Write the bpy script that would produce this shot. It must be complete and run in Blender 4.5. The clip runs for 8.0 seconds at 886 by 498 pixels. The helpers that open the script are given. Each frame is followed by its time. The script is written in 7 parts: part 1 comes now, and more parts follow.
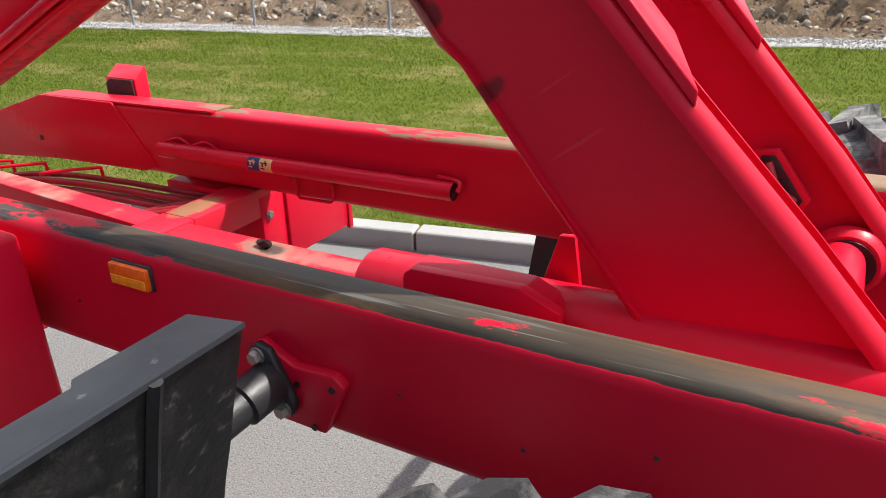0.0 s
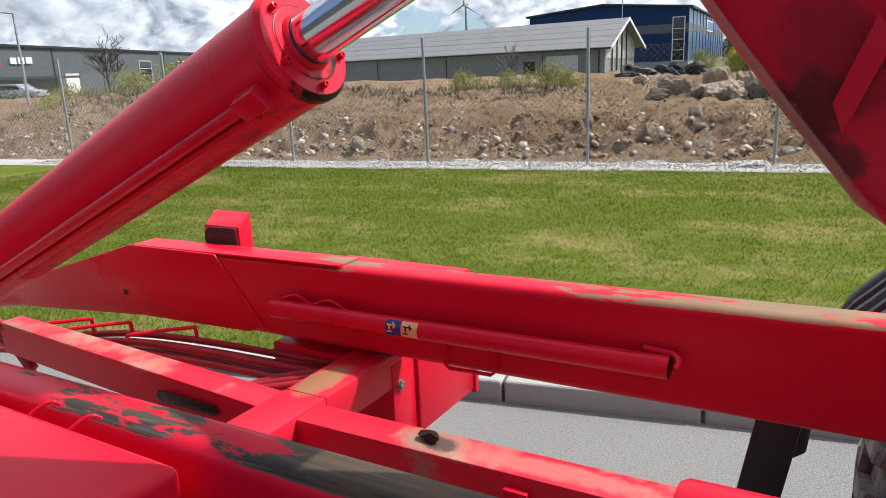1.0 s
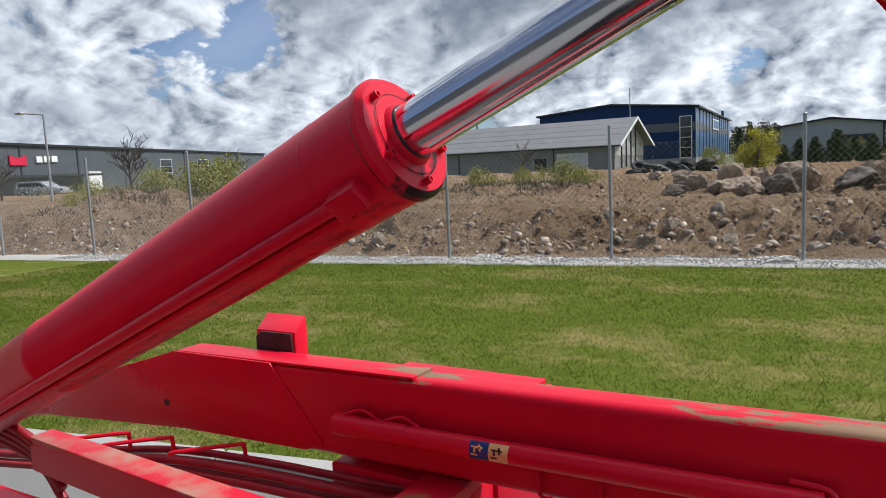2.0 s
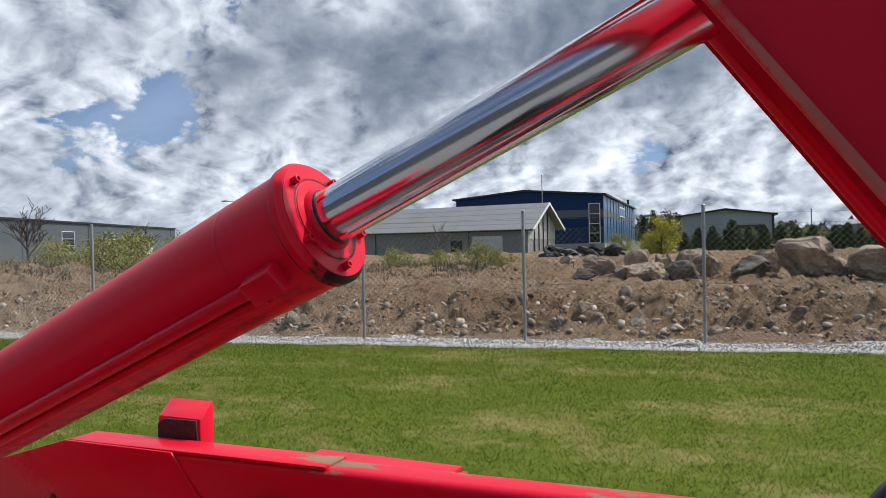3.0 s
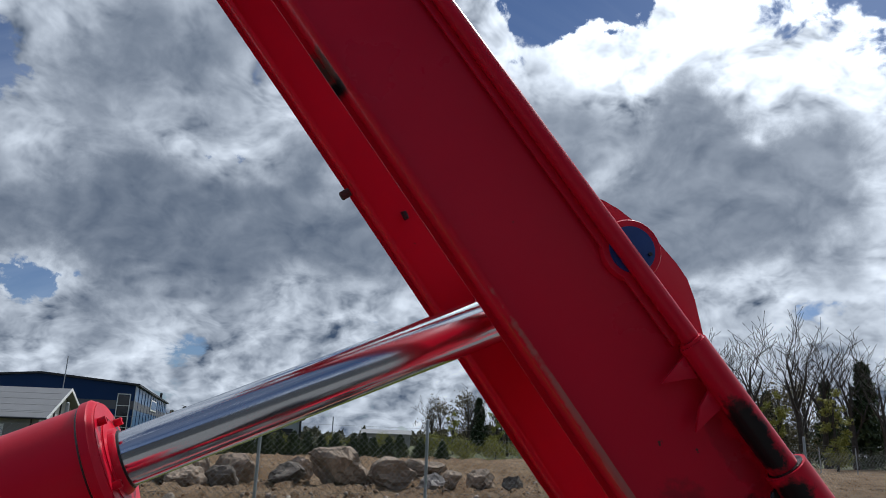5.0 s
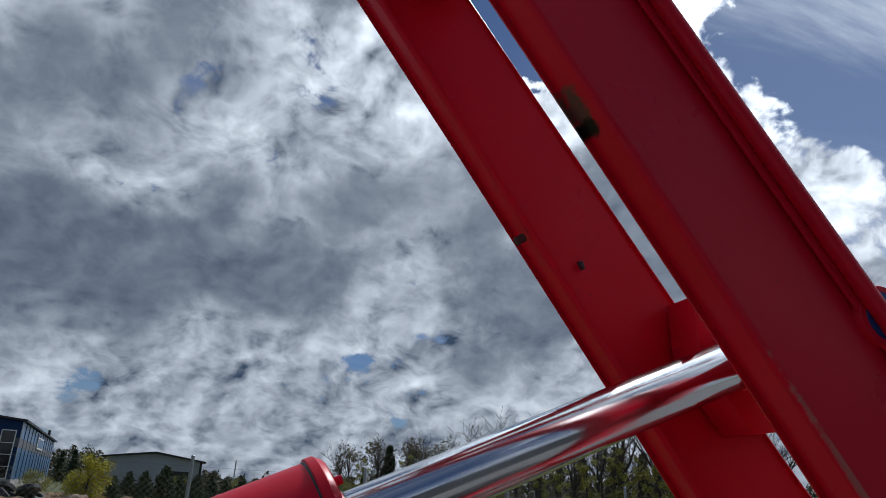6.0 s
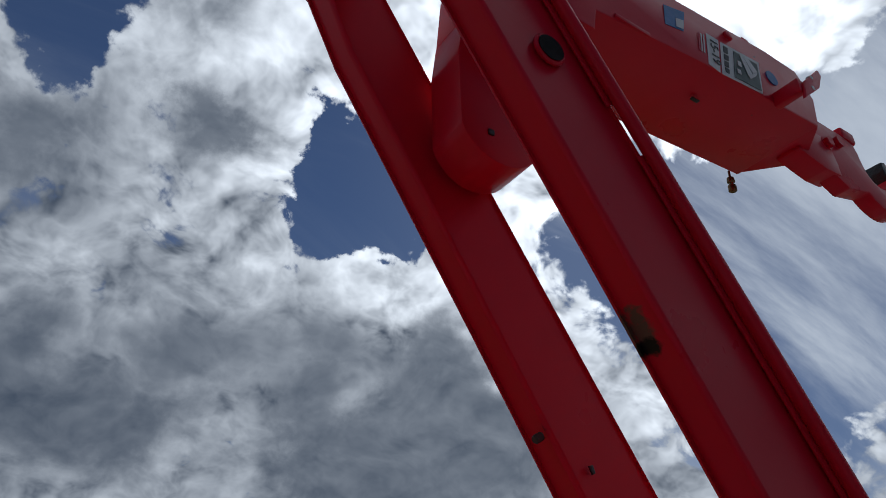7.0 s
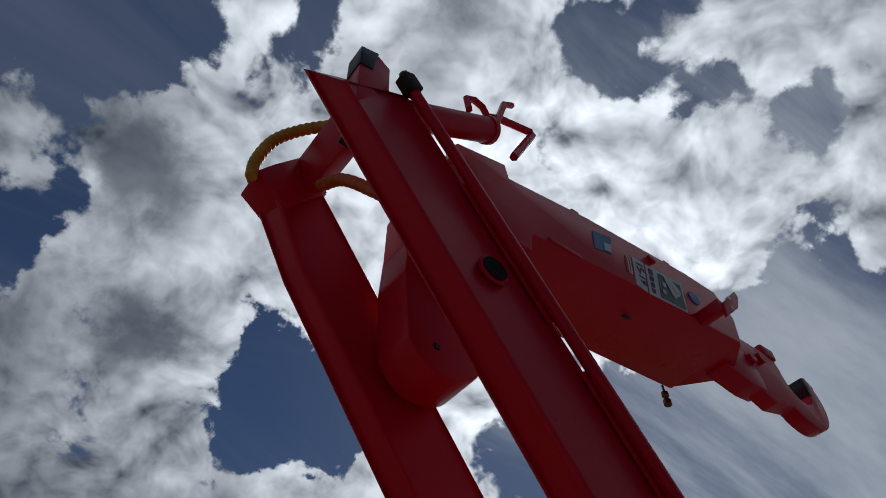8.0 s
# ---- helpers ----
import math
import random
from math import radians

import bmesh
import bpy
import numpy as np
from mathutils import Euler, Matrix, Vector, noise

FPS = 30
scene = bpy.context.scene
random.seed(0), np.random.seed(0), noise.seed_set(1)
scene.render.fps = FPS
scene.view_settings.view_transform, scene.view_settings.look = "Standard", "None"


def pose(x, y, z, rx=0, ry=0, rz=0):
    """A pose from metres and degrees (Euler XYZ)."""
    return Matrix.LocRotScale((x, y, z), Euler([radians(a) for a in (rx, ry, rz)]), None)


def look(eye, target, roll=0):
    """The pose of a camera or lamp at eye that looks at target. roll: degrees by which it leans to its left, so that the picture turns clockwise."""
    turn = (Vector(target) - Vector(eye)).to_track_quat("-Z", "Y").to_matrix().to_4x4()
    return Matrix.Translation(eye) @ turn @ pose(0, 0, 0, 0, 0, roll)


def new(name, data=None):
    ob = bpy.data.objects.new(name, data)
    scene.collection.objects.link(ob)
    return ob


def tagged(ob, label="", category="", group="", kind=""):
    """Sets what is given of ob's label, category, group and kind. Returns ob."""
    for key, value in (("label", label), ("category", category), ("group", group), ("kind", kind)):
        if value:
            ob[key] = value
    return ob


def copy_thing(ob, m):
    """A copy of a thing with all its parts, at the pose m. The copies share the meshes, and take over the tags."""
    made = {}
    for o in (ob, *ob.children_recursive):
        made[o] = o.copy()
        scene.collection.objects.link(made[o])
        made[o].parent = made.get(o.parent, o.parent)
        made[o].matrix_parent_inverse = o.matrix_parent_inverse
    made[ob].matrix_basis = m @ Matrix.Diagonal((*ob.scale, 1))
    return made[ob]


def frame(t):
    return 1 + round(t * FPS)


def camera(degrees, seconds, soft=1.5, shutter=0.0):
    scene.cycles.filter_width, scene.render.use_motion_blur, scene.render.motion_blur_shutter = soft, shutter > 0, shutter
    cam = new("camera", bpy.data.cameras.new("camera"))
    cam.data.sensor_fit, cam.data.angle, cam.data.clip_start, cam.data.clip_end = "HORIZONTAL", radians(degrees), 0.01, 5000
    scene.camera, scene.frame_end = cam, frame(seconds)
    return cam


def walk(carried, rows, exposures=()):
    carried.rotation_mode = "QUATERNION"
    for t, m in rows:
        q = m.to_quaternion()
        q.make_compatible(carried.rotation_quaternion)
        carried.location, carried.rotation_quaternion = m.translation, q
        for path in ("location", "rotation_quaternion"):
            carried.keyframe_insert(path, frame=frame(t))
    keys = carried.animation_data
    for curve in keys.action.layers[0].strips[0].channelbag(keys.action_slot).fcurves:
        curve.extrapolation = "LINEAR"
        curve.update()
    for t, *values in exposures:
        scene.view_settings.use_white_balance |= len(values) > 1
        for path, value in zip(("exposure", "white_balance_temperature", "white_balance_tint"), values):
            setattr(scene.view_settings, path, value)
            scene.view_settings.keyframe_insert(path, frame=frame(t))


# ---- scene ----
cam = camera(63.2, 8.0, 0.9)
PATH = [
    (0, (1.594, 0.866, 1.634), (0.676, 2.442, 0.813), -1.56),
    (0.5, (1.355, 0.932, 1.634), (0.393, 2.557, 0.974), -2.06),
    (1, (1.110, 0.983, 1.626), (0.104, 2.640, 1.133), -2.61),
    (1.5, (0.934, 1.020, 1.629), (-0.112, 2.689, 1.282), -3.01),
    (1.7, (0.907, 1.027, 1.627), (-0.146, 2.701, 1.331), -3.04),
    (2.8, (0.880, 1.050, 1.634), (-0.047, 2.820, 1.558), -1.74),
    (3, (0.888, 1.033, 1.637), (0.045, 2.847, 1.615), -1.30),
    (3.5, (0.806, 1.000, 1.669), (0.311, 2.933, 1.813), 0.79),
    (4, (0.749, 0.900, 1.726), (0.667, 2.868, 2.077), 1.59),
    (4.5, (0.688, 0.759, 1.728), (0.868, 2.691, 2.210), 1.64),
    (4.7, (0.637, 0.733, 1.725), (0.892, 2.653, 2.224), 1.56),
    (5.8, (0.156, 0.888, 1.708), (0.668, 2.722, 2.322), 3.53),
    (6, (0.066, 0.931, 1.721), (0.618, 2.740, 2.370), 3.30),
    (6.5, (-0.150, 1.007, 1.707), (0.553, 2.698, 2.510), 5.07),
    (7, (-0.282, 1.047, 1.720), (0.551, 2.502, 2.811), 5.44),
    (7.5, (-0.302, 1.066, 1.713), (0.508, 2.293, 3.068), 5.07),
    (8, (-0.317, 1.046, 1.713), (0.429, 2.097, 3.243), 2.42),
]
EXPOSURES = [(0, 0.68, 6500, 10), (1.0, 0.50, 6450, 10), (1.7, 0.14, 6350, 10), (3, 0.03, 6250, 10), (4.5, -0.35, 6050, 9), (5.8, -0.72, 5950, 9), (6, -0.78, 5950, 9), (7, -1.22, 6000, 9), (8, -1.75, 6050, 9)]
walk(cam, [(t, look(eye, target, roll)) for t, eye, target, roll in PATH], EXPOSURES)

# ---- sky and sun ----
SUN_AZ, SUN_EL = 47.0, 52.0          # azimuth from +y towards +x, elevation
sun_dir = Vector((math.sin(radians(SUN_AZ)) * math.cos(radians(SUN_EL)),
                  math.cos(radians(SUN_AZ)) * math.cos(radians(SUN_EL)), math.sin(radians(SUN_EL))))


def make_world():
    """A clear sky with broken cumulus: cloud cover and thickness from noise on a flat layer overhead."""
    world = bpy.data.worlds.new("sky")
    scene.world = world
    world.use_nodes = True
    nt = world.node_tree
    nt.nodes.clear()
    link = nt.links.new

    def node(kind, **values):
        n = nt.nodes.new(kind)
        for key, value in values.items():
            n.inputs[key].default_value = value
        return n

    def calc(op, a, b=None, c=None, clamp=False):
        n = nt.nodes.new("ShaderNodeMath")
        n.operation, n.use_clamp = op, clamp
        for i, v in enumerate((a, b, c)):
            if v is None:
                continue
            if isinstance(v, (int, float)):
                n.inputs[i].default_value = v
            else:
                link(v, n.inputs[i])
        return n.outputs[0]

    def smooth(v, lo, hi):
        n = nt.nodes.new("ShaderNodeMapRange")
        n.interpolation_type = "SMOOTHSTEP"
        n.inputs["From Min"].default_value, n.inputs["From Max"].default_value = lo, hi
        link(v, n.inputs["Value"])
        return n.outputs["Result"]

    tc = nt.nodes.new("ShaderNodeTexCoord")
    sep = nt.nodes.new("ShaderNodeSeparateXYZ")
    link(tc.outputs["Generated"], sep.inputs[0])
    x, y, z = sep.outputs
    up = calc("MAXIMUM", z, 0.0)
    h = calc("ADD", up, 0.8)
    flat = nt.nodes.new("ShaderNodeCombineXYZ")
    link(calc("DIVIDE", x, h), flat.inputs[0])
    link(calc("DIVIDE", y, h), flat.inputs[1])
    link(calc("ADD", calc("MULTIPLY", calc("DIVIDE", up, h), 1.1), CLOUD_SEED), flat.inputs[2])

    def moved(offset):
        m = nt.nodes.new("ShaderNodeMapping")
        m.inputs["Location"].default_value = offset
        link(flat.outputs[0], m.inputs["Vector"])
        return m.outputs[0]

    def fbm(scale, detail, rough, offset=(0, 0, 0), warp=0.0):
        n = node("ShaderNodeTexNoise", Scale=scale, Detail=detail, Roughness=rough, Distortion=warp)
        link(moved(offset), n.inputs["Vector"])
        return n.outputs["Fac"]

    def billow(scale, detail, offset):
        """Rounded heaps: near the middle of a cell high, at its border low, in several sizes."""
        n = node("ShaderNodeTexVoronoi", Scale=scale, Detail=detail, Roughness=0.5, Lacunarity=2.3)
        n.feature = "SMOOTH_F1"
        n.inputs["Smoothness"].default_value = 0.35
        n.normalize = True
        wob = node("ShaderNodeTexNoise", Scale=scale * 0.9, Detail=3.0, Roughness=0.5)
        link(moved(offset), wob.inputs["Vector"])
        mixv = nt.nodes.new("ShaderNodeVectorMath")
        mixv.operation = "MULTIPLY_ADD"
        link(wob.outputs["Color"], mixv.inputs[0])
        mixv.inputs[1].default_value = (1.4 / scale,) * 3
        link(moved(offset), mixv.inputs[2])
        link(mixv.outputs[0], n.inputs["Vector"])
        return calc("SUBTRACT", 1.0, n.outputs["Distance"])

    def density(dx, dy, heaps, fine):
        """Cloud mass, seen from a point moved a little within the layer."""
        f = fbm(5.0, fine, 0.5, (3.1 + dx, 1.7 + dy, 0), 0.25)
        b = billow(11.0, heaps, (7.3 + dx, 2.2 + dy, 0))
        return calc("ADD", calc("MULTIPLY", calc("SUBTRACT", f, 0.5), 2.0), calc("MULTIPLY", calc("SUBTRACT", b, 0.66), 2.1))

    a = radians(SUN_AZ)
    body = density(0.0, 0.0, 3.5, 5.0)
    wisps = fbm(22.0, 6, 0.6, (4.0, 8.0, 0), 0.5)
    body = calc("ADD", body, calc("MULTIPLY", calc("SUBTRACT", wisps, 0.5), 0.85))
    lump = density(0.0, 0.0, 3.0, 3.5)
    sunward = density(0.020 * math.sin(a), 0.020 * math.cos(a), 3.0, 3.5)
    relief = calc("SUBTRACT", lump, sunward)
    bias = CLOUD_COVER
    gloom = calc("MULTIPLY", calc("SUBTRACT", fbm(8.0, 3, 0.5, (1.0, 5.0, 2.0), 0.2), 0.56), 1.4)
    drift = node("ShaderNodeTexNoise", Scale=7.0, Detail=7.0, Roughness=0.6)
    link(tc.outputs["Generated"], drift.inputs["Vector"])
    shifted = nt.nodes.new("ShaderNodeVectorMath")
    shifted.operation = "MULTIPLY_ADD"
    link(drift.outputs["Color"], shifted.inputs[0])
    shifted.inputs[1].default_value = (0.28, 0.28, 0.22)
    centred = nt.nodes.new("ShaderNodeVectorMath")
    centred.operation = "SUBTRACT"
    link(tc.outputs["Generated"], centred.inputs[0])
    centred.inputs[1].default_value = (0.14, 0.14, 0.11)
    link(centred.outputs[0], shifted.inputs[2])
    way = nt.nodes.new("ShaderNodeVectorMath")
    way.operation = "NORMALIZE"
    link(shifted.outputs[0], way.inputs[0])
    for az, el, size, cover_add, dark_add in CLOUD_BANKS:
        d = nt.nodes.new("ShaderNodeVectorMath")
        d.operation = "DOT_PRODUCT"
        link(way.outputs[0], d.inputs[0])
        a, e = radians(az), radians(el)
        d.inputs[1].default_value = (math.sin(a) * math.cos(e), math.cos(a) * math.cos(e), math.sin(e))
        k = 1.0 / (1.0 - math.cos(radians(size)))
        fall = calc("EXPONENT", calc("MULTIPLY", calc("SUBTRACT", d.outputs["Value"], 1.0), k))
        if cover_add:
            bias = calc("ADD", calc("MULTIPLY", fall, cover_add), bias)
        if dark_add:
            gloom = calc("ADD", gloom, calc("MULTIPLY", fall, dark_add))
    body, lump = calc("ADD", body, bias), calc("ADD", lump, bias)
    cover = smooth(body, -0.06, 0.16)
    thick = smooth(calc("ADD", calc("MULTIPLY", lump, 0.75), gloom), 0.05, 1.1)
    # shaded bellies, sunlit rims, brightest about the sun
    dot = nt.nodes.new("ShaderNodeVectorMath")
    dot.operation = "DOT_PRODUCT"
    link(tc.outputs["Generated"], dot.inputs[0])
    dot.inputs[1].default_value = sun_dir
    near_sun = calc("POWER", calc("MAXIMUM", dot.outputs["Value"], 0.0), 7.0)
    rim = calc("ADD", 0.73, calc("MULTIPLY", near_sun, 2.20))
    belly = calc("ADD", 0.30, calc("MULTIPLY", near_sun, 0.55))
    tone = calc("ADD", rim, calc("MULTIPLY", thick, calc("SUBTRACT", belly, rim)))
    tone = calc("ADD", tone, calc("MULTIPLY", calc("MULTIPLY", relief, tone), calc("SUBTRACT", 2.0, calc("MULTIPLY", thick, 1.1))))
    tone = calc("MULTIPLY", tone, calc("ADD", calc("MULTIPLY", calc("SUBTRACT", wisps, 0.5), 0.22), 1.0))
    tone = calc("MULTIPLY", calc("MAXIMUM", tone, 0.13), CLOUD_LIGHT)
    cloud = nt.nodes.new("ShaderNodeCombineColor")
    link(calc("SUBTRACT", calc("MULTIPLY", tone, 0.97), 0.34), cloud.inputs[0])
    link(calc("ADD", calc("MULTIPLY", tone, 0.985), 0.02), cloud.inputs[1])
    link(calc("ADD", calc("MULTIPLY", tone, 0.985), 0.70), cloud.inputs[2])
    sky = nt.nodes.new("ShaderNodeTexSky")
    sky.sky_type = "NISHITA"
    sky.sun_disc = False
    sky.sun_elevation, sky.sun_rotation = radians(SUN_EL), radians(SUN_AZ)
    sky.air_density, sky.dust_density, sky.ozone_density = 1.0, 0.15, 2.0
    deep = nt.nodes.new("ShaderNodeMixRGB")
    deep.blend_type = "MULTIPLY"
    deep.inputs[0].default_value = 1.0
    deep.inputs[2].default_value = (0.47, 0.57, 0.74, 1)
    link(sky.outputs[0], deep.inputs[1])
    # thin high cloud, thickest to the right of the sun
    dv = nt.nodes.new("ShaderNodeVectorMath")
    dv.operation = "DOT_PRODUCT"
    link(tc.outputs["Generated"], dv.inputs[0])
    dv.inputs[1].default_value = (math.sin(radians(68)) * 0.87, math.cos(radians(68)) * 0.87, 0.5)
    there = smooth(dv.outputs["Value"], 0.72, 0.97)
    m = nt.nodes.new("ShaderNodeMapping")
    m.inputs["Rotation"].default_value = (0, 0, radians(25))
    m.inputs["Scale"].default_value = (0.6, 2.4, 1)
    link(flat.outputs[0], m.inputs["Vector"])
    streaks = node("ShaderNodeTexNoise", Scale=2.2, Detail=9, Roughness=0.6, Distortion=0.6)
    link(m.outputs[0], streaks.inputs["Vector"])
    veil = calc("MULTIPLY", calc("ADD", calc("MULTIPLY", smooth(streaks.outputs["Fac"], 0.36, 0.72), 0.80), 0.10), calc("ADD", calc("MULTIPLY", there, 0.95), 0.16))
    high = nt.nodes.new("ShaderNodeMixRGB")
    high.inputs[2].default_value = (13.5, 14.3, 15.2, 1)
    link(veil, high.inputs[0])
    link(deep.outputs[0], high.inputs[1])
    mix = nt.nodes.new("ShaderNodeMixRGB")
    link(cover, mix.inputs[0])
    link(high.outputs[0], mix.inputs[1])
    link(cloud.outputs[0], mix.inputs[2])
    bg = node("ShaderNodeBackground", Strength=0.1)
    link(mix.outputs[0], bg.inputs["Color"])
    out = nt.nodes.new("ShaderNodeOutputWorld")
    link(bg.outputs[0], out.inputs["Surface"])


CLOUD_SEED, CLOUD_LIGHT, CLOUD_COVER = 4.0, 8.8, 0.34
# bearing, elevation, size in degrees, more or less cloud, darker or lighter
CLOUD_BANKS = [
    # blue gaps
    (-45, 9.5, 3, -0.55, 0), (-50, 6, 3, -0.5, 0), (-42, 20, 4, -0.7, 0), (-20.6, 9.5, 1.6, -0.8, 0), (-25, 24, 3.5, -0.8, 0), (-9, 23, 2, -0.6, 0),
    (-28, 4, 2, -0.5, 0), (13, 30, 1.8, -0.5, 0), (-15, 55, 7, -0.9, 0), (-6, 61, 5, -0.8, 0), (-8, 40, 3, -0.75, 0), (8, 66, 3, -0.6, 0),
    (18.5, 38.5, 4, -1.2, 0), (19, 34, 3, -0.7, 0), (23, 38, 3, -0.7, 0), (27.5, 38, 3, -0.9, 0), (73, 57, 3, -0.6, 0), (83, 51.5, 4, -0.65, 0), (64, 62, 3, -0.55, 0), (53, 57, 2, -0.5, 0), (-7, 45, 3, -0.5, 0),
    (70, 34, 8, -1.0, 0), (58, 28, 10, -0.9, 0), (48, 34, 6, -0.8, 0), (76, 40, 5, -0.7, 0),
    # unseen half behind the camera, cleared of cloud to dim the near faces
    (200, 40, 42, -1.0, 0), (-120, 25, 20, -0.5, 0),
    # grey bellies
    (-38, 15, 5, 0.2, 0.45), (-28, 14.5, 5, 0.3, 0.6), (-18, 13, 4, 0.3, 0.6), (-14, 15, 5, 0.3, 0.6), (-6, 14, 5, 0.3, 0.6), (2, 15.5, 5, 0.3, 0.6),
    (9, 16.5, 4, 0.3, 0.6), (22, 16.5, 4, 0.3, 0.5), (26, 13.5, 5, 0.3, 0.75), (32, 20, 5.5, 0.35, 0.75), (38, 17, 5, 0.3, 0.6), (30, 25, 4, 0.3, 0.35), (20, 24, 4, 0.25, 0.35), (-15, 28, 4, 0.3, 0.35), (10, 24.5, 3.5, 0.2, 0.3),
    (-7, 33, 3.5, 0.3, 0.5), (6, 39.5, 3, 0.3, 0.35), (0, 50, 4.5, 0.4, 0.6), (4, 38, 3.5, 0.3, 0.4), (44, 68, 4.5, 0.4, 0.5),
    # bright heaps
    (-2, 25, 3.5, 0.2, -0.4), (11, 42, 3.5, 0.3, -0.4), (22, 21.5, 2.5, 0.2, -0.5), (6, 17, 2, 0.1, -0.4), (68, 56, 3, 0.2, -0.4), (70, 46, 5, 0.35, -0.6), (85, 58, 5, 0.3, -0.5), (52, 50, 8, 0.25, -0.5),
    (-1, 57, 4, 0.3, -0.3), (23, 29.5, 3, 0.5, -0.45), (28, 31, 3, 0.4, -0.4), (10, 29, 4, 0.25, -0.4), (38, 26, 4, 0.15, -0.3), (-14, 22, 4, 0.2, -0.25),
    (-40, 5, 6, 0.05, -0.25), (-15, 5.5, 5, 0.25, -0.5), (-3, 5, 5, 0.25, -0.5), (10, 5, 5, 0.2, -0.5), (26, 5, 6, 0.25, -0.5)]
make_world()
sun = new("sun", bpy.data.lights.new("sun", "SUN"))
sun.data.energy, sun.data.angle, sun.data.color = 4.4, radians(0.6), (1.0, 0.95, 0.88)
sun.matrix_world = look(sun_dir * 50, (0, 0, 0))


# ---- materials ----
class Paint:
    """A node material put together step by step; all patterns lie in the object's own metres."""

    def __init__(self, name, rough=0.5, metal=0.0, spec=0.5):
        self.mat = bpy.data.materials.new(name)
        self.mat.use_nodes = True
        self.nt = self.mat.node_tree
        self.bsdf = self.nt.nodes["Principled BSDF"]
        self.bsdf.inputs["Roughness"].default_value = rough
        self.bsdf.inputs["Metallic"].default_value = metal
        self.bsdf.inputs["Specular IOR Level"].default_value = spec
        self.tc = self.nt.nodes.new("ShaderNodeTexCoord")

    def noise(self, scale, detail=5, rough=0.55, stretch=(1, 1, 1), warp=0.0):
        m = self.nt.nodes.new("ShaderNodeMapping")
        m.inputs["Scale"].default_value = stretch
        self.nt.links.new(self.tc.outputs["Object"], m.inputs["Vector"])
        n = self.nt.nodes.new("ShaderNodeTexNoise")
        n.inputs["Scale"].default_value, n.inputs["Detail"].default_value = scale, detail
        n.inputs["Roughness"].default_value, n.inputs["Distortion"].default_value = rough, warp
        self.nt.links.new(m.outputs[0], n.inputs["Vector"])
        return n.outputs["Fac"]

    def axis(self, k):
        s = self.nt.nodes.new("ShaderNodeSeparateXYZ")
        self.nt.links.new(self.tc.outputs["Object"], s.inputs[0])
        return s.outputs[k]

    def ramp(self, v, lo, hi, a=0.0, b=1.0):
        n = self.nt.nodes.new("ShaderNodeMapRange")
        for key, value in (("From Min", lo), ("From Max", hi), ("To Min", a), ("To Max", b)):
            n.inputs[key].default_value = value
        self.nt.links.new(v, n.inputs["Value"])
        return n.outputs["Result"]

    def calc(self, op, a, b):
        n = self.nt.nodes.new("ShaderNodeMath")
        n.operation = op
        for i, v in enumerate((a, b)):
            if isinstance(v, (int, float)):
                n.inputs[i].default_value = v
            else:
                self.nt.links.new(v, n.inputs[i])
        return n.outputs[0]

    def mix(self, fac, a, b):
        n = self.nt.nodes.new("ShaderNodeMixRGB")
        for i, v in enumerate((fac, a, b)):
            if isinstance(v, (tuple, list)):
                n.inputs[i].default_value = (*v, 1)
            elif isinstance(v, (int, float)):
                n.inputs[i].default_value = v
            else:
                self.nt.links.new(v, n.inputs[i])
        return n.outputs[0]

    def random(self):
        return self.nt.nodes.new("ShaderNodeObjectInfo").outputs["Random"]

    def island(self):
        return self.nt.nodes.new("ShaderNodeNewGeometry").outputs["Random Per Island"]

    def colour(self, c):
        if isinstance(c, (tuple, list)):
            self.bsdf.inputs["Base Color"].default_value = (*c, 1)
        else:
            self.nt.links.new(c, self.bsdf.inputs["Base Color"])
        return self

    def rough(self, v):
        self.nt.links.new(v, self.bsdf.inputs["Roughness"])
        return self

    def metal(self, v):
        self.nt.links.new(v, self.bsdf.inputs["Metallic"])
        return self

    def bump(self, v, strength=0.3, distance=0.01):
        b = self.nt.nodes.new("ShaderNodeBump")
        b.inputs["Strength"].default_value, b.inputs["Distance"].default_value = strength, distance
        self.nt.links.new(v, b.inputs["Height"])
        self.nt.links.new(b.outputs["Normal"], self.bsdf.inputs["Normal"])
        return self


def shade(c, k):
    return tuple(min(1.0, v * k) for v in c)


def plain(name, c, rough=0.5, metal=0.0, vary=0.15, scale=6.0, bump=0.0, bump_scale=60.0, spec=0.5):
    """One colour, mottled at two scales, with a fine relief."""
    p = Paint(name, rough, metal, spec)
    broad = p.mix(p.ramp(p.noise(scale), 0.3, 0.7), shade(c, 1 - vary), shade(c, 1 + vary))
    p.colour(p.mix(p.ramp(p.noise(scale * 7), 0.35, 0.8, 0.0, 0.5), broad, shade(c, 1 - 1.3 * vary)))
    p.rough(p.ramp(p.noise(scale * 2.3), 0.3, 0.7, max(0.02, rough - 0.06), min(1, rough + 0.08)))
    if bump:
        p.bump(p.noise(bump_scale), bump)
    return p.mat


RED_C = (0.61, 0.004, 0.028)


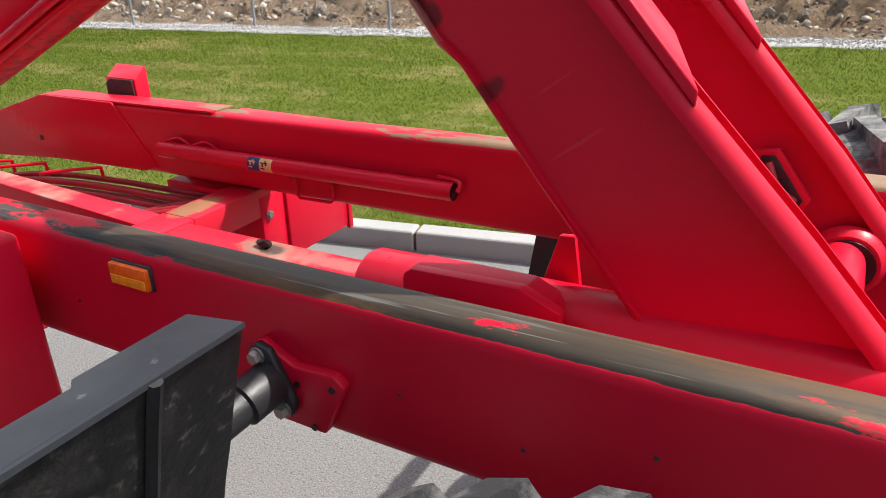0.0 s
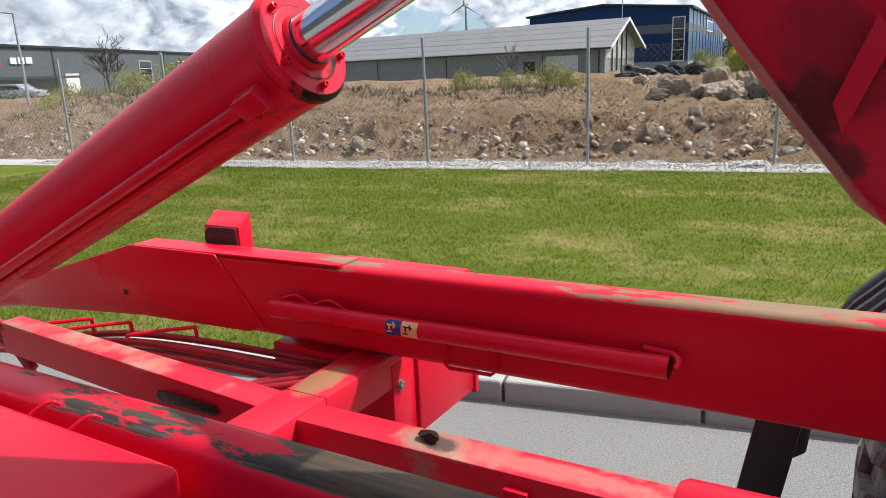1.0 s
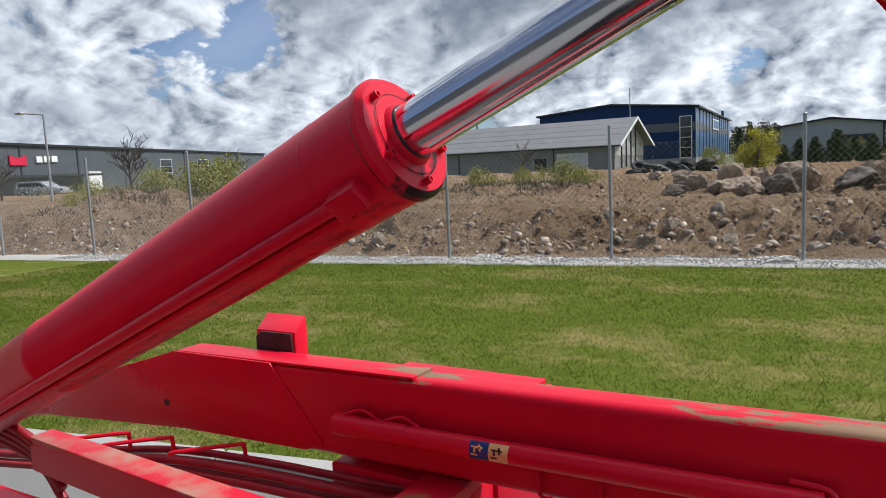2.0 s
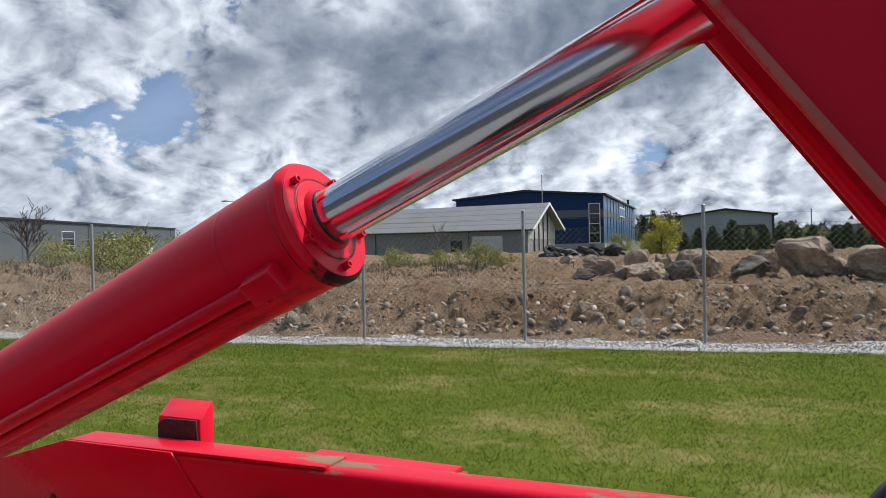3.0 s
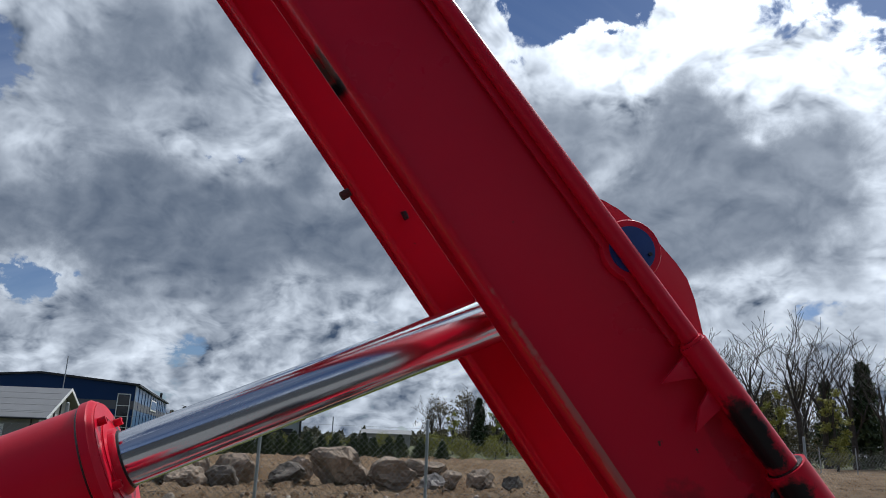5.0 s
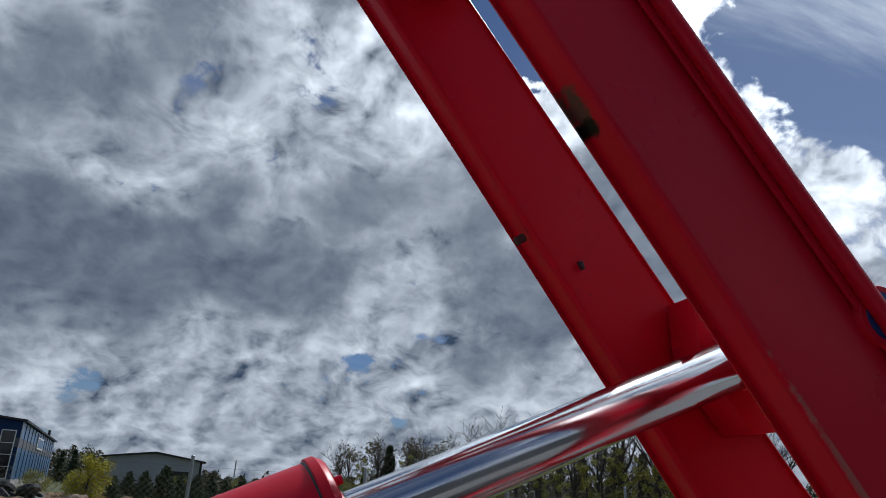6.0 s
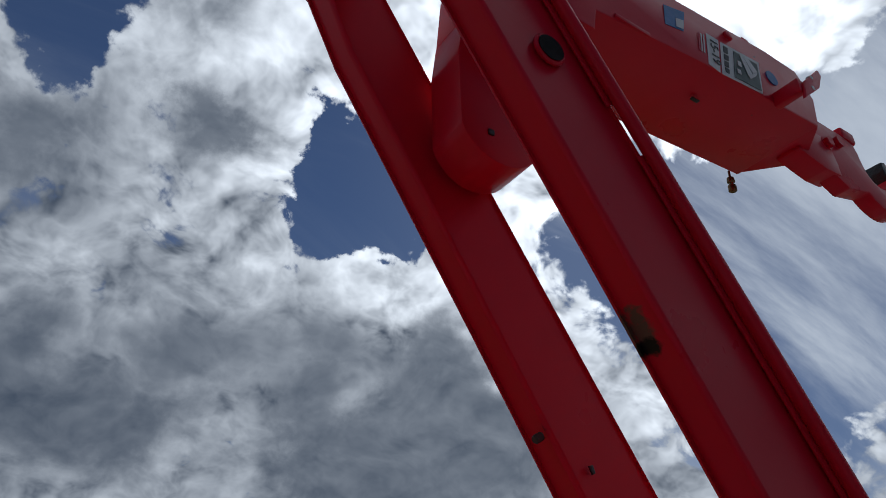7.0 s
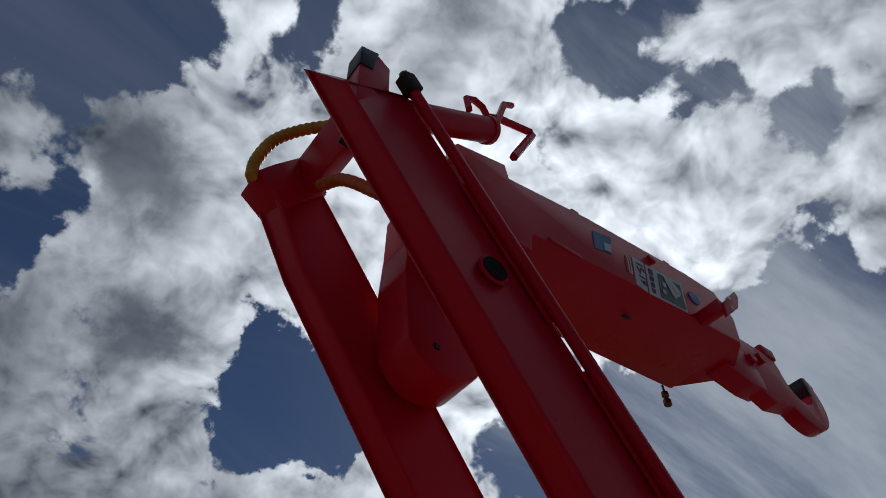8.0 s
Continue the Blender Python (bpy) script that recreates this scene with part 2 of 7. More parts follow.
def red_paint(name, wear=0.0, dust=0.35):
    """Red machine enamel: slightly faded, dusty, with small chips; orange-peel relief."""
    p = Paint(name, 0.36, 0, 0.22)
    c = p.mix(p.ramp(p.noise(2.2), 0.3, 0.7), shade(RED_C, 0.9), (0.62, 0.008, 0.031))
    c = p.mix(p.ramp(p.noise(9, 6, 0.7), 0.55, 0.85, 0.0, dust * 0.35), c, (0.50, 0.03, 0.045))
    if wear:
        c = p.mix(p.ramp(p.noise(5, 9, 0.7), 0.72 - wear * 0.1, 0.74 - wear * 0.1), c, (0.055, 0.04, 0.035))
    chips = p.ramp(p.noise(55, 3, 0.5), 0.755, 0.775)
    c = p.mix(chips, c, (0.09, 0.035, 0.03))
    p.colour(c)
    p.rough(p.ramp(p.noise(4, 6), 0.3, 0.75, 0.25, 0.44))
    p.bump(p.noise(30, 4), 0.04)
    return p.mat


RED = red_paint("red_enamel")
RED_WORN = red_paint("scuffed_red_enamel", 1.0, 0.6)


def beam_paint(name, top, first, last, dusty=0.0):
    """Red enamel whose top runs bare where containers slide on it: bare steel, rust film, ragged paint edges."""
    p = Paint(name, 0.38, 0, 0.22)
    c = p.mix(p.ramp(p.noise(2.2), 0.3, 0.7), shade(RED_C, 0.9), (0.62, 0.008, 0.031))
    c = p.mix(p.ramp(p.noise(55, 3), 0.755, 0.775), c, (0.09, 0.035, 0.03))
    z = p.calc("SUBTRACT", p.axis(2), p.calc("MULTIPLY", p.axis(0), SLOPE))
    height = p.ramp(z, top - 0.016, top - 0.003)
    along = p.ramp(p.axis(0), first, last, 0.0, 0.275)
    flakes = p.calc("ADD", p.calc("MULTIPLY", p.noise(10, 9, 0.66, (0.36, 1.3, 1)), 0.8), along)
    bare = p.calc("MULTIPLY", p.ramp(flakes, 0.56, 0.585), p.ramp(p.calc("ADD", height, p.calc("MULTIPLY", p.noise(26, 5), 0.5)), 0.72, 0.80))
    steel = p.mix(p.ramp(p.noise(7, 7, 0.6, (0.12, 2.5, 1)), 0.38, 0.62), (0.017, 0.0140, 0.012), (0.066, 0.052, 0.038))
    steel = p.mix(p.ramp(p.noise(5.0, 9, 0.7, (0.35, 2.4, 1)), 0.50, 0.64), steel, (0.125, 0.066, 0.030))
    steel = p.mix(p.ramp(p.noise(9, 9, 0.72, (0.10, 4, 1)), 0.54, 0.68, 0, 0.6), steel, (0.14, 0.120, 0.095))
    steel = p.mix(p.ramp(p.noise(40, 3, 0.5, (0.1, 3, 1)), 0.64, 0.72, 0, 0.5), steel, (0.22, 0.22, 0.21))
    steel = p.mix(dusty, steel, p.mix(p.noise(12, 6), (0.23, 0.13, 0.07), (0.36, 0.25, 0.155)))
    p.colour(p.mix(bare, c, steel))
    p.metal(p.calc("MULTIPLY", bare, 0.12))
    p.rough(p.calc("ADD", p.ramp(bare, 0, 1, 0.36, 0.32), p.calc("MULTIPLY", p.noise(20, 6, 0.6, (0.2, 2, 1)), p.calc("MULTIPLY", bare, 0.25))))
    p.bump(p.calc("SUBTRACT", p.noise(30, 4), p.calc("MULTIPLY", bare, 2.0)), 0.12, 0.004)
    return p.mat


SLOPE = 0.0193                                  # the chassis rises a little towards +x
BEAM_NEAR = beam_paint("near_beam_enamel", 1.190, -0.9, 1.0)
BEAM_FAR = beam_paint("far_beam_enamel", 1.163, -1.6, 1.9, 0.8)


def rail_paint():
    """Red enamel gone pale and dusty on top, with a bare patch by the joint."""
    p = Paint("dusty_rail_enamel", 0.5)
    c = p.mix(p.ramp(p.noise(2.2), 0.3, 0.7), shade(RED_C, 0.9), (0.62, 0.008, 0.031))
    dust = p.ramp(p.calc("ADD", p.noise(6, 8, 0.65), p.ramp(p.axis(2), 0.93, 0.955, -0.3, 0.14)), 0.57, 0.78, 0, 0.8)
    c = p.mix(dust, c, (0.36, 0.30, 0.22))
    rag = p.calc("MULTIPLY", p.calc("SUBTRACT", p.noise(30, 8, 0.7), 0.5), 2.2)
    for x0, y0, lx, ly, col in ((0.445, 2.003, 0.085, 0.05, (0.26, 0.20, 0.14)), (0.47, 2.0, 0.04, 0.03, (0.05, 0.035, 0.03)), (0.08, 2.13, 0.05, 0.10, (0.26, 0.165, 0.075)), (0.70, 2.0, 0.20, 0.03, (0.48, 0.12, 0.11))):
        d = 0.0
        for v, v0, l in ((p.axis(0), x0, lx), (p.axis(1), y0, ly)):
            q = p.calc("DIVIDE", p.calc("SUBTRACT", v, v0), l)
            d = p.calc("ADD", p.calc("MULTIPLY", q, q), d)
        c = p.mix(p.ramp(p.calc("ADD", p.calc("SUBTRACT", 1.0, d), rag), 0.0, 0.6, 0.0, 0.85), c, col)
    p.colour(c)
    p.bump(p.noise(40, 4), 0.08)
    return p.mat


RAIL = rail_paint()
CHROME = plain("chromed_steel", (0.68, 0.69, 0.72), 0.13, 1.0, 0.02, 3)
BLACK = plain("black_steel", (0.016, 0.016, 0.018), 0.45, 0, 0.3, 12, 0.1)
# real grease, and the shade inside slots and holes drawn as black pieces
GREASE_HOLLOW = plain("black_grease_hollow", (0.012, 0.011, 0.010), 0.35, 0, 0.4, 20, 0.5, 40)
RUST = plain("dark_scuffed_steel", (0.05, 0.035, 0.03), 0.7, 0.2, 0.5, 14, 0.3)
BOLT = plain("zinc_bolt", (0.30, 0.29, 0.27), 0.45, 0.8, 0.2, 40)
BRASS = plain("brass_fitting", (0.20, 0.12, 0.06), 0.4, 0.8, 0.2, 30)
BLUE_CAP = plain("blue_plastic_cap", (0.008, 0.045, 0.20), 0.45, 0, 0.1, 20)
YELLOW_HOSE = plain("yellow_spiral_guard", (0.62, 0.33, 0.02), 0.5, 0, 0.25, 20)
ORANGE_HOSE = plain("orange_spiral_guard", (0.55, 0.12, 0.015), 0.5, 0, 0.25, 20)
LENS = plain("amber_lens", (0.90, 0.13, 0.004), 0.2, 0, 0.15, 90, 0.3, 300)
LENS_LOW = plain("amber_reflector", (1.0, 0.32, 0.006), 0.22, 0, 0.12, 120, 0.3, 300)
GUARD = plain("dark_grey_plastic", (0.032, 0.035, 0.041), 0.38, 0, 0.25, 9, 0.1, 60.0, 0.35)
STEEL = plain("galvanised_steel", (0.36, 0.38, 0.40), 0.5, 0.55, 0.15, 25)


def splashed():
    p = Paint("mud_splashed_plastic", 0.38)
    c = p.mix(p.ramp(p.noise(8, 9, 0.75), 0.50, 0.72), (0.008, 0.008, 0.009), (0.045, 0.043, 0.040))
    p.colour(p.mix(p.ramp(p.noise(45, 6, 0.7), 0.58, 0.66, 0, 0.5), c, (0.11, 0.105, 0.095)))
    p.bump(p.noise(25, 7, 0.7), 0.35)
    return p.mat


SPLASHED = splashed()


def scuffed_plastic():
    p = Paint("scuffed_grey_plastic", 0.34, 0, 0.25)
    c = p.mix(p.ramp(p.noise(5), 0.3, 0.7), (0.020, 0.022, 0.027), (0.034, 0.037, 0.043))
    c = p.mix(p.ramp(p.noise(38, 8, 0.75, (1, 0.5, 1)), 0.63, 0.70, 0, 0.6), c, (0.26, 0.26, 0.27))
    p.colour(c)
    p.rough(p.ramp(p.noise(9, 6), 0.3, 0.7, 0.28, 0.5))
    return p.mat


SCUFFED = scuffed_plastic()


def tyre_rubber():
    p = Paint("dusty_tyre_rubber", 0.85)
    c = p.mix(p.ramp(p.noise(7, 8, 0.7), 0.42, 0.62), (0.022, 0.022, 0.023), (0.26, 0.255, 0.24))
    p.colour(c)
    p.bump(p.noise(60, 5), 0.2)
    return p.mat


RUBBER = tyre_rubber()


def asphalt():
    p = Paint("asphalt", 0.9)
    c = p.mix(p.ramp(p.noise(0.7, 4), 0.3, 0.7), (0.125, 0.124, 0.121), (0.16, 0.159, 0.154))
    c = p.mix(p.ramp(p.noise(130, 3, 0.6), 0.42, 0.68), c, (0.235, 0.232, 0.225))
    c = p.mix(p.ramp(p.noise(95, 2, 0.6, (1, 1, 1)), 0.60, 0.68, 0, 0.8), c, (0.07, 0.07, 0.07))
    p.colour(c)
    p.bump(p.noise(150, 4), 0.5, 0.006)
    return p.mat


ASPHALT = asphalt()


def concrete():
    p = Paint("kerb_concrete", 0.9)
    c = p.mix(p.ramp(p.noise(3, 6), 0.3, 0.7), (0.28, 0.277, 0.265), (0.35, 0.347, 0.335))
    c = p.mix(p.random(), c, (0.33, 0.322, 0.31))
    c = p.mix(p.ramp(p.noise(60, 4, 0.7), 0.6, 0.72, 0, 0.7), c, (0.19, 0.185, 0.175))
    c = p.mix(p.ramp(p.noise(2.2, 7, 0.7, (1, 1, 4)), 0.58, 0.75, 0, 0.5), c, (0.22, 0.20, 0.165))
    p.colour(c)
    p.bump(p.noise(90, 5), 0.3, 0.005)
    return p.mat


CONCRETE = concrete()


def lawn_soil():
    p = Paint("lawn_thatch", 0.95, 0, 0.03)
    dry = p.ramp(p.calc("ADD", p.calc("MULTIPLY", p.noise(0.75, 4, 0.6, (0.75, 1.35, 1)), 0.65), p.calc("MULTIPLY", p.noise(5.5, 6, 0.7), 0.35)), 0.50, 0.64)
    c = p.mix(p.ramp(p.noise(9, 6), 0.3, 0.7), (0.058, 0.088, 0.010), (0.100, 0.130, 0.020))
    c = p.mix(p.ramp(p.noise(45, 5, 0.7), 0.42, 0.68, 0, 0.6), c, (0.140, 0.145, 0.030))
    p.colour(p.mix(dry, c, (0.215, 0.185, 0.070)))
    p.bump(p.noise(60, 5), 0.35, 0.008)
    return p.mat


LAWN = lawn_soil()


def grass_blades():
    p = Paint("grass_blades", 0.85, 0, 0.06)
    dry = p.ramp(p.calc("ADD", p.calc("MULTIPLY", p.noise(0.75, 4, 0.6, (0.75, 1.35, 1)), 0.65), p.calc("MULTIPLY", p.noise(5.5, 6, 0.7), 0.35)), 0.50, 0.64)
    fresh = p.mix(p.island(), (0.032, 0.058, 0.006), (0.160, 0.210, 0.026))
    straw = p.mix(p.island(), (0.090, 0.105, 0.020), (0.30, 0.250, 0.100))
    p.colour(p.mix(dry, fresh, straw))
    thin = p.nt.nodes.new("ShaderNodeBsdfTranslucent")
    p.nt.links.new(p.bsdf.inputs["Base Color"].links[0].from_socket, thin.inputs["Color"])
    both = p.nt.nodes.new("ShaderNodeMixShader")
    both.inputs[0].default_value = 0.45
    p.nt.links.new(p.bsdf.outputs[0], both.inputs[1])
    p.nt.links.new(thin.outputs[0], both.inputs[2])
    p.nt.links.new(both.outputs[0], p.nt.nodes["Material Output"].inputs["Surface"])
    return p.mat


BLADES = grass_blades()


def bare_soil():
    p = Paint("bare_soil", 0.95, 0, 0.05)
    c = p.mix(p.ramp(p.noise(0.35, 6, 0.6), 0.35, 0.65), (0.39, 0.255, 0.150), (0.57, 0.41, 0.27))
    c = p.mix(p.ramp(p.noise(3.0, 9, 0.7), 0.50, 0.64, 0, 0.75), c, (0.13, 0.073, 0.037))
    # dark clefts: shade between the clods, put into the soil's colour
    c = p.mix(p.ramp(p.noise(9.0, 8, 0.75, (0.6, 1, 1)), 0.57, 0.65, 0, 0.8), c, (0.075, 0.043, 0.022))
    c = p.mix(p.ramp(p.noise(14, 6, 0.65), 0.57, 0.66, 0, 0.8), c, (0.47, 0.38, 0.29))
    p.colour(c)
    p.bump(p.noise(7, 11, 0.8), 1.0, 0.6)
    return p.mat


SOIL = bare_soil()


def stone(name, a, b):
    p = Paint(name, 0.9)
    c = p.mix(p.random(), a, b)
    c = p.mix(p.ramp(p.noise(1.6, 8, 0.65), 0.38, 0.62), c, shade(a, 0.55))
    c = p.mix(p.ramp(p.noise(16, 6, 0.7), 0.56, 0.70, 0, 0.8), c, shade(b, 1.35))
    p.colour(c)
    p.bump(p.noise(5, 9, 0.7), 0.8, 0.06)
    return p.mat


BOULDER = stone("boulder_granite", (0.29, 0.215, 0.155), (0.43, 0.335, 0.250))
FIELD_STONE = stone("tan_field_stone", (0.26, 0.20, 0.145), (0.40, 0.33, 0.255))
PALE_ROCK = stone("pale_boulder", (0.40, 0.36, 0.32), (0.52, 0.47, 0.42))
# darker copy of the granite: these boulders' shade is in the colour
SHADED_ROCK = stone("shaded_boulder", (0.13, 0.105, 0.085), (0.20, 0.165, 0.135))


def pebbles(name, a, b):
    p = Paint(name, 0.9)
    p.colour(p.mix(p.island(), a, b))
    p.bump(p.noise(20, 4), 0.4)
    return p.mat


PEBBLE = pebbles("loose_stone", (0.19, 0.145, 0.11), (0.50, 0.42, 0.34))
GRAVEL = pebbles("pale_gravel", (0.28, 0.27, 0.25), (0.55, 0.53, 0.50))
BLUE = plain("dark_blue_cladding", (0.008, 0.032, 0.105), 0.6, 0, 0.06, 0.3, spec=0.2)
# paler than BLUE: the sunlit sheen of the hall's side is in the colour
BLUE_SUNLIT = plain("blue_cladding_sunlit", (0.05, 0.13, 0.26), 0.35, 0.2, 0.08, 0.3)
GREY_BAND = plain("grey_cladding_band", (0.10, 0.105, 0.115), 0.5, 0, 0.06, 0.3)
GREY = plain("dark_grey_cladding", (0.060, 0.066, 0.072), 0.5, 0, 0.06, 0.4)
GREY_LIGHT = plain("grey_hall_cladding", (0.36, 0.38, 0.40), 0.5, 0, 0.06, 0.4)
BOARD = plain("weathered_white_board", (0.42, 0.415, 0.40), 0.8, 0, 0.12, 1.5)
WALL_GREY = plain("pale_block_wall", (0.27, 0.265, 0.26), 0.85, 0, 0.10, 1.0)
ROOF = plain("grey_sheet_roof", (0.22, 0.222, 0.225), 0.6, 0, 0.08, 0.6)
WHITE = plain("white_paint", (0.72, 0.72, 0.71), 0.5, 0, 0.05, 2)
GLASS = plain("dark_window_glass", (0.012, 0.015, 0.02), 0.08, 0, 0.2, 1)
DARK = plain("dark_trim", (0.015, 0.016, 0.018), 0.5, 0, 0.2, 3)
HOLE = plain("dark_hollow", (0.006, 0.005, 0.005), 0.6, 0, 0.4, 30, 0.2, 40.0, 0.1)
SIGN_GREEN = plain("dark_green_sign", (0.012, 0.045, 0.035), 0.4, 0, 0.1, 12)
SIGN_RED = plain("red_sign", (0.55, 0.01, 0.05), 0.4, 0, 0.05, 2)
CAR_PAINT = plain("silver_car_paint", (0.42, 0.43, 0.44), 0.25, 0.6, 0.04, 2)
BARK = plain("grey_bark", (0.062, 0.052, 0.043), 0.9, 0, 0.35, 5, 0.5, 30)
PIPE_BLACK = plain("black_drain_pipe", (0.02, 0.022, 0.025), 0.5, 0, 0.3, 5)


def leaves(name, a, b):
    p = Paint(name, 0.65, 0, 0.3)
    p.colour(p.mix(p.island(), a, b))
    return p.mat


LEAF_YELLOW = leaves("fresh_willow_leaves", (0.28, 0.27, 0.015), (0.48, 0.45, 0.04))
LEAF_GREEN = leaves("young_leaves", (0.16, 0.170, 0.025), (0.33, 0.325, 0.07))
LEAF_DULL = leaves("budding_twigs", (0.095, 0.080, 0.045), (0.20, 0.165, 0.085))
NEEDLE = leaves("dark_needles", (0.020, 0.036, 0.014), (0.060, 0.085, 0.032))
SCRUB = leaves("dry_scrub", (0.045, 0.038, 0.028), (0.24, 0.19, 0.115))


# ---- mesh helpers ----
def thing(name, label, category, group="", kind=""):
    return tagged(new(name), label, category, group, kind)


def part(name, bm, mat, parent=None, label="", smooth=True):
    """Links a bmesh as one mesh object under its parent."""
    me = bpy.data.meshes.new(name)
    bm.normal_update()
    bm.to_mesh(me)
    bm.free()
    me.materials.append(mat)
    for p in me.polygons:
        p.use_smooth = smooth
    if smooth:
        me.set_sharp_from_angle(angle=radians(38))
    ob = new(name, me)
    ob.parent = parent
    if label:
        ob["label"] = label
    return ob


def raw_part(name, verts, faces, mat, parent=None, smooth=False):
    me = bpy.data.meshes.new(name)
    me.from_pydata(verts, [], faces)
    me.materials.append(mat)
    if smooth:
        for p in me.polygons:
            p.use_smooth = True
    ob = new(name, me)
    ob.parent = parent
    return ob


def bevelled(bm, width, segments=2):
    if width > 0:
        bmesh.ops.bevel(bm, geom=bm.edges[:], offset=width, segments=segments, profile=0.5, affect="EDGES", clamp_overlap=True)
    return bm


def box(x0, x1, y0, y1, z0, z1, r=0.004, segments=2):
    bm = bmesh.new()
    bmesh.ops.create_cube(bm, size=1)
    for v in bm.verts:
        v.co = ((x0 + x1) / 2 + v.co.x * (x1 - x0), (y0 + y1) / 2 + v.co.y * (y1 - y0), (z0 + z1) / 2 + v.co.z * (z1 - z0))
    return bevelled(bm, r, segments)


def prism(outline, y0, y1, r=0.004, segments=2):
    """An outline in x and z, given thickness along y."""
    bm = bmesh.new()
    lo = [bm.verts.new((x, y0, z)) for x, z in outline]
    hi = [bm.verts.new((x, y1, z)) for x, z in outline]
    bm.faces.new(lo)
    bm.faces.new(hi[::-1])
    for i in range(len(lo)):
        j = (i + 1) % len(lo)
        bm.faces.new((lo[j], lo[i], hi[i], hi[j]))
    bmesh.ops.recalc_face_normals(bm, faces=bm.faces)
    return bevelled(bm, r, segments)


def tube(points, radius, segments=16, caps=True, bm=None, radii=None):
    """A round bar along a line of points."""
    bm = bm or bmesh.new()
    pts = [Vector(p) for p in points]
    rings = []
    side = None
    for i, p in enumerate(pts):
        way = (pts[min(i + 1, len(pts) - 1)] - pts[max(i - 1, 0)]).normalized()
        if side is None:
            side = way.orthogonal().normalized()
        side = (side - way * side.dot(way)).normalized()
        up = way.cross(side)
        r = radii[i] if radii else radius
        rings.append([bm.verts.new(p + (side * math.cos(a) + up * math.sin(a)) * r)
                      for a in (2 * math.pi * k / segments for k in range(segments))])
    for a, b in zip(rings, rings[1:]):
        for k in range(segments):
            bm.faces.new((a[k], a[(k + 1) % segments], b[(k + 1) % segments], b[k]))
    if caps:
        bm.faces.new(rings[0][::-1])
        bm.faces.new(rings[-1])
    return bm


def bent(points, steps=6):
    """A smooth line through the given points."""
    p = [Vector(q) for q in points]
    p = [p[0] * 2 - p[1]] + p + [p[-1] * 2 - p[-2]]
    out = []
    for i in range(1, len(p) - 2):
        for k in range(steps):
            t = k / steps
            a, b, c, d = p[i - 1:i + 3]
            out.append(0.5 * (2 * b + (c - a) * t + (2 * a - 5 * b + 4 * c - d) * t * t + (3 * b - a - 3 * c + d) * t ** 3))
    return out + [p[-2]]


def turned(profile, origin, axis, segments=48):
    """A turned body: rows of distance along the axis and radius."""
    axis = Vector(axis).normalized()
    bm = bmesh.new()
    side = axis.orthogonal().normalized()
    up = axis.cross(side)
    rings = []
    for d, r in profile:
        p = Vector(origin) + axis * d
        rings.append([bm.verts.new(p + (side * math.cos(a) + up * math.sin(a)) * max(r, 1e-4))
                      for a in (2 * math.pi * k / segments for k in range(segments))])
    for a, b in zip(rings, rings[1:]):
        for k in range(segments):
            bm.faces.new((a[k], a[(k + 1) % segments], b[(k + 1) % segments], b[k]))
    bm.faces.new(rings[0][::-1])
    bm.faces.new(rings[-1])
    bmesh.ops.recalc_face_normals(bm, faces=bm.faces)
    return bm


def bolt(origin, axis, r=0.008, h=0.007):
    """A hexagon head on its washer."""
    bm = turned([(0, r * 1.25), (h * 0.25, r * 1.25)], origin, axis, 14)
    head = turned([(h * 0.25, r), (h * 0.9, r), (h * 1.05, r * 0.85)], origin, axis, 6)
    me = bpy.data.meshes.new("tmp")
    head.to_mesh(me)
    head.free()
    bm.from_mesh(me)
    bpy.data.meshes.remove(me)
    return bm


def joined(*bms):
    out = bms[0]
    for b in bms[1:]:
        me = bpy.data.meshes.new("tmp")
        b.to_mesh(me)
        b.free()
        out.from_mesh(me)
        bpy.data.meshes.remove(me)
    return out


def sloped(bm):
    for v in bm.verts:
        v.co.z += SLOPE * v.co.x
    return bm


# ---- the trailer ----
MID = 1.94                                     # its middle line, along x
ARM_A = radians(53.19)
ARM_U, ARM_N = Vector((-math.cos(ARM_A), 0, math.sin(ARM_A))), Vector((math.sin(ARM_A), 0, math.cos(ARM_A)))
ARM_O = Vector((1.01, 0, 1.672)) - 0.033 * ARM_N
LEAN = 0.0278                                   # the raised frame leans a little with height
trailer = thing("hooklift_trailer", "red enamelled steel hook-lift trailer with its arm raised", "trailer")


def arm_point(s, n, y=0.0):
    p = ARM_O + ARM_U * s + ARM_N * n
    return Vector((p.x, y, p.z))


def leaned(bm):
    for v in bm.verts:
        v.co.y += LEAN * (v.co.z - 1.5)
    return bm


def arm_box(s0, s1, n0, n1, y0, y1, r=0.004, segments=2):
    """A block laid out along the lift arm: s up the arm, n across it."""
    bm = box(s0, s1, y0, y1, n0, n1, r, segments)
    for v in bm.verts:
        v.co = arm_point(v.co.x, v.co.z, v.co.y)
    return leaned(bm)


def arm_prism(outline, y0, y1, r=0.004, segments=2):
    return leaned(prism([(arm_point(s, n).x, arm_point(s, n).z) for s, n in outline], y0, y1, r, segments))


def arm_tube(s0, s1, n, y, r, segments=18):
    a, b = arm_point(s0, n, y), arm_point(s1, n, y)
    return leaned(tube([a, b], r, segments))


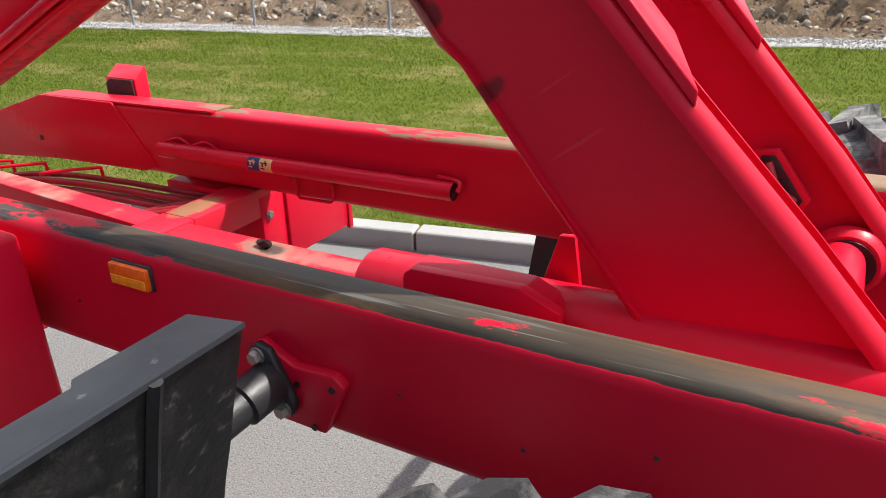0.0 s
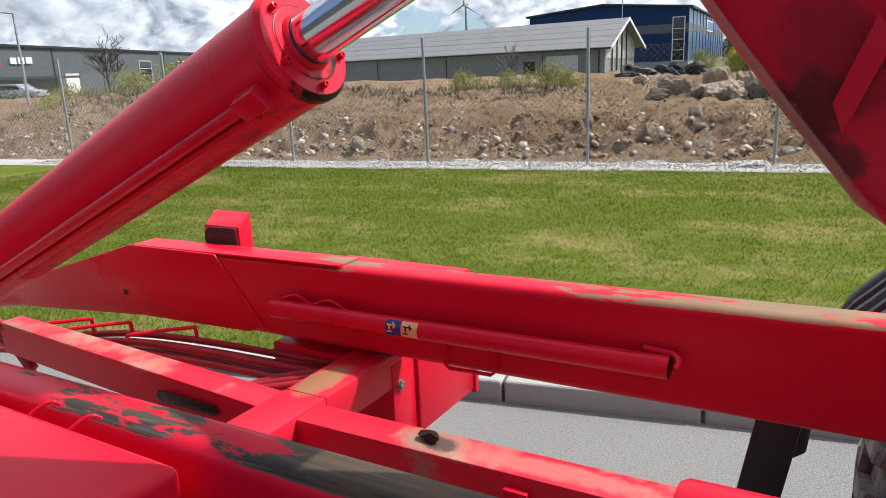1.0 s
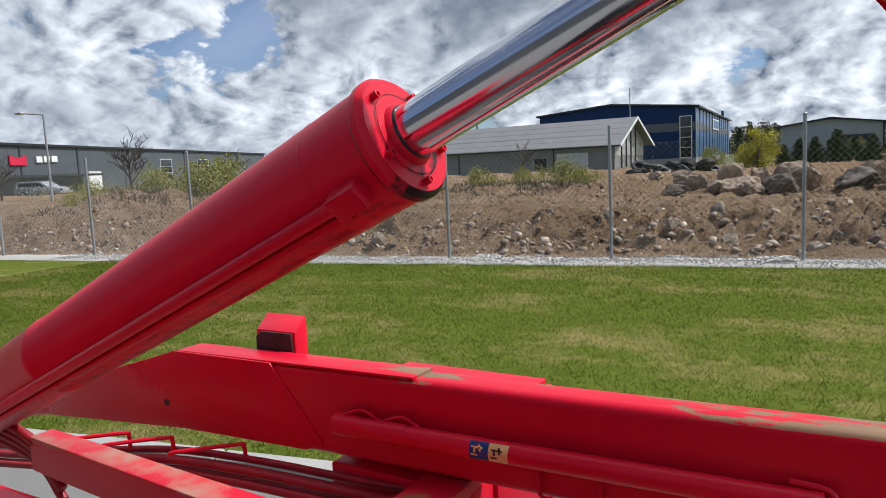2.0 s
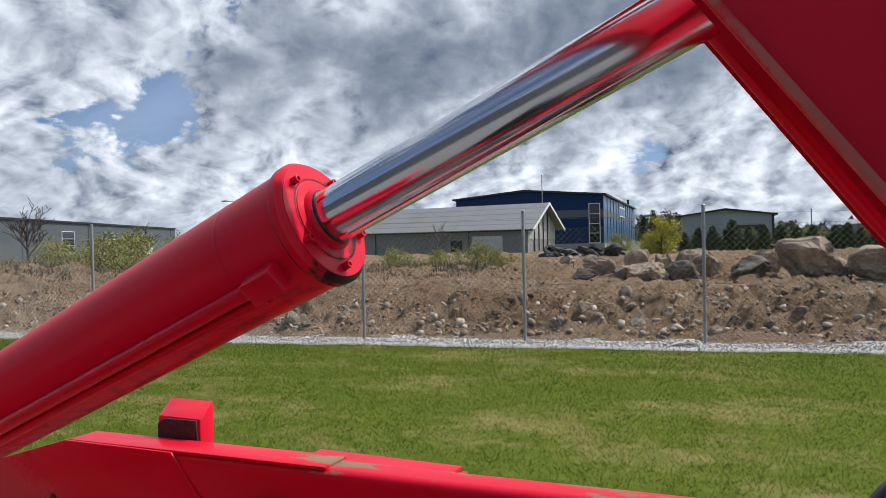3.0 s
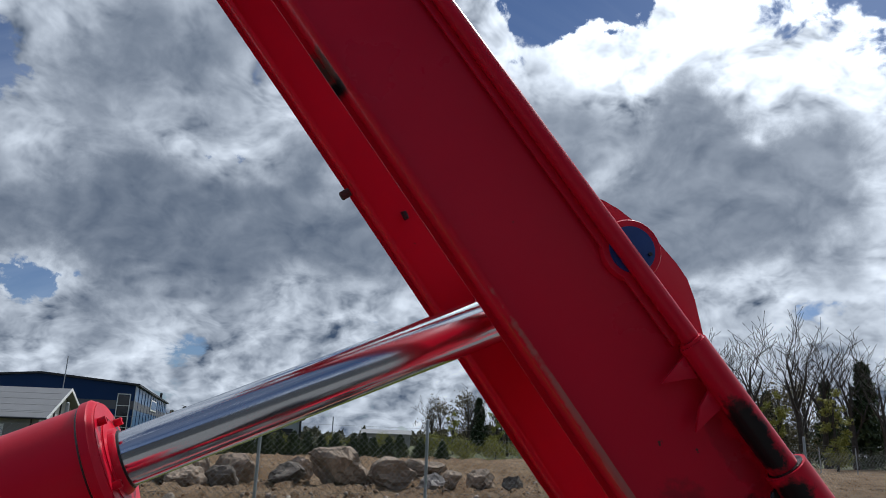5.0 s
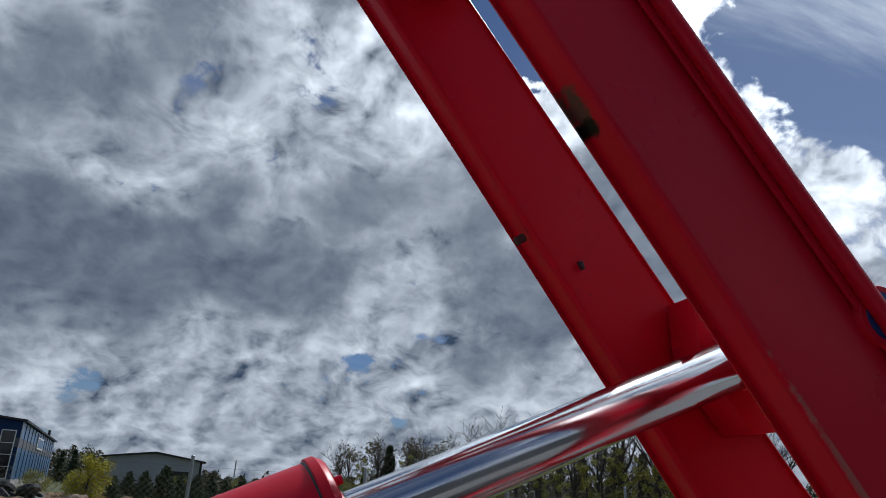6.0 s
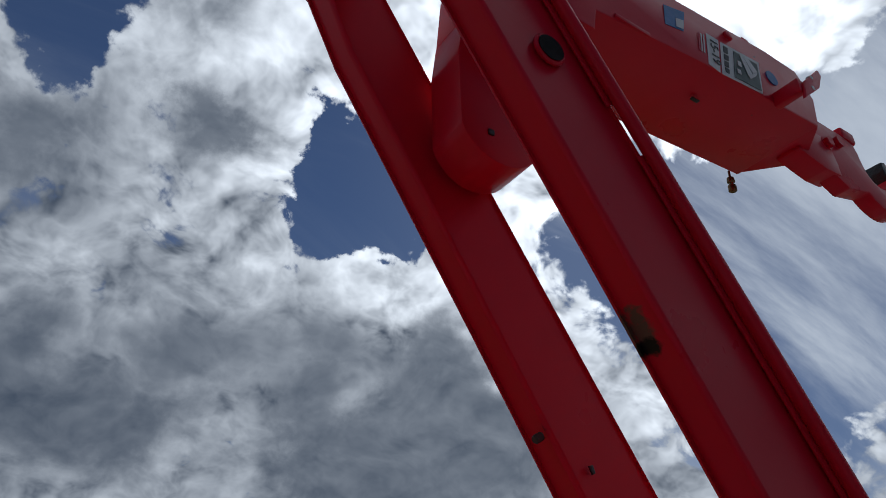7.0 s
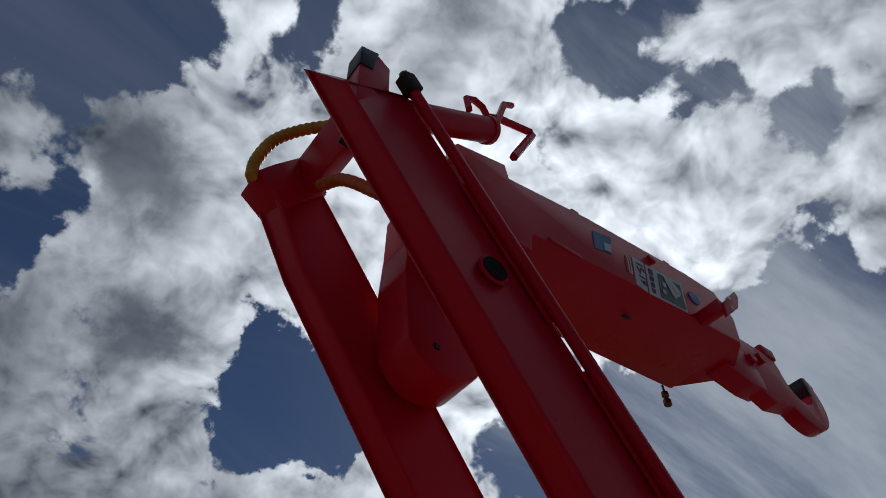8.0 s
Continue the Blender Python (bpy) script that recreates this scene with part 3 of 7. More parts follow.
# rows of s and the arm's lower and upper edge
ARM_NEAR = [(-1.05, 0.055, 0.306), (-0.77, 0.037, 0.279), (-0.65, 0.029, 0.267), (-0.43, 0.015, 0.238), (-0.24, 0.008, 0.217), (-0.20, -0.005, 0.214), (-0.1, -0.008, 0.210),
            (0.0, -0.009, 0.207), (0.3, -0.004, 0.203), (0.9, 0.001, 0.200), (1.79, 0.001, 0.198)]
ARM_FAR = [(-1.05, 0.067, 0.318), (-0.77, 0.049, 0.286), (-0.65, 0.041, 0.280), (-0.43, 0.027, 0.258), (-0.24, 0.020, 0.236), (-0.20, 0.007, 0.230), (0.0, 0.003, 0.214),
           (0.3, 0.008, 0.204), (0.9, 0.013, 0.200), (1.58, 0.012, 0.199), (1.84, 0.050, 0.199)]


def arm_mesh(form, y0, y1, slant):
    """A box-section arm, broader below, with wide rounded outer edges; its head slants up towards the back."""
    bm = bmesh.new()
    rings = []
    for s, lo, hi in form:
        ring = []
        edge = 0.026 if s < -0.2 else 0.006
        for y, n, r in ((y0, lo, 0.010), (y1, lo, 0.010), (y1, hi, edge), (y0, hi, edge)):
            sy, sn = (1 if y == y0 else -1), (1 if n == lo else -1)
            turn = [(a * math.pi / 12) for a in range(7)]
            corner = [(y + sy * r * (1 - math.cos(a)), n + sn * r * (1 - math.sin(a))) for a in turn]
            ring.extend(corner if sy * sn < 0 else corner[::-1])
        rings.append([bm.verts.new(arm_point(s + (slant * (y - y0) if s == form[-1][0] else 0.0), n, y)) for y, n in ring])
    for a, b in zip(rings, rings[1:]):
        for k in range(len(a)):
            bm.faces.new((a[k], a[(k + 1) % len(a)], b[(k + 1) % len(a)], b[k]))
    bm.faces.new(rings[0])
    bm.faces.new(rings[-1][::-1])
    bmesh.ops.recalc_face_normals(bm, faces=bm.faces)
    return leaned(bm)


def chassis():
    part("main_beam", sloped(box(-2.6, 3.2, 1.487, 1.566, 0.968, 1.190, 0.024, 4)), BEAM_NEAR, trailer, "red beam with a bare worn top")
    far = part("main_beam", sloped(prism([(-2.6, 0.72), (-1.4, 0.90), (-0.75, 0.945), (-0.3, 0.953), (3.2, 0.949), (3.2, 1.163), (-0.68, 1.163),
                                          (-0.76, 1.15), (-1.6, 0.955), (-2.6, 0.93)], 2.285, 2.372, 0.02, 4)), BEAM_FAR, trailer, "red beam with a bare worn top")
    part("doubler_plate", sloped(prism([(-1.5, 0.968), (-0.765, 1.168), (-0.405, 1.166), (-0.245, 0.978), (-0.30, 0.958), (-0.75, 0.95), (-1.4, 0.905)],
                                       2.279, 2.286, 0.002)), RED, far)
    part("top_plate", sloped(box(-0.76, 0.02, 2.287, 2.372, 1.162, 1.169, 0.002)), BEAM_FAR, far)
    part("bolt_hole", turned([(0, 0.010), (0.003, 0.010)], (-0.812, 2.277, 1.001), (0, 1, 0), 14), RUST, far)
    # locking bar stowed on the far beam
    bar = part("locking_bar", tube([(-0.178, 2.258, 1.044), (0.818, 2.258, 1.062)], 0.0225, 20, False), RED, trailer)
    # black plug for the shade inside the open bar end
    inner = tube([(0.819, 2.258, 1.062), (0.80, 2.258, 1.0617)], 0.019, 20)
    part("bar_bore", inner, GREASE_HOLLOW, bar)
    part("collar", tube([(-0.18, 2.258, 1.044), (-0.105, 2.258, 1.0455)], 0.0245, 20, True), RED, bar)
    part("sleeve", tube([(-0.105, 2.258, 1.0455), (0.02, 2.258, 1.048)], 0.0235, 20, True), RED, bar)
    for x in (-0.11, 0.0):
        part("tie_chain", tube(bent([(x - 0.05, 2.262, 1.068), (x, 2.268, 1.083), (x + 0.05, 2.262, 1.068), (x + 0.075, 2.262, 1.060)]), 0.0035, 6), RED, bar)
    part("bar_hook", tube(bent([(0.765, 2.274, 1.088), (0.815, 2.270, 1.086), (0.832, 2.262, 1.078), (0.83, 2.25, 1.066)], 4), 0.006, 8), RED, trailer)
    part("bar_loop", tube([(0.316, 2.276, 1.024), (0.320, 2.274, 0.972), (0.328, 2.274, 0.964), (0.434, 2.274, 0.968), (0.443, 2.274, 0.976), (0.446, 2.276, 1.02)], 0.0045, 8), RED, trailer)
    x0, z0 = 0.184, 1.0505
    for x, c, name in ((x0, BLUE_CAP, "blue half of a pictogram sticker"), (x0 + 0.044, STICKER, "cream half of a pictogram sticker")):
        me = bmesh.new()
        rows = [[me.verts.new((x + dx, 2.258 - 0.0232 * math.cos(a), z0 + (x - x0 + dx) * 0.018 + 0.0232 * math.sin(a))) for dx in (0, 0.043)]
                for a in (radians(d) for d in range(-40, 61, 20))]
        for a, b in zip(rows, rows[1:]):
            me.faces.new((a[0], a[1], b[1], b[0]))
        s = part("sticker", me, c, bar, name)
        ink = STICKER if c is BLUE_CAP else DARK
        for k, (du, dv, w, h) in enumerate(((0.008, 0.006, 0.024, 0.003), (0.012, -0.004, 0.004, 0.012), (0.024, 0.0, 0.004, 0.014), (0.006, -0.010, 0.014, 0.003))):
            b = box(x + du, x + du + w, 2.2335, 2.2345, z0 + 0.005 + dv, z0 + 0.005 + dv + h, 0)
            part("pictogram_stroke", b, ink, s)
    # stop block and box behind the far beam
    blk = part("stop_block", box(-0.557, -0.415, 2.388, 2.455, 0.95, 1.240, 0.006), RED, trailer)
    for v in blk.data.vertices:
        if v.co.y > 2.42:
            v.co.x -= 0.016
        elif v.co.z > 1.2:
            v.co.z -= 0.030
    part("bare_face", prism([(-0.552, 1.13), (-0.552, 1.190), (-0.530, 1.204), (-0.424, 1.206), (-0.419, 1.13)], 2.382, 2.389, 0.002), RUST, blk)
    bx = part("valve_box", box(-0.28, 0.160, 2.40, 2.70, 0.70, 1.05, 0.006), RED, trailer)
    part("lid", box(-0.285, 0.148, 2.396, 2.712, 1.050, 1.062, 0.003), RED, bx)
    part("edge_strip", box(0.150, 0.166, 2.688, 2.708, 0.69, 1.05, 0.002), RED, bx)
    part("box_foot", box(-0.24, 0.150, 2.30, 2.40, 0.705, 0.925, 0.004), RED, bx)
    part("foot_bolt", bolt((0.151, 2.33, 0.865), (1, 0, 0), 0.011, 0.009), BOLT, bx)
    # centre rail and cross members
    beam = sloped(box(-1.03, 0.03, 1.968, 2.052, 0.850, 0.945, 0.006))
    for v in beam.verts:
        if v.co.x < -0.5:
            v.co.y += 0.040 - 0.2 * (v.co.y - 1.968)
            v.co.z += 0.038
    rail = part("centre_rail", beam, RAIL, trailer)
    part("rail_extension", sloped(box(0.145, 1.02, 1.962, 2.043, 0.855, 0.940, 0.006)), RAIL, rail)
    # the slot is a black plate: its inner shade is in the colour
    part("rail_slot", prism([(-0.30, 0.905), (-0.285, 0.918), (-0.10, 0.918), (-0.085, 0.905), (-0.10, 0.892), (-0.285, 0.892)], 1.964, 1.969, 0.001), GREASE_HOLLOW, rail)
    part("weld_spatter", rock_mesh(0.022, 3, 2, (1.3, 1, 0.55)), GREASE_HOLLOW, rail).location = (0.445, 2.004, 0.958)
    part("small_lug", box(0.62, 0.665, 1.945, 1.966, 0.905, 0.93, 0.003), RED, rail)
    cross = part("cross_member", sloped(box(0.028, 0.147, 1.600, 2.060, 0.845, 0.946, 0.006)), RAIL, trailer)
    part("cross_arm", sloped(prism([(0.03, 0.946), (0.147, 0.946), (0.147, 0.86), (0.03, 0.86)], 2.06, 2.36, 0.006)), RAIL, cross)
    # hoses clipped under the far beam
    for k, (dy, dz, r) in enumerate(((0, 0, 0.011), (0.03, -0.012, 0.012), (0.055, 0.004, 0.010), (0.02, -0.034, 0.011), (-0.025, -0.02, 0.010))):
        pts = [(-1.5, 2.10 + dy, 0.80 + dz), (-1.05, 2.14 + dy, 0.85 + dz), (-0.72, 2.17 + dy, 0.895 + dz), (-0.42, 2.20 + dy, 0.905 + dz),
               (-0.12, 2.23 + dy, 0.90 + dz), (0.12, 2.30 + dy, 0.88 + dz)]
        part("hose", tube(bent(pts), r, 10), HOSE_RED, trailer)
    for k in range(3):
        y = 2.09 + 0.035 * k
        part("hose", tube(bent([(-0.30 + 0.03 * k, 1.99 + 0.02 * k, 0.86), (-0.12, y, 0.895), (0.02, y + 0.07, 0.915), (0.10, y + 0.16, 0.90)]), 0.011, 10), HOSE_RED, trailer)
    for x, y in ((-0.90, 2.12), (-0.76, 2.15), (-0.545, 2.20)):
        part("hose_guide", tube(bent([(x - 0.09, y - 0.06, 0.93), (x - 0.06, y - 0.06, 0.945), (x + 0.05, y + 0.04, 0.947), (x + 0.062, y + 0.05, 0.94), (x + 0.064, y + 0.05, 0.905)], 4), 0.0055, 8), RED, trailer)
    # hoses looping down at the front end of the rail
    for k in range(4):
        part("hose", tube(bent([(-1.50, 1.93 + 0.02 * k, 1.12 - 0.035 * k), (-1.22, 1.97 + 0.015 * k, 1.03 - 0.032 * k), (-1.05, 2.01 + 0.01 * k, 0.965 - 0.030 * k), (-0.95, 2.04, 0.88 - 0.03 * k)]), 0.013, 10), HOSE_RED, trailer)
    # side box by the near beam
    sb = part("side_box", box(-0.9, 0.464, 0.98, 1.452, 0.45, 1.200, 0.012, 3), RED, trailer)
    for x in (0.17, 0.26):
        part("spring_clip", tube(bent([(x, 1.448, 1.198), (x + 0.01, 1.460, 1.208), (x + 0.018, 1.470, 1.211), (x + 0.022, 1.478, 1.204)], 4), 0.0028, 6), RED, sb)
    # side marker
    mk = part("side_marker", sloped(box(0.642, 0.726, 1.474, 1.488, 1.127, 1.163, 0.0025)), LENS, trailer, "amber side marker lens")
    part("reflector", sloped(box(0.646, 0.723, 1.4725, 1.4745, 1.130, 1.145, 0.0008)), LENS_LOW, mk)
    part("marker_rim", sloped(box(0.639, 0.729, 1.482, 1.4885, 1.124, 1.166, 0.002)), GUARD, mk)
    # small marks on the beam
    for x, z in ((1.16, 1.07), (1.33, 1.045), (1.48, 1.09), (0.86, 1.10), (0.52, 1.06)):
        part("paint_chip", sloped(box(x, x + 0.006, 1.4858, 1.4875, z, z + 0.005, 0.001)), RUST, trailer)


def rock_mesh(r, seed, detail=3, stretch=(1, 1, 1), rough=0.32):
    """A broken stone: a ball cut by a few planes and roughened."""
    rng = random.Random(seed)
    bm = bmesh.new()
    bmesh.ops.create_icosphere(bm, subdivisions=detail, radius=1.0)
    cuts = [(Vector((rng.gauss(0, 1), rng.gauss(0, 1), rng.gauss(0, 1))).normalized(), rng.uniform(0.40, 0.80)) for _ in range(13)]
    shift = Vector((rng.uniform(-9, 9), rng.uniform(-9, 9), seed))
    for v in bm.verts:
        c = v.co.copy()
        for n, d in cuts:
            over = c.dot(n) - d
            if over > 0:
                c -= n * over * 0.97
        c += v.co * (rough * (noise.fractal(c * 1.3 + shift, 0.8, 2.1, 4) * 0.4 + noise.fractal(c * 6.0 + shift, 0.7, 2.1, 3) * 0.07))
        v.co = (c.x * r * stretch[0], c.y * r * stretch[1], c.z * r * stretch[2])
    return bm


STICKER = plain("cream_sticker", (0.75, 0.52, 0.20), 0.4, 0, 0.05, 20)
HOSE_RED = plain("painted_hose", (0.30, 0.008, 0.016), 0.5, 0, 0.25, 12)


def stained_red(name, stains):
    """Red enamel with oil, soot and bare patches: rows of s, n, y on the arm, their half-sizes, colour and strength."""
    p = Paint(name, 0.36, 0, 0.22)
    c = p.mix(p.ramp(p.noise(2.2), 0.3, 0.7), shade(RED_C, 0.9), (0.62, 0.008, 0.031))
    c = p.mix(p.ramp(p.noise(55, 3), 0.755, 0.775), c, (0.09, 0.035, 0.03))

    def along(way, off):
        n = p.nt.nodes.new("ShaderNodeVectorMath")
        n.operation = "DOT_PRODUCT"
        p.nt.links.new(p.tc.outputs["Object"], n.inputs[0])
        n.inputs[1].default_value = way
        return p.calc("SUBTRACT", n.outputs["Value"], off)

    s, n, y = along(ARM_U, ARM_O.dot(ARM_U)), along(ARM_N, ARM_O.dot(ARM_N)), p.axis(1)
    rag = p.calc("MULTIPLY", p.calc("SUBTRACT", p.noise(38, 8, 0.68), 0.5), 2.6)
    for s0, n0, y0, ls, ln, ly, col, strong in stains:
        d = 0.0
        for v, v0, l in ((s, s0, ls), (n, n0, ln), (y, y0, ly)):
            q = p.calc("DIVIDE", p.calc("SUBTRACT", v, v0), l)
            d = p.calc("ADD", p.calc("MULTIPLY", q, q), d)
        mask = p.ramp(p.calc("ADD", p.calc("SUBTRACT", 1.0, d), rag), 0.0, 0.5, 0.0, strong)
        c = p.mix(mask, c, col)
    p.colour(c)
    p.rough(p.ramp(p.noise(4, 6), 0.3, 0.75, 0.25, 0.44))
    p.bump(p.noise(30, 4), 0.04)
    return p.mat


SOOT, FILM, BARE_C, RUSTY = (0.012, 0.010, 0.010), (0.11, 0.012, 0.016), (0.10, 0.07, 0.05), (0.17, 0.055, 0.03)


def lift_arms():
    near_red = stained_red("near_arm_enamel", [(-0.109, 0.001, 1.72, 0.04, 0.05, 0.05, FILM, 0.9), (-0.159, -0.002, 1.72, 0.025, 0.03, 0.05, FILM, 0.85), (-0.290, 0.019, 1.71, 0.016, 0.03, 0.03, FILM, 0.8), (-0.330, 0.106, 1.708, 0.0035, 0.05, 0.02, (0.62, 0.05, 0.05), 0.5), (-0.410, 0.093, 1.708, 0.004, 0.06, 0.02, (0.62, 0.05, 0.05), 0.5),
                                               (-0.140, 0.137, 1.71, 0.05, 0.03, 0.03, SOOT, 0.9), (-0.033, 0.163, 1.71, 0.09, 0.022, 0.03, SOOT, 0.3), (-0.071, 0.054, 1.71, 0.07, 0.05, 0.03, FILM, 0.5),
                                               # pale lower edge first: light caught there and wear, both in the colour
                                               (0.212, -0.003, 1.712, 0.75, 0.012, 0.010, (0.40, 0.19, 0.15), 0.75), (0.776, 0.000, 1.785, 0.055, 0.02, 0.032, BARE_C, 0.95), (0.743, 0.000, 1.785, 0.02, 0.02, 0.032, SOOT, 1.0),
                                               (0.309, -0.009, 1.745, 0.30, 0.01, 0.025, RUSTY, 0.35), (1.288, 0.061, 1.71, 0.02, 0.05, 0.03, FILM, 0.6)])
    far_red = stained_red("far_arm_enamel", [(0.727, 0.000, 2.115, 0.05, 0.016, 0.022, BARE_C, 0.6), (0.684, 0.000, 2.115, 0.016, 0.016, 0.022, SOOT, 0.75), (0.917, -0.009, 2.115, 0.25, 0.01, 0.03, RUSTY, 0.4)])
    tube_red = stained_red("greased_tube_enamel", [(-0.029, 0.181, 1.675, 0.075, 0.028, 0.03, SOOT, 1.0), (-0.115, 0.172, 1.66, 0.03, 0.03, 0.04, SOOT, 1.0), (0.014, 0.187, 1.67, 0.03, 0.02, 0.03, SOOT, 0.9)])
    a = part("lift_arm", arm_mesh(ARM_NEAR, 1.708, 1.790, 1.55), near_red, trailer)
    b = part("lift_arm", arm_mesh(ARM_FAR, 2.074, 2.156, 1.0), far_red, trailer)
    # hydraulic pipe along the near arm, its sleeve and guard tube
    part("pipe", arm_tube(0.116, 1.800, 0.2038, 1.6925, 0.0140), RED, a)
    for s0, s1 in ((0.13, 1.05), (1.16, 1.52)):
        part("pipe_seat", arm_box(s0, s1, 0.180, 0.200, 1.7035, 1.7085, 0.0015), RED, a)
    part("pipe_sleeve", arm_tube(-0.140, 0.122, 0.1994, 1.688, 0.0215, 24), tube_red, a)
    part("sleeve_ring", arm_tube(0.119, 0.127, 0.1994, 1.688, 0.0185, 24), RED, a)
    part("guard_tube", arm_tube(-0.196, -0.088, 0.2011, 1.686, 0.031, 28), tube_red, a)
    part("grease_ring", arm_tube(-0.093, -0.087, 0.2011, 1.686, 0.0265, 24), GREASE_HOLLOW, a)
    part("grease_lump", rock_mesh(0.017, 8, 2, (0.8, 0.7, 1.6)), GREASE_HOLLOW, a).location = arm_point(-0.147, 0.128, 1.700)
    part("grease_lump", rock_mesh(0.013, 9, 2, (1, 0.7, 1.3)), GREASE_HOLLOW, a).location = arm_point(-0.109, 0.168, 1.698)
    # small gussets welded under the pipe
    part("gusset", arm_prism([(0.104, 0.123), (0.079, 0.175), (0.114, 0.178)], 1.690, 1.697, 0.001), RED, a)
    part("gusset", arm_prism([(0.023, 0.123), (0.047, 0.152), (0.057, 0.182), (0.026, 0.180)], 1.690, 1.697, 0.001), RED, a)
    part("rib", arm_prism([(-0.140, 0.022), (-0.113, 0.030), (-0.071, 0.097), (-0.097, 0.094)], 1.686, 1.709, 0.002), RED, a)
    # bearing ear with its blue cap
    ear = [(0.871, 2.134), (0.961, 2.122), (0.987, 2.115), (1.013, 2.102), (1.072, 2.061), (1.112, 2.016), (1.129, 1.991), (1.140, 1.956), (1.155, 1.871), (1.145, 1.829), (1.010, 1.852)]
    e = part("bearing_ear", leaned(prism(ear, 1.790, 1.810, 0.002)), RED, a)
    c = arm_point(0.279, 0.219)
    part("bearing_ring", leaned(turned([(-0.003, 0.046), (0.0, 0.048), (0.075, 0.048)], (c.x, 1.7055, c.z), (0, 1, 0), 40)), RED, e)
    part("blue_cap", leaned(turned([(0, 0.036), (0.004, 0.0375), (0.01, 0.0375)], (c.x, 1.7005, c.z), (0, 1, 0), 36)), BLUE_CAP, e, "blue plastic bearing cap")
    part("cap_screw", leaned(turned([(0, 0.003), (0.004, 0.003)], (c.x + 0.027, 1.6975, c.z - 0.006), (0, 1, 0), 8)), DARK, e)
    # wear plates on the outer edge of both arms, cut off slantwise below
    for o, y, up in ((a, 1.714, 0.0), (b, 2.080, 0.020)):
        plate = arm_prism([(-0.445, 0.234 + up), (-0.43, 0.247 + up), (-0.14, 0.221 + up), (-0.12, 0.206 + up)], y, y + 0.074, 0.003)
        for v in plate.verts:
            if v.co.y > y + 0.04 and (v.co - ARM_O).dot(ARM_U) < -0.40:
                v.co += ARM_U * 0.07 - ARM_N * 0.006
        part("wear_plate", plate, RED, o)
    # access hole near the top; a black disc stands for its shaded inside
    c = arm_point(1.292, 0.111)
    h = part("hole_ring", leaned(turned([(-0.003, 0.030), (-0.004, 0.032), (0, 0.036), (0.004, 0.036)], (c.x, 1.7055, c.z), (0, 1, 0), 32)), RED, a)
    part("hole", leaned(turned([(0, 0.029), (0.0012, 0.029)], (c.x, 1.7003, c.z), (0, 1, 0), 32)), HOLE, h, "dark open access hole")
    part("chip", arm_prism([(0.562, 0.059), (0.580, 0.061), (0.577, 0.073), (0.561, 0.069)], 2.0705, 2.0745, 0.001), GREASE_HOLLOW, b)
    c = arm_point(0.672, 0.004)
    part("stub", leaned(turned([(0, 0.009), (0.018, 0.009), (0.020, 0.007)], (c.x, 2.092, c.z), -ARM_N, 12)), RUST, b)
    # pin between the arms, with its collar
    pin = part("arm_pin", leaned(tube([(1.620, 1.78, 1.140), (1.620, 2.08, 1.140)], 0.036, 28)), RED, trailer)
    part("pin_collar", leaned(turned([(0, 0.058), (0.012, 0.056), (0.022, 0.048)], (1.628, 2.075, 1.137), (0, -1, 0), 36)), RED, pin)
    part("pin_grease", leaned(turned([(0, 0.046), (0.026, 0.042)], (1.628, 2.075, 1.137), (0, -1, 0), 32)), GREASE_HOLLOW, pin)
    # slot in the far arm; a black plate stands for its shaded inside
    s = part("slot_frame", arm_prism([(-0.577, 0.181), (-0.587, 0.167), (-0.687, 0.167), (-0.702, 0.181), (-0.687, 0.211), (-0.592, 0.211)], 2.064, 2.076, 0.003), RED, b)
    part("slot", arm_prism([(-0.587, 0.184), (-0.597, 0.173), (-0.682, 0.173), (-0.690, 0.184), (-0.682, 0.201), (-0.598, 0.201)], 2.061, 2.067, 0.001), GREASE_HOLLOW, s)
    part("slot_hose", leaned(tube(bent([arm_point(-0.602, 0.186, 2.060), arm_point(-0.642, 0.180, 2.052), arm_point(-0.677, 0.188, 2.060)], 5), 0.008, 10)), HOSE_RED, s)
    # gusset plate and rod eye in the middle
    part("cross_gusset", leaned(prism([(0.877, 2.094), (0.965, 2.052), (1.101, 1.911), (1.102, 1.874), (0.981, 1.852), (0.884, 1.969)], 1.99, 2.074, 0.004)), RED, b)
    part("cross_tube", leaned(tube([(0.985, 1.78, 1.990), (0.985, 2.08, 1.990)], 0.050, 32)), RED, trailer)
    # head of the near arm: stop block with its worn rubber, pipe end
    blk = part("stop_block", arm_prism([(1.74, 0.010), (1.950, 0.152), (1.938, 0.200), (1.893, 0.212), (1.80, 0.150)], 1.716, 1.776, 0.004), RED, a)
    part("rubber_pad", arm_prism([(1.885, 0.105), (1.955, 0.152), (1.941, 0.202), (1.87, 0.140)], 1.7125, 1.772, 0.003), BLACK, blk, "black rubber pad")
    part("pipe_end", arm_box(1.785, 1.838, 0.184, 0.222, 1.672, 1.712, 0.006), RUST, a)
    part("end_nut", leaned(bolt(arm_point(1.838, 0.205, 1.690), ARM_U, 0.012, 0.012)), BOLT, a)
    # locking tube behind the pipe, with its bent lever and catch
    lt = part("lock_tube", leaned(tube([(0.085, 1.745, 3.190), (0.345, 1.745, 3.398)], 0.036, 28)), RED, trailer)
    part("tube_end", leaned(turned([(0, 0.040), (0.016, 0.040)], (0.338, 1.745, 3.392), (0.78, 0, 0.62), 28)), RED_WORN, lt)
    part("lever", leaned(tube([(0.345, 1.735, 3.455), (0.385, 1.735, 3.490), (0.505, 1.735, 3.543), (0.512, 1.735, 3.532), (0.424, 1.735, 3.326)], 0.012, 6)), RED, lt)
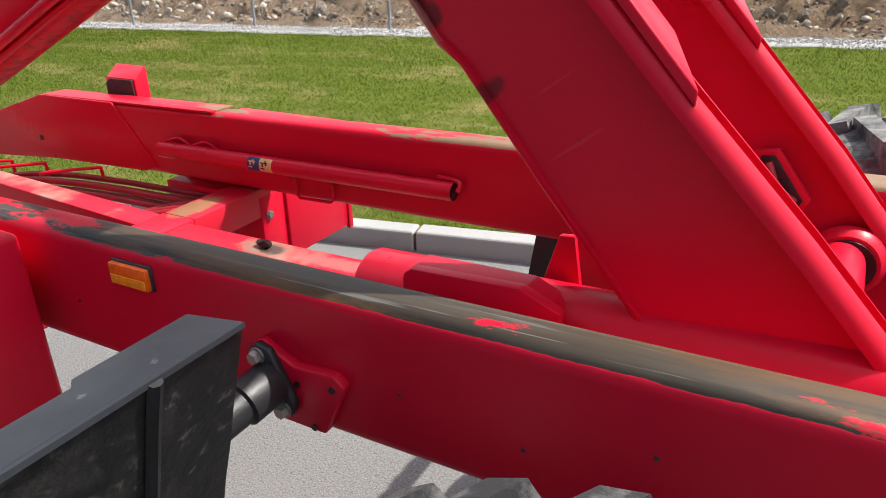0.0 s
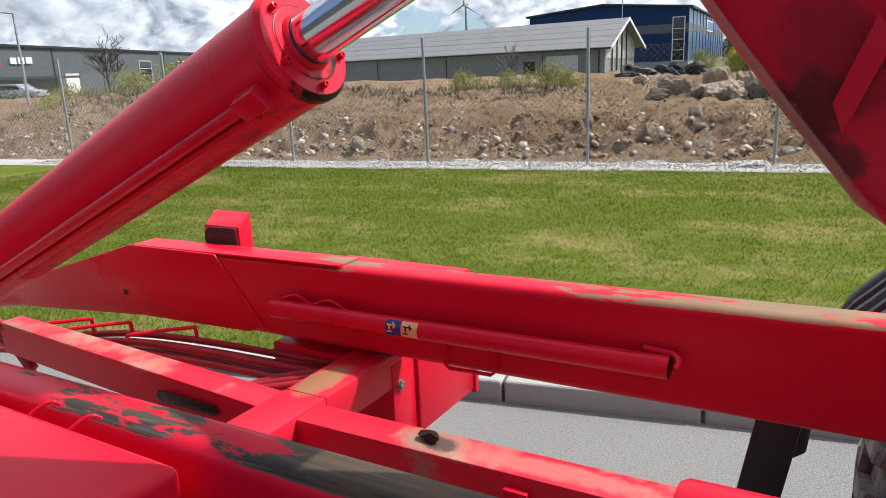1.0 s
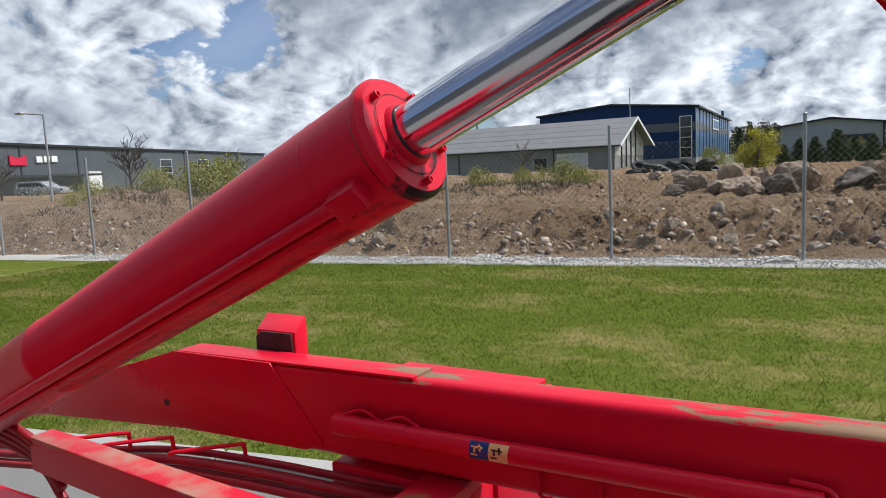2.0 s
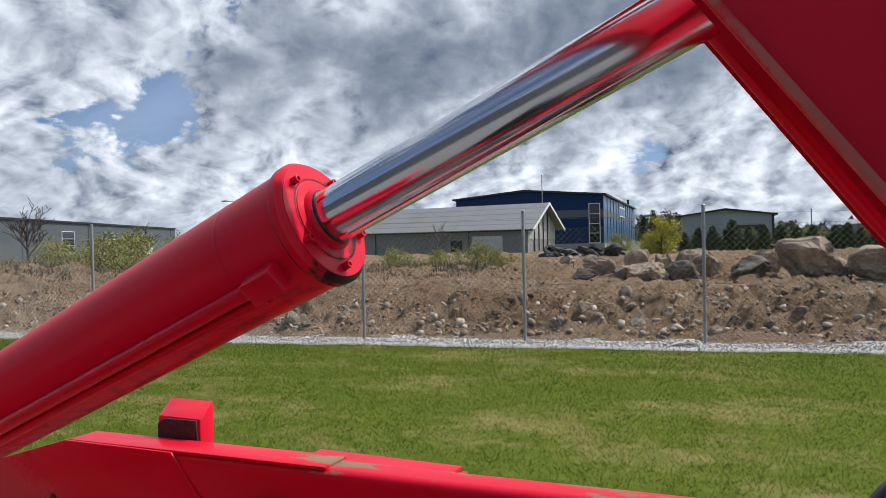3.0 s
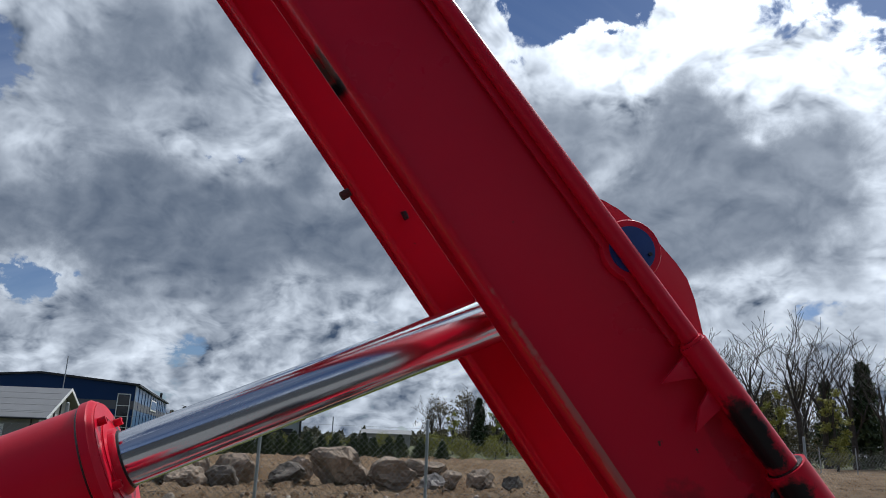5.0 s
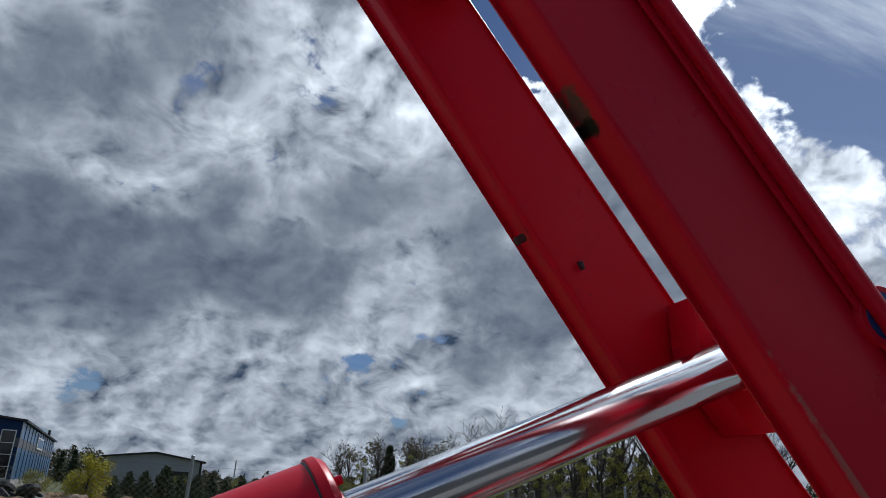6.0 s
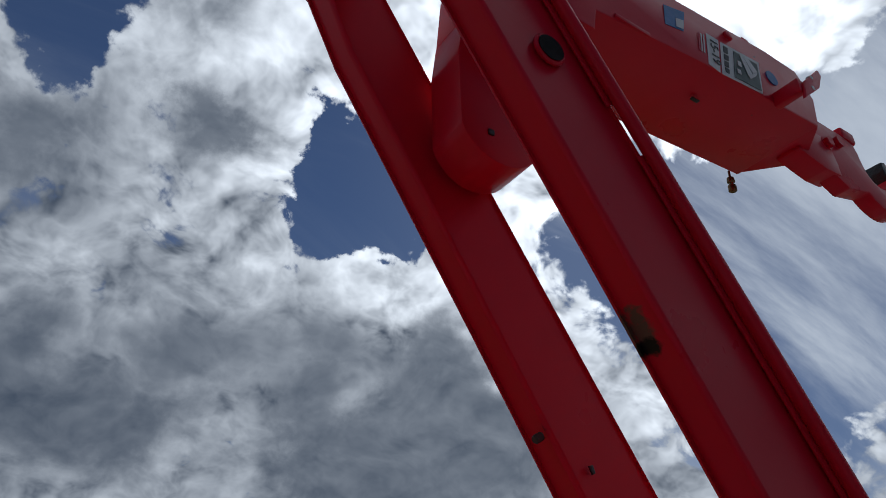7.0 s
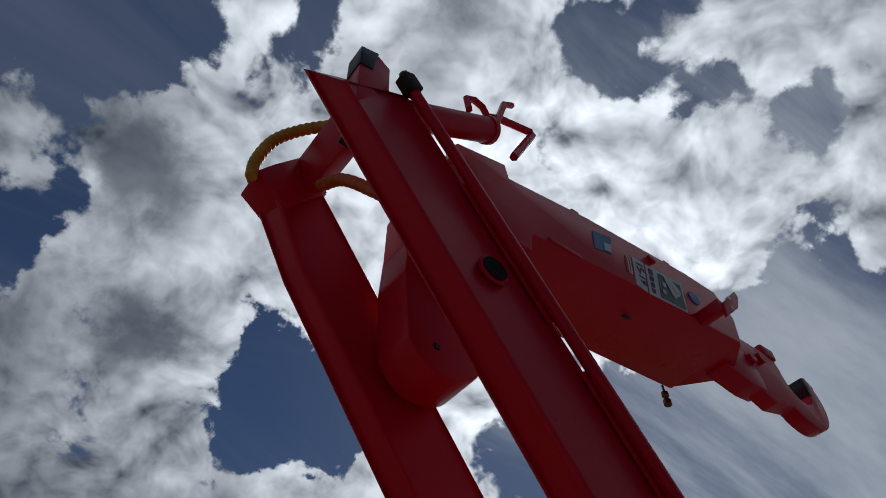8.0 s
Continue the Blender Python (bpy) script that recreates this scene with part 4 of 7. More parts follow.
    part("lever_catch", leaned(tube([(0.270, 1.728, 3.400), (0.262, 1.728, 3.455), (0.290, 1.728, 3.478), (0.318, 1.728, 3.470), (0.346, 1.728, 3.405), (0.365, 1.728, 3.430), (0.402, 1.728, 3.585), (0.436, 1.728, 3.618)], 0.010, 6)), RED, lt)
    # head of the far arm: cap plate, cross bar to the near arm and the hose loops
    part("head_cap", leaned(prism([(-0.118, 3.150), (-0.082, 3.215), (-0.015, 3.318), (0.035, 3.300), (0.071, 3.219), (-0.02, 3.08)], 2.068, 2.162, 0.006)), RED, b)
    bar = part("head_bar", leaned(prism([(-0.030, 3.285), (0.000, 3.345), (0.052, 3.300), (0.066, 3.225), (0.020, 3.180)], 1.788, 2.076, 0.006)), RED, b)
    part("bar_grease", leaned(box(0.000, 0.050, 1.80, 1.90, 3.178, 3.200, 0.006)), GREASE_HOLLOW, bar)
    for mat, pts in ((YELLOW_HOSE, [(-0.122, 2.08, 3.130), (-0.126, 2.08, 3.200), (-0.108, 2.06, 3.285), (-0.062, 2.03, 3.345), (-0.010, 1.96, 3.330), (0.04, 1.86, 3.25)]),
                     (YELLOW_HOSE, [(-0.098, 2.15, 3.150), (-0.088, 2.16, 3.200), (-0.055, 2.17, 3.232), (-0.01, 2.17, 3.25)]),
                     (ORANGE_HOSE, [(0.030, 2.03, 3.170), (0.055, 1.95, 3.128), (0.10, 1.88, 3.045), (0.15, 1.82, 2.96)])):
        line = bent(pts, 14)
        radii = [0.0165 if i % 3 else 0.0140 for i in range(len(line))]
        part("hose_loop", leaned(tube(line, 0.017, 14, True, None, radii)), mat, trailer, "hose in a coloured spiral guard")




def greasy_shaded_red(name, gain=-14.0, strong=1.0):
    """Red enamel, black towards the underside: grease on the gland, grime and painted shade on the barrel."""
    p = Paint(name, 0.36, 0, 0.22)
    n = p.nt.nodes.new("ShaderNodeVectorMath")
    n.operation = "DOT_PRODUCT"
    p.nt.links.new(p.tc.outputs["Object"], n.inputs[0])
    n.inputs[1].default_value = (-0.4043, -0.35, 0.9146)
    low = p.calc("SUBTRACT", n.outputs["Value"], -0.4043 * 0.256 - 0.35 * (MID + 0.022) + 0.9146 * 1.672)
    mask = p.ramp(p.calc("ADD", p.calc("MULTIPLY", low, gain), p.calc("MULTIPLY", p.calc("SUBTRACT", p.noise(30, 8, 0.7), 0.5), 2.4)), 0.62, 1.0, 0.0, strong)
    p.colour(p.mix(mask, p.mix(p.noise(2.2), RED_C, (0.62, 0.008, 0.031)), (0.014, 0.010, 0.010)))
    p.bump(p.noise(30, 4), 0.05)
    return p.mat


def lift_cylinder():
    gland = greasy_shaded_red("greasy_gland_enamel")
    # the barrel's darker side is put into its colour, together with grime
    grimy_shaded = greasy_shaded_red("grimy_shaded_barrel_enamel", -8.5, 0.55)
    ax = Vector((0.9146, 0, 0.4043))
    cap = Vector((0.256, MID + 0.022, 1.672))
    side = Vector((0, 1, 0))
    up = ax.cross(side)
    b = part("cylinder_barrel", turned([(-1.75, 0.089), (-1.10, 0.092), (-1.096, 0.094), (-1.08, 0.094), (-1.076, 0.092), (-0.016, 0.098)], cap, ax, 64), grimy_shaded, trailer)
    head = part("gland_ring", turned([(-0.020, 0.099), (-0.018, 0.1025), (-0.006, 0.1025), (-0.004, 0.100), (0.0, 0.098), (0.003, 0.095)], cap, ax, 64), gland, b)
    part("ring_gap", turned([(-0.0225, 0.0985), (-0.0195, 0.1000)], cap, ax, 48), GREASE_HOLLOW, b)
    part("gland_nut", turned([(0.0, 0.070), (0.004, 0.069), (0.0045, 0.066), (0.006, 0.066)], cap, ax, 56), gland, head)
    part("nut_seam", turned([(0.002, 0.0712), (0.0042, 0.0708)], cap, ax, 48), GREASE_HOLLOW, head)
    part("wiper", turned([(0.004, 0.052), (0.012, 0.050), (0.016, 0.046)], cap, ax, 48), RED, head)
    part("wiper_seal", turned([(0.012, 0.0475), (0.019, 0.0445)], cap, ax, 48), GREASE_HOLLOW, head)
    for deg in (52, 128, 200, 272, 335):
        o = cap + (up * math.sin(radians(deg)) + side * -math.cos(radians(deg))) * 0.079
        c = part("cap_screw", turned([(0, 0.0062), (0.014, 0.0062), (0.0145, 0.0035), (0.010, 0.0035)], o + ax * 0.002, ax, 14), RED, head)
    part("grease_mark", turned([(0.0032, 0.094), (0.0042, 0.094)], cap - up * 0.0, ax, 48), RED_WORN, head)
    rod = part("piston_rod", turned([(0.0, 0.0425), (0.715, 0.0425), (0.717, 0.041)], cap, ax, 64), CHROME, trailer, "bright chromed piston rod")
    part("rod_end", turned([(0.714, 0.046), (0.74, 0.050), (0.80, 0.054)], cap, ax, 40), RED, rod)
    # feed pipe under the barrel and its block
    low = -up * 0.061 - side * 0.084
    line = [cap + ax * d + low * k for d, k in ((-1.65, 0.93), (-1.1, 0.95), (-0.5, 0.99), (-0.10, 1.01))]
    part("feed_pipe", tube(line, 0.0135, 16), RED, b)
    part("pipe_rib", tube([p + side * 0.020 - up * 0.018 for p in line], 0.009, 10), RED, b)
    c = cap + ax * -0.078 + low * 1.02
    blk = box(-0.030, 0.030, -0.021, 0.021, -0.022, 0.022, 0.005)
    rad = -low.normalized()
    m = Matrix.Translation(c) @ Matrix((ax, rad.cross(ax), rad)).transposed().to_4x4()
    blk.transform(m)
    part("port_block", blk, RED, b)
    p = cap + ax * -0.55 + low * 1.08
    part("pipe_clip", turned([(0, 0.006), (0.016, 0.003)], p, up, 8), RED, b)
    part("weld_scar", turned([(-0.004, 0.0975), (0.0, 0.0982), (0.004, 0.0975)], cap + ax * -0.135, ax, 40), RED, b)


JIB_SLOPE, JIB_SIZE = radians(4.15), 0.980


def hung(bm):
    """Sets a part of the jib, drawn level, at the jib's slope."""
    c, k = math.cos(JIB_SLOPE) * JIB_SIZE, math.sin(JIB_SLOPE) * JIB_SIZE
    for v in bm.verts:
        x, y, z = v.co
        v.co = (c * x - k * z + 0.205, 1.795 + 0.92 * (y - 1.795), k * x + c * z - 0.0697)
    return leaned(bm)


def jib():
    base = [(0.37 + 0.108 * math.cos(radians(d)), 2.886 + 0.108 * math.sin(radians(d))) for d in range(200, 345, 12)]
    body = [(0.283, 3.33), (0.272, 3.16), (0.545, 3.16), (0.56, 3.235), (0.95, 3.283), (1.470, 3.312), (1.478, 3.318), (1.507, 3.44), (1.450, 3.535), (1.295, 3.537),
            (0.83, 3.495), (0.512, 3.442), (0.505, 3.502), (0.33, 3.458)]
    shell = prism(body, 1.795, 2.106, 0.005)
    for v in shell.verts:
        if v.co.y > 2.0 and v.co.x < 0.6:
            v.co.y -= 0.030
    j = part("jib", hung(shell), RED, trailer)
    part("pivot_plate", hung(prism([(0.274, 3.17), (0.262, 3.05)] + base + [(0.488, 2.91), (0.545, 3.17)], 1.955, 2.080, 0.005)), RED, j)
    part("pivot_boss", hung(turned([(0, 0.085), (0.008, 0.085), (0.012, 0.078)], (0.37, 2.084, 2.875), (0, 1, 0), 40)), RED, j)
    # black block in place of the hole's shaded inside
    part("boss_hole", hung(box(0.335, 0.350, 1.950, 1.960, 2.845, 2.860, 0.002)), GREASE_HOLLOW, j)
    part("weld_plate", hung(box(0.62, 0.74, 1.789, 1.797, 3.248, 3.262, 0.002)), RED_WORN, j)
    part("top_lug", hung(box(0.77, 0.80, 1.80, 1.83, 3.47, 3.505, 0.003)), RED, j)
    part("top_lug", hung(box(1.09, 1.12, 1.785, 1.80, 3.47, 3.49, 0.003)), RED, j)
    part("top_lug", hung(box(1.20, 1.23, 1.80, 1.83, 3.525, 3.545, 0.003)), RED, j)
    # drilled lug near the tip
    part("lug_foot", hung(box(1.258, 1.284, 1.71, 1.80, 3.285, 3.335, 0.004)), RED, j)
    pl = part("lug_plate", hung(prism([(1.280, 3.327), (1.384, 3.428), (1.394, 3.406), (1.357, 3.340), (1.254, 3.249)], 1.70, 1.712, 0.003)), RED, j)
    # white discs: the brightness seen through the holes is in their colour
    for x, z in ((1.325, 3.364), (1.314, 3.315)):
        part("lug_hole", hung(turned([(0, 0.008), (0.014, 0.008)], (x, 1.699, z), (0, 1, 0), 14)), WHITE, pl)
    # stickers on the side
    y = 1.7945

    def flat(name, pts, mat, label="", off=0.0, parent=j):
        return part(name, hung(prism(pts, y - 0.0012 - off, y - off, 0)), mat, parent, label, False)

    dl = flat("decal", [(1.059, 3.430), (1.237, 3.448), (1.206, 3.304), (1.025, 3.283)], WHITE, "white and black maker's decal")
    flat("decal_panel", [(1.113, 3.422), (1.221, 3.430), (1.200, 3.312), (1.081, 3.301)], SIGN_GREEN, "", 0.002, dl)
    for pts in ([(1.067, 3.417), (1.086, 3.418), (1.079, 3.389), (1.061, 3.388)],
                [(1.060, 3.380), (1.079, 3.381), (1.072, 3.358), (1.054, 3.357)],
                [(1.053, 3.349), (1.071, 3.350), (1.064, 3.327), (1.047, 3.326)],
                [(1.046, 3.319), (1.064, 3.319), (1.058, 3.300), (1.044, 3.301)]):
        flat("decal_bar", pts, DARK, "", 0.002, dl)
    for pts in ([(1.136, 3.421), (1.153, 3.424), (1.174, 3.361), (1.150, 3.342)],
                [(1.153, 3.424), (1.172, 3.430), (1.205, 3.388), (1.179, 3.366)],
                [(1.116, 3.384), (1.132, 3.386), (1.128, 3.364), (1.112, 3.362)],
                [(1.102, 3.344), (1.118, 3.346), (1.115, 3.327), (1.099, 3.325)],
                [(1.151, 3.345), (1.207, 3.387), (1.191, 3.363), (1.157, 3.334)]):
        flat("decal_stroke", pts, WHITE, "", 0.004, dl)
    nm = flat("size_decal", [(1.000, 3.429), (1.052, 3.431), (1.018, 3.283), (0.973, 3.292)], WHITE, "white decal with a size number")
    curve = bpy.data.curves.new("digits", "FONT")
    curve.body, curve.size, curve.extrude = "15-19", 0.046, 0.0005
    t = new("digits", curve)
    m = Matrix(((0, 1, 0), (0, 0, -1), (-1, 0, 0))).to_4x4()
    dg = bpy.context.evaluated_depsgraph_get()
    me = bpy.data.meshes.new_from_object(t.evaluated_get(dg))
    bpy.data.objects.remove(t)
    me.materials.clear()
    me.materials.append(DARK)
    for v in me.vertices:
        c = v.co.copy()
        v.co = (1.009 + c.y - 0.12 * c.x, y - 0.003 - c.z, 3.417 - c.x)
    bm = bmesh.new()
    bm.from_mesh(me)
    hung(bm).to_mesh(me)
    bm.free()
    dgt = new("digits", me)
    dgt.parent = nm
    for k, pts in enumerate(([(0.961, 3.409), (0.966, 3.410), (0.950, 3.328), (0.945, 3.327)],
                             [(0.971, 3.411), (0.976, 3.411), (0.960, 3.329), (0.955, 3.329)],
                             [(0.982, 3.412), (0.987, 3.413), (0.970, 3.331), (0.965, 3.330)])):
        flat("small_print_bar", pts, SIGN_RED if k == 0 else WHITE, "", 0.0005)
    bs = flat("blue_sticker", [(0.832, 3.437), (0.919, 3.462), (0.894, 3.369), (0.819, 3.352)], STICKER_BLUE, "blue and white sticker")
    flat("sticker_panel", [(0.870, 3.406), (0.903, 3.417), (0.894, 3.376), (0.864, 3.369)], WHITE, "", 0.002, bs)
    c = hung(turned([(0, 0.026), (0.004, 0.026)], (1.284, y - 0.003, 3.410), (0, 1, 0), 28))
    part("blue_plug", c, STICKER_BLUE, j, "round blue plug")
    part("paint_scratch", hung(box(1.02, 1.05, 1.90, 1.912, 3.2725, 3.2765, 0.001)), GREASE_HOLLOW, j)
    # hook and its mount
    nose = bmesh.new()
    lo = [nose.verts.new((x, yy, 3.3125)) for x, yy in ((1.44, 1.797), (1.478, 1.80), (1.567, 1.90), (1.567, 1.974), (1.462, 2.104), (1.44, 2.104))]
    hi = [nose.verts.new((v.co.x + 0.028, v.co.y, 3.435)) for v in lo]
    nose.faces.new(lo)
    nose.faces.new(hi[::-1])
    for k in range(6):
        nose.faces.new((lo[(k + 1) % 6], lo[k], hi[k], hi[(k + 1) % 6]))
    bmesh.ops.recalc_face_normals(nose, faces=nose.faces)
    part("nose", hung(bevelled(nose, 0.004)), RED, j)
    mt = part("hook_mount", hung(prism([(1.500, 3.300), (1.633, 3.275), (1.718, 3.282), (1.721, 3.33), (1.708, 3.41), (1.673, 3.43), (1.500, 3.44)], 1.885, 1.972, 0.006)), RED, j)
    arc_in = [(1.990 + 0.077 * math.cos(radians(d)), 3.425 + 0.077 * math.sin(radians(d))) for d in range(190, 385, 15)]
    arc_out = [(1.985 + 0.157 * math.cos(radians(d)), 3.398 + 0.157 * math.sin(radians(d))) for d in range(395, 225, -12)]
    hook = [(1.470, 3.49), (1.693, 3.515), (1.833, 3.513), (1.895, 3.50), (1.910, 3.46), (1.908, 3.44)] + arc_in[1:] + [(2.062, 3.490), (2.098, 3.506), (2.134, 3.480)] + arc_out[1:] + [(1.753, 3.25), (1.673, 3.285), (1.470, 3.35)]
    hk = part("hook", hung(prism(hook, 1.890, 1.955, 0.007)), RED, j)
    # black plate drawn for the dark recess inside the hook tip
    part("hook_recess", hung(prism([(2.056, 3.455), (2.058, 3.492), (2.090, 3.504), (2.082, 3.42), (2.067, 3.41)], 1.887, 1.958, 0.003)), GREASE_HOLLOW, hk)
    part("latch", hung(box(1.835, 1.918, 1.885, 1.960, 3.505, 3.556, 0.010)), RED_WORN, hk)
    part("latch_pin", hung(tube([(1.773, 1.872, 3.45), (1.773, 1.975, 3.45)], 0.022, 16)), RED_WORN, hk)
    part("mount_bolt", hung(bolt((1.693, 1.888, 3.41), (0, -1, 0), 0.022, 0.018)), RED_WORN, hk)
    part("grease_nipple", hung(turned([(0, 0.006), (0.014, 0.010), (0.02, 0.006)], (1.918, 1.92, 3.50), (1, 0, -0.2), 10)), RED_WORN, hk)
    # fitting hanging from the jib
    f = part("brass_fitting", hung(turned([(0, 0.004), (0.028, 0.004), (0.030, 0.012), (0.045, 0.013), (0.050, 0.008), (0.056, 0.008), (0.062, 0.014), (0.080, 0.014), (0.086, 0.006)], (1.398, 2.088, 3.285), (-0.05, 0, -1), 14)), BRASS, j, "hanging brass fitting")


STICKER_BLUE = plain("blue_sticker", (0.03, 0.16, 0.42), 0.4, 0, 0.1, 20)


def lower_parts():
    t = part("boom_tube", turned([(0, 0.045), (0.002, 0.063), (0.010, 0.067), (0.98, 0.071), (1.9, 0.074)], (0.950, 1.735, 1.086), (1, 0, 0.022), 48), RED, trailer)
    part("boom_plate", prism([(1.072, 1.175), (1.085, 1.186), (1.255, 1.193), (1.312, 1.168), (1.312, 1.10), (1.072, 1.10)], 1.645, 1.665, 0.003), RED, t)
    part("plate_cover", prism([(1.074, 1.170), (1.080, 1.183), (1.255, 1.186), (1.290, 1.170), (1.30, 1.150)], 1.66, 1.708, 0.003), RED, t)
    part("plate_gap", box(1.064, 1.074, 1.655, 1.70, 1.11, 1.165, 0.003), GREASE_HOLLOW, t)
    part("grease_spot", rock_mesh(0.011, 4, 2, (1, 0.6, 0.8)), GREASE_HOLLOW, t).location = (1.312, 1.648, 1.108)
    part("weld_line", tube(bent([(1.300, 1.684, 1.136), (1.335, 1.684, 1.138), (1.360, 1.684, 1.137)], 3), 0.0016, 6), GREASE_HOLLOW, t)
    part("stop_plate", prism([(1.212, 1.080), (1.252, 1.212), (1.276, 1.214), (1.296, 1.080)], 1.795, 1.807, 0.003), RED, t)
    part("pedestal", prism([(1.222, 0.90), (1.215, 1.23), (1.42, 1.20), (1.45, 0.90)], 1.95, 2.05, 0.006), RED, trailer)
    part("pedestal_hose", tube(bent([(1.36, 1.88, 1.12), (1.39, 1.90, 1.06), (1.42, 1.93, 0.99)], 4), 0.014, 10), BLACK, trailer)
    # mudguard bracket on the near beam
    pl = part("bracket_plate", prism([(0.933, 1.116), (0.948, 1.124), (1.003, 1.097), (1.070, 1.102), (1.088, 1.088), (1.048, 1.001), (0.968, 1.001)], 1.470, 1.488, 0.004), RED, trailer)
    # black discs carry the shade of the plate's holes
    for x, z in ((1.068, 1.081), (1.031, 1.008), (1.008, 1.071)):
        part("plate_hole", turned([(0, 0.005), (0.003, 0.005)], (x, 1.4675, z), (0, 1, 0), 12), GREASE_HOLLOW, pl)
    fl = part("bracket_flange", prism([(0.936, 1.114), (0.953, 1.128), (0.975, 1.121), (1.010, 1.046), (1.003, 1.024), (0.978, 1.020)], 1.456, 1.471, 0.004), BLACK, trailer)
    for x, z in ((0.956, 1.110), (0.992, 1.034)):
        part("flange_bolt", bolt((x, 1.456, z), (0, -1, 0), 0.010, 0.012), BOLT, fl)
    part("bracket_pipe", turned([(0, 0.030), (0.003, 0.032), (0.055, 0.032), (0.058, 0.027), (0.2, 0.027)], (0.973, 1.460, 1.072), (-0.10, -1, -0.12), 28), BLACK, fl)
    part("clamp_bolt", bolt((0.966, 1.387, 1.096), (0.2, -0.2, 1), 0.008, 0.01), BOLT, fl)


def mudguard(front, y0, y1, lip):
    """A ribbed plastic mudguard before the wheel: rows of x and z down its inner face; lip is the depth of its top flange."""
    line = bent([(x, 0, z) for x, z in front], 5)
    cols = 44
    bm, lining = bmesh.new(), bmesh.new()
    rows, inner = [], []
    for i, p in enumerate(line):
        d = (line[min(i + 1, len(line) - 1)] - line[max(i - 1, 0)]).normalized()
        out = Vector((d.z, 0, -d.x))
        row, skin = [], []
        for j in range(cols + 1):
            y = y0 + (y1 - y0) * j / cols
            ridge = (0.022 if i > 3 or lip < 0.05 else 0.0) * max(0.0, min(1.0, 2.2 * math.sin((y - y0) * 2 * math.pi / 0.086) + 0.5))
            q = p + out * (0.006 + ridge)
            row.append(bm.verts.new((q.x, y, q.z)))
            wave = 0.004 * noise.noise(Vector((p.z * 9, y * 9, 0)))
            q = p + out * wave
            skin.append(lining.verts.new((q.x, y + 0.0, q.z)))
        rows.append(row)
        inner.append(skin)
    for a, b in zip(rows, rows[1:]):
        for j in range(cols):
            bm.faces.new((a[j], a[j + 1], b[j + 1], b[j]))
    for a, b in zip(inner, inner[1:]):
        for j in range(cols):
            lining.faces.new((a[j], a[j + 1], b[j + 1], b[j]))
    for k in (0, cols):
        for i in range(len(rows) - 1):
            u, w = rows[i][k].co, rows[i + 1][k].co
            u2, w2 = inner[i][k].co, inner[i + 1][k].co
            bm.faces.new([bm.verts.new(c) for c in (u, w, w2, u2)])
    g = part("mudguard", bm, GUARD, trailer, "dark plastic mudguard splashed with mud")
    part("splashed_lining", lining, SPLASHED, g)
    x, z = front[0]
    steps = [(0.0, 0.0), (0.14, 0.0), (0.15, 0.018), (0.26, 0.018), (0.275, 0.0), (y1 - y0, 0.0)]
    top = bmesh.new()
    near = [top.verts.new((x + 0.002, y1 - d, z + 0.003)) for d, w in steps]
    far = [top.verts.new((x - lip + w * 0.7, y1 - d, z - 0.010)) for d, w in steps]
    for k in range(len(steps) - 1):
        top.faces.new((near[k], near[k + 1], far[k + 1], far[k]))
    bmesh.ops.recalc_face_normals(top, faces=top.faces)
    bmesh.ops.solidify(top, geom=top.faces[:], thickness=0.006)
    part("top_flange", top, SCUFFED, g)
    for y in (y1 - 0.115, y1 - 0.30):
        part("rib", tube([q + Vector((0.002, y, 0)) for q in line], 0.008, 8), BLACK, g)
    return g


def wheel(y0, y1, cx):
    """A wide flotation tyre with bar lugs on a dished rim."""
    cz, r, w = 0.612, 0.580, y1 - y0
    tyre_profile = [(0.0, 0.30), (0.004, 0.36), (-0.006 * 0, 0.44), (0.01, 0.52), (0.035, 0.565), (0.08, r), (w / 2, r + 0.008), (w - 0.08, r), (w - 0.035, 0.565), (w - 0.01, 0.52), (w, 0.44), (w - 0.004, 0.36), (w, 0.30)]
    t = part("wheel", turned(tyre_profile, (cx, y0, cz), (0, 1, 0), 72), RUBBER, trailer, "dusty wide trailer tyre")
    part("rim", turned([(0.05, 0.02), (0.06, 0.20), (0.02, 0.26), (0.0, 0.30), (w, 0.30), (w - 0.02, 0.26), (w - 0.06, 0.2), (w - 0.05, 0.02)], (cx, y0, cz), (0, 1, 0), 40), RED, t)
    verts, faces = [], []
    for k in range(34):
        a = 2 * math.pi * k / 34
        for half in (0, 1):
            b = a + half * math.pi / 34
            rows = [(0.008, 0.53, 0.0), (0.022, 0.604, 0.02), (0.06, 0.612, 0.05), (w * 0.54, 0.614, 0.12)]
            for i in range(len(rows) - 1):
                for s0 in (0,):
                    base = len(verts)
                    for (dy, rr, tw) in (rows[i], rows[i + 1]):
                        y = y0 + dy if half == 0 else y1 - dy
                        for da, dr in ((-0.045, -0.05), (-0.036, 0.0), (0.036, 0.0), (0.045, -0.05)):
                            ang = b + tw + da
                            verts.append((cx + (rr + dr) * math.cos(ang), y, cz + (rr + dr) * math.sin(ang)))
                    for q in range(3):
                        faces.append((base + q, base + q + 1, base + q + 5, base + q + 4))
                    faces.append((base, base + 1, base + 2, base + 3))
                    faces.append((base + 7, base + 6, base + 5, base + 4))
    raw_part("tread", verts, faces, RUBBER, t)
    return t


chassis()
lift_arms()
lift_cylinder()
jib()
lower_parts()
mudguard([(1.087, 1.263), (1.068, 1.203), (1.041, 1.110), (1.005, 0.992), (0.943, 0.763), (0.918, 0.45)], 0.86, 1.322, 0.085)
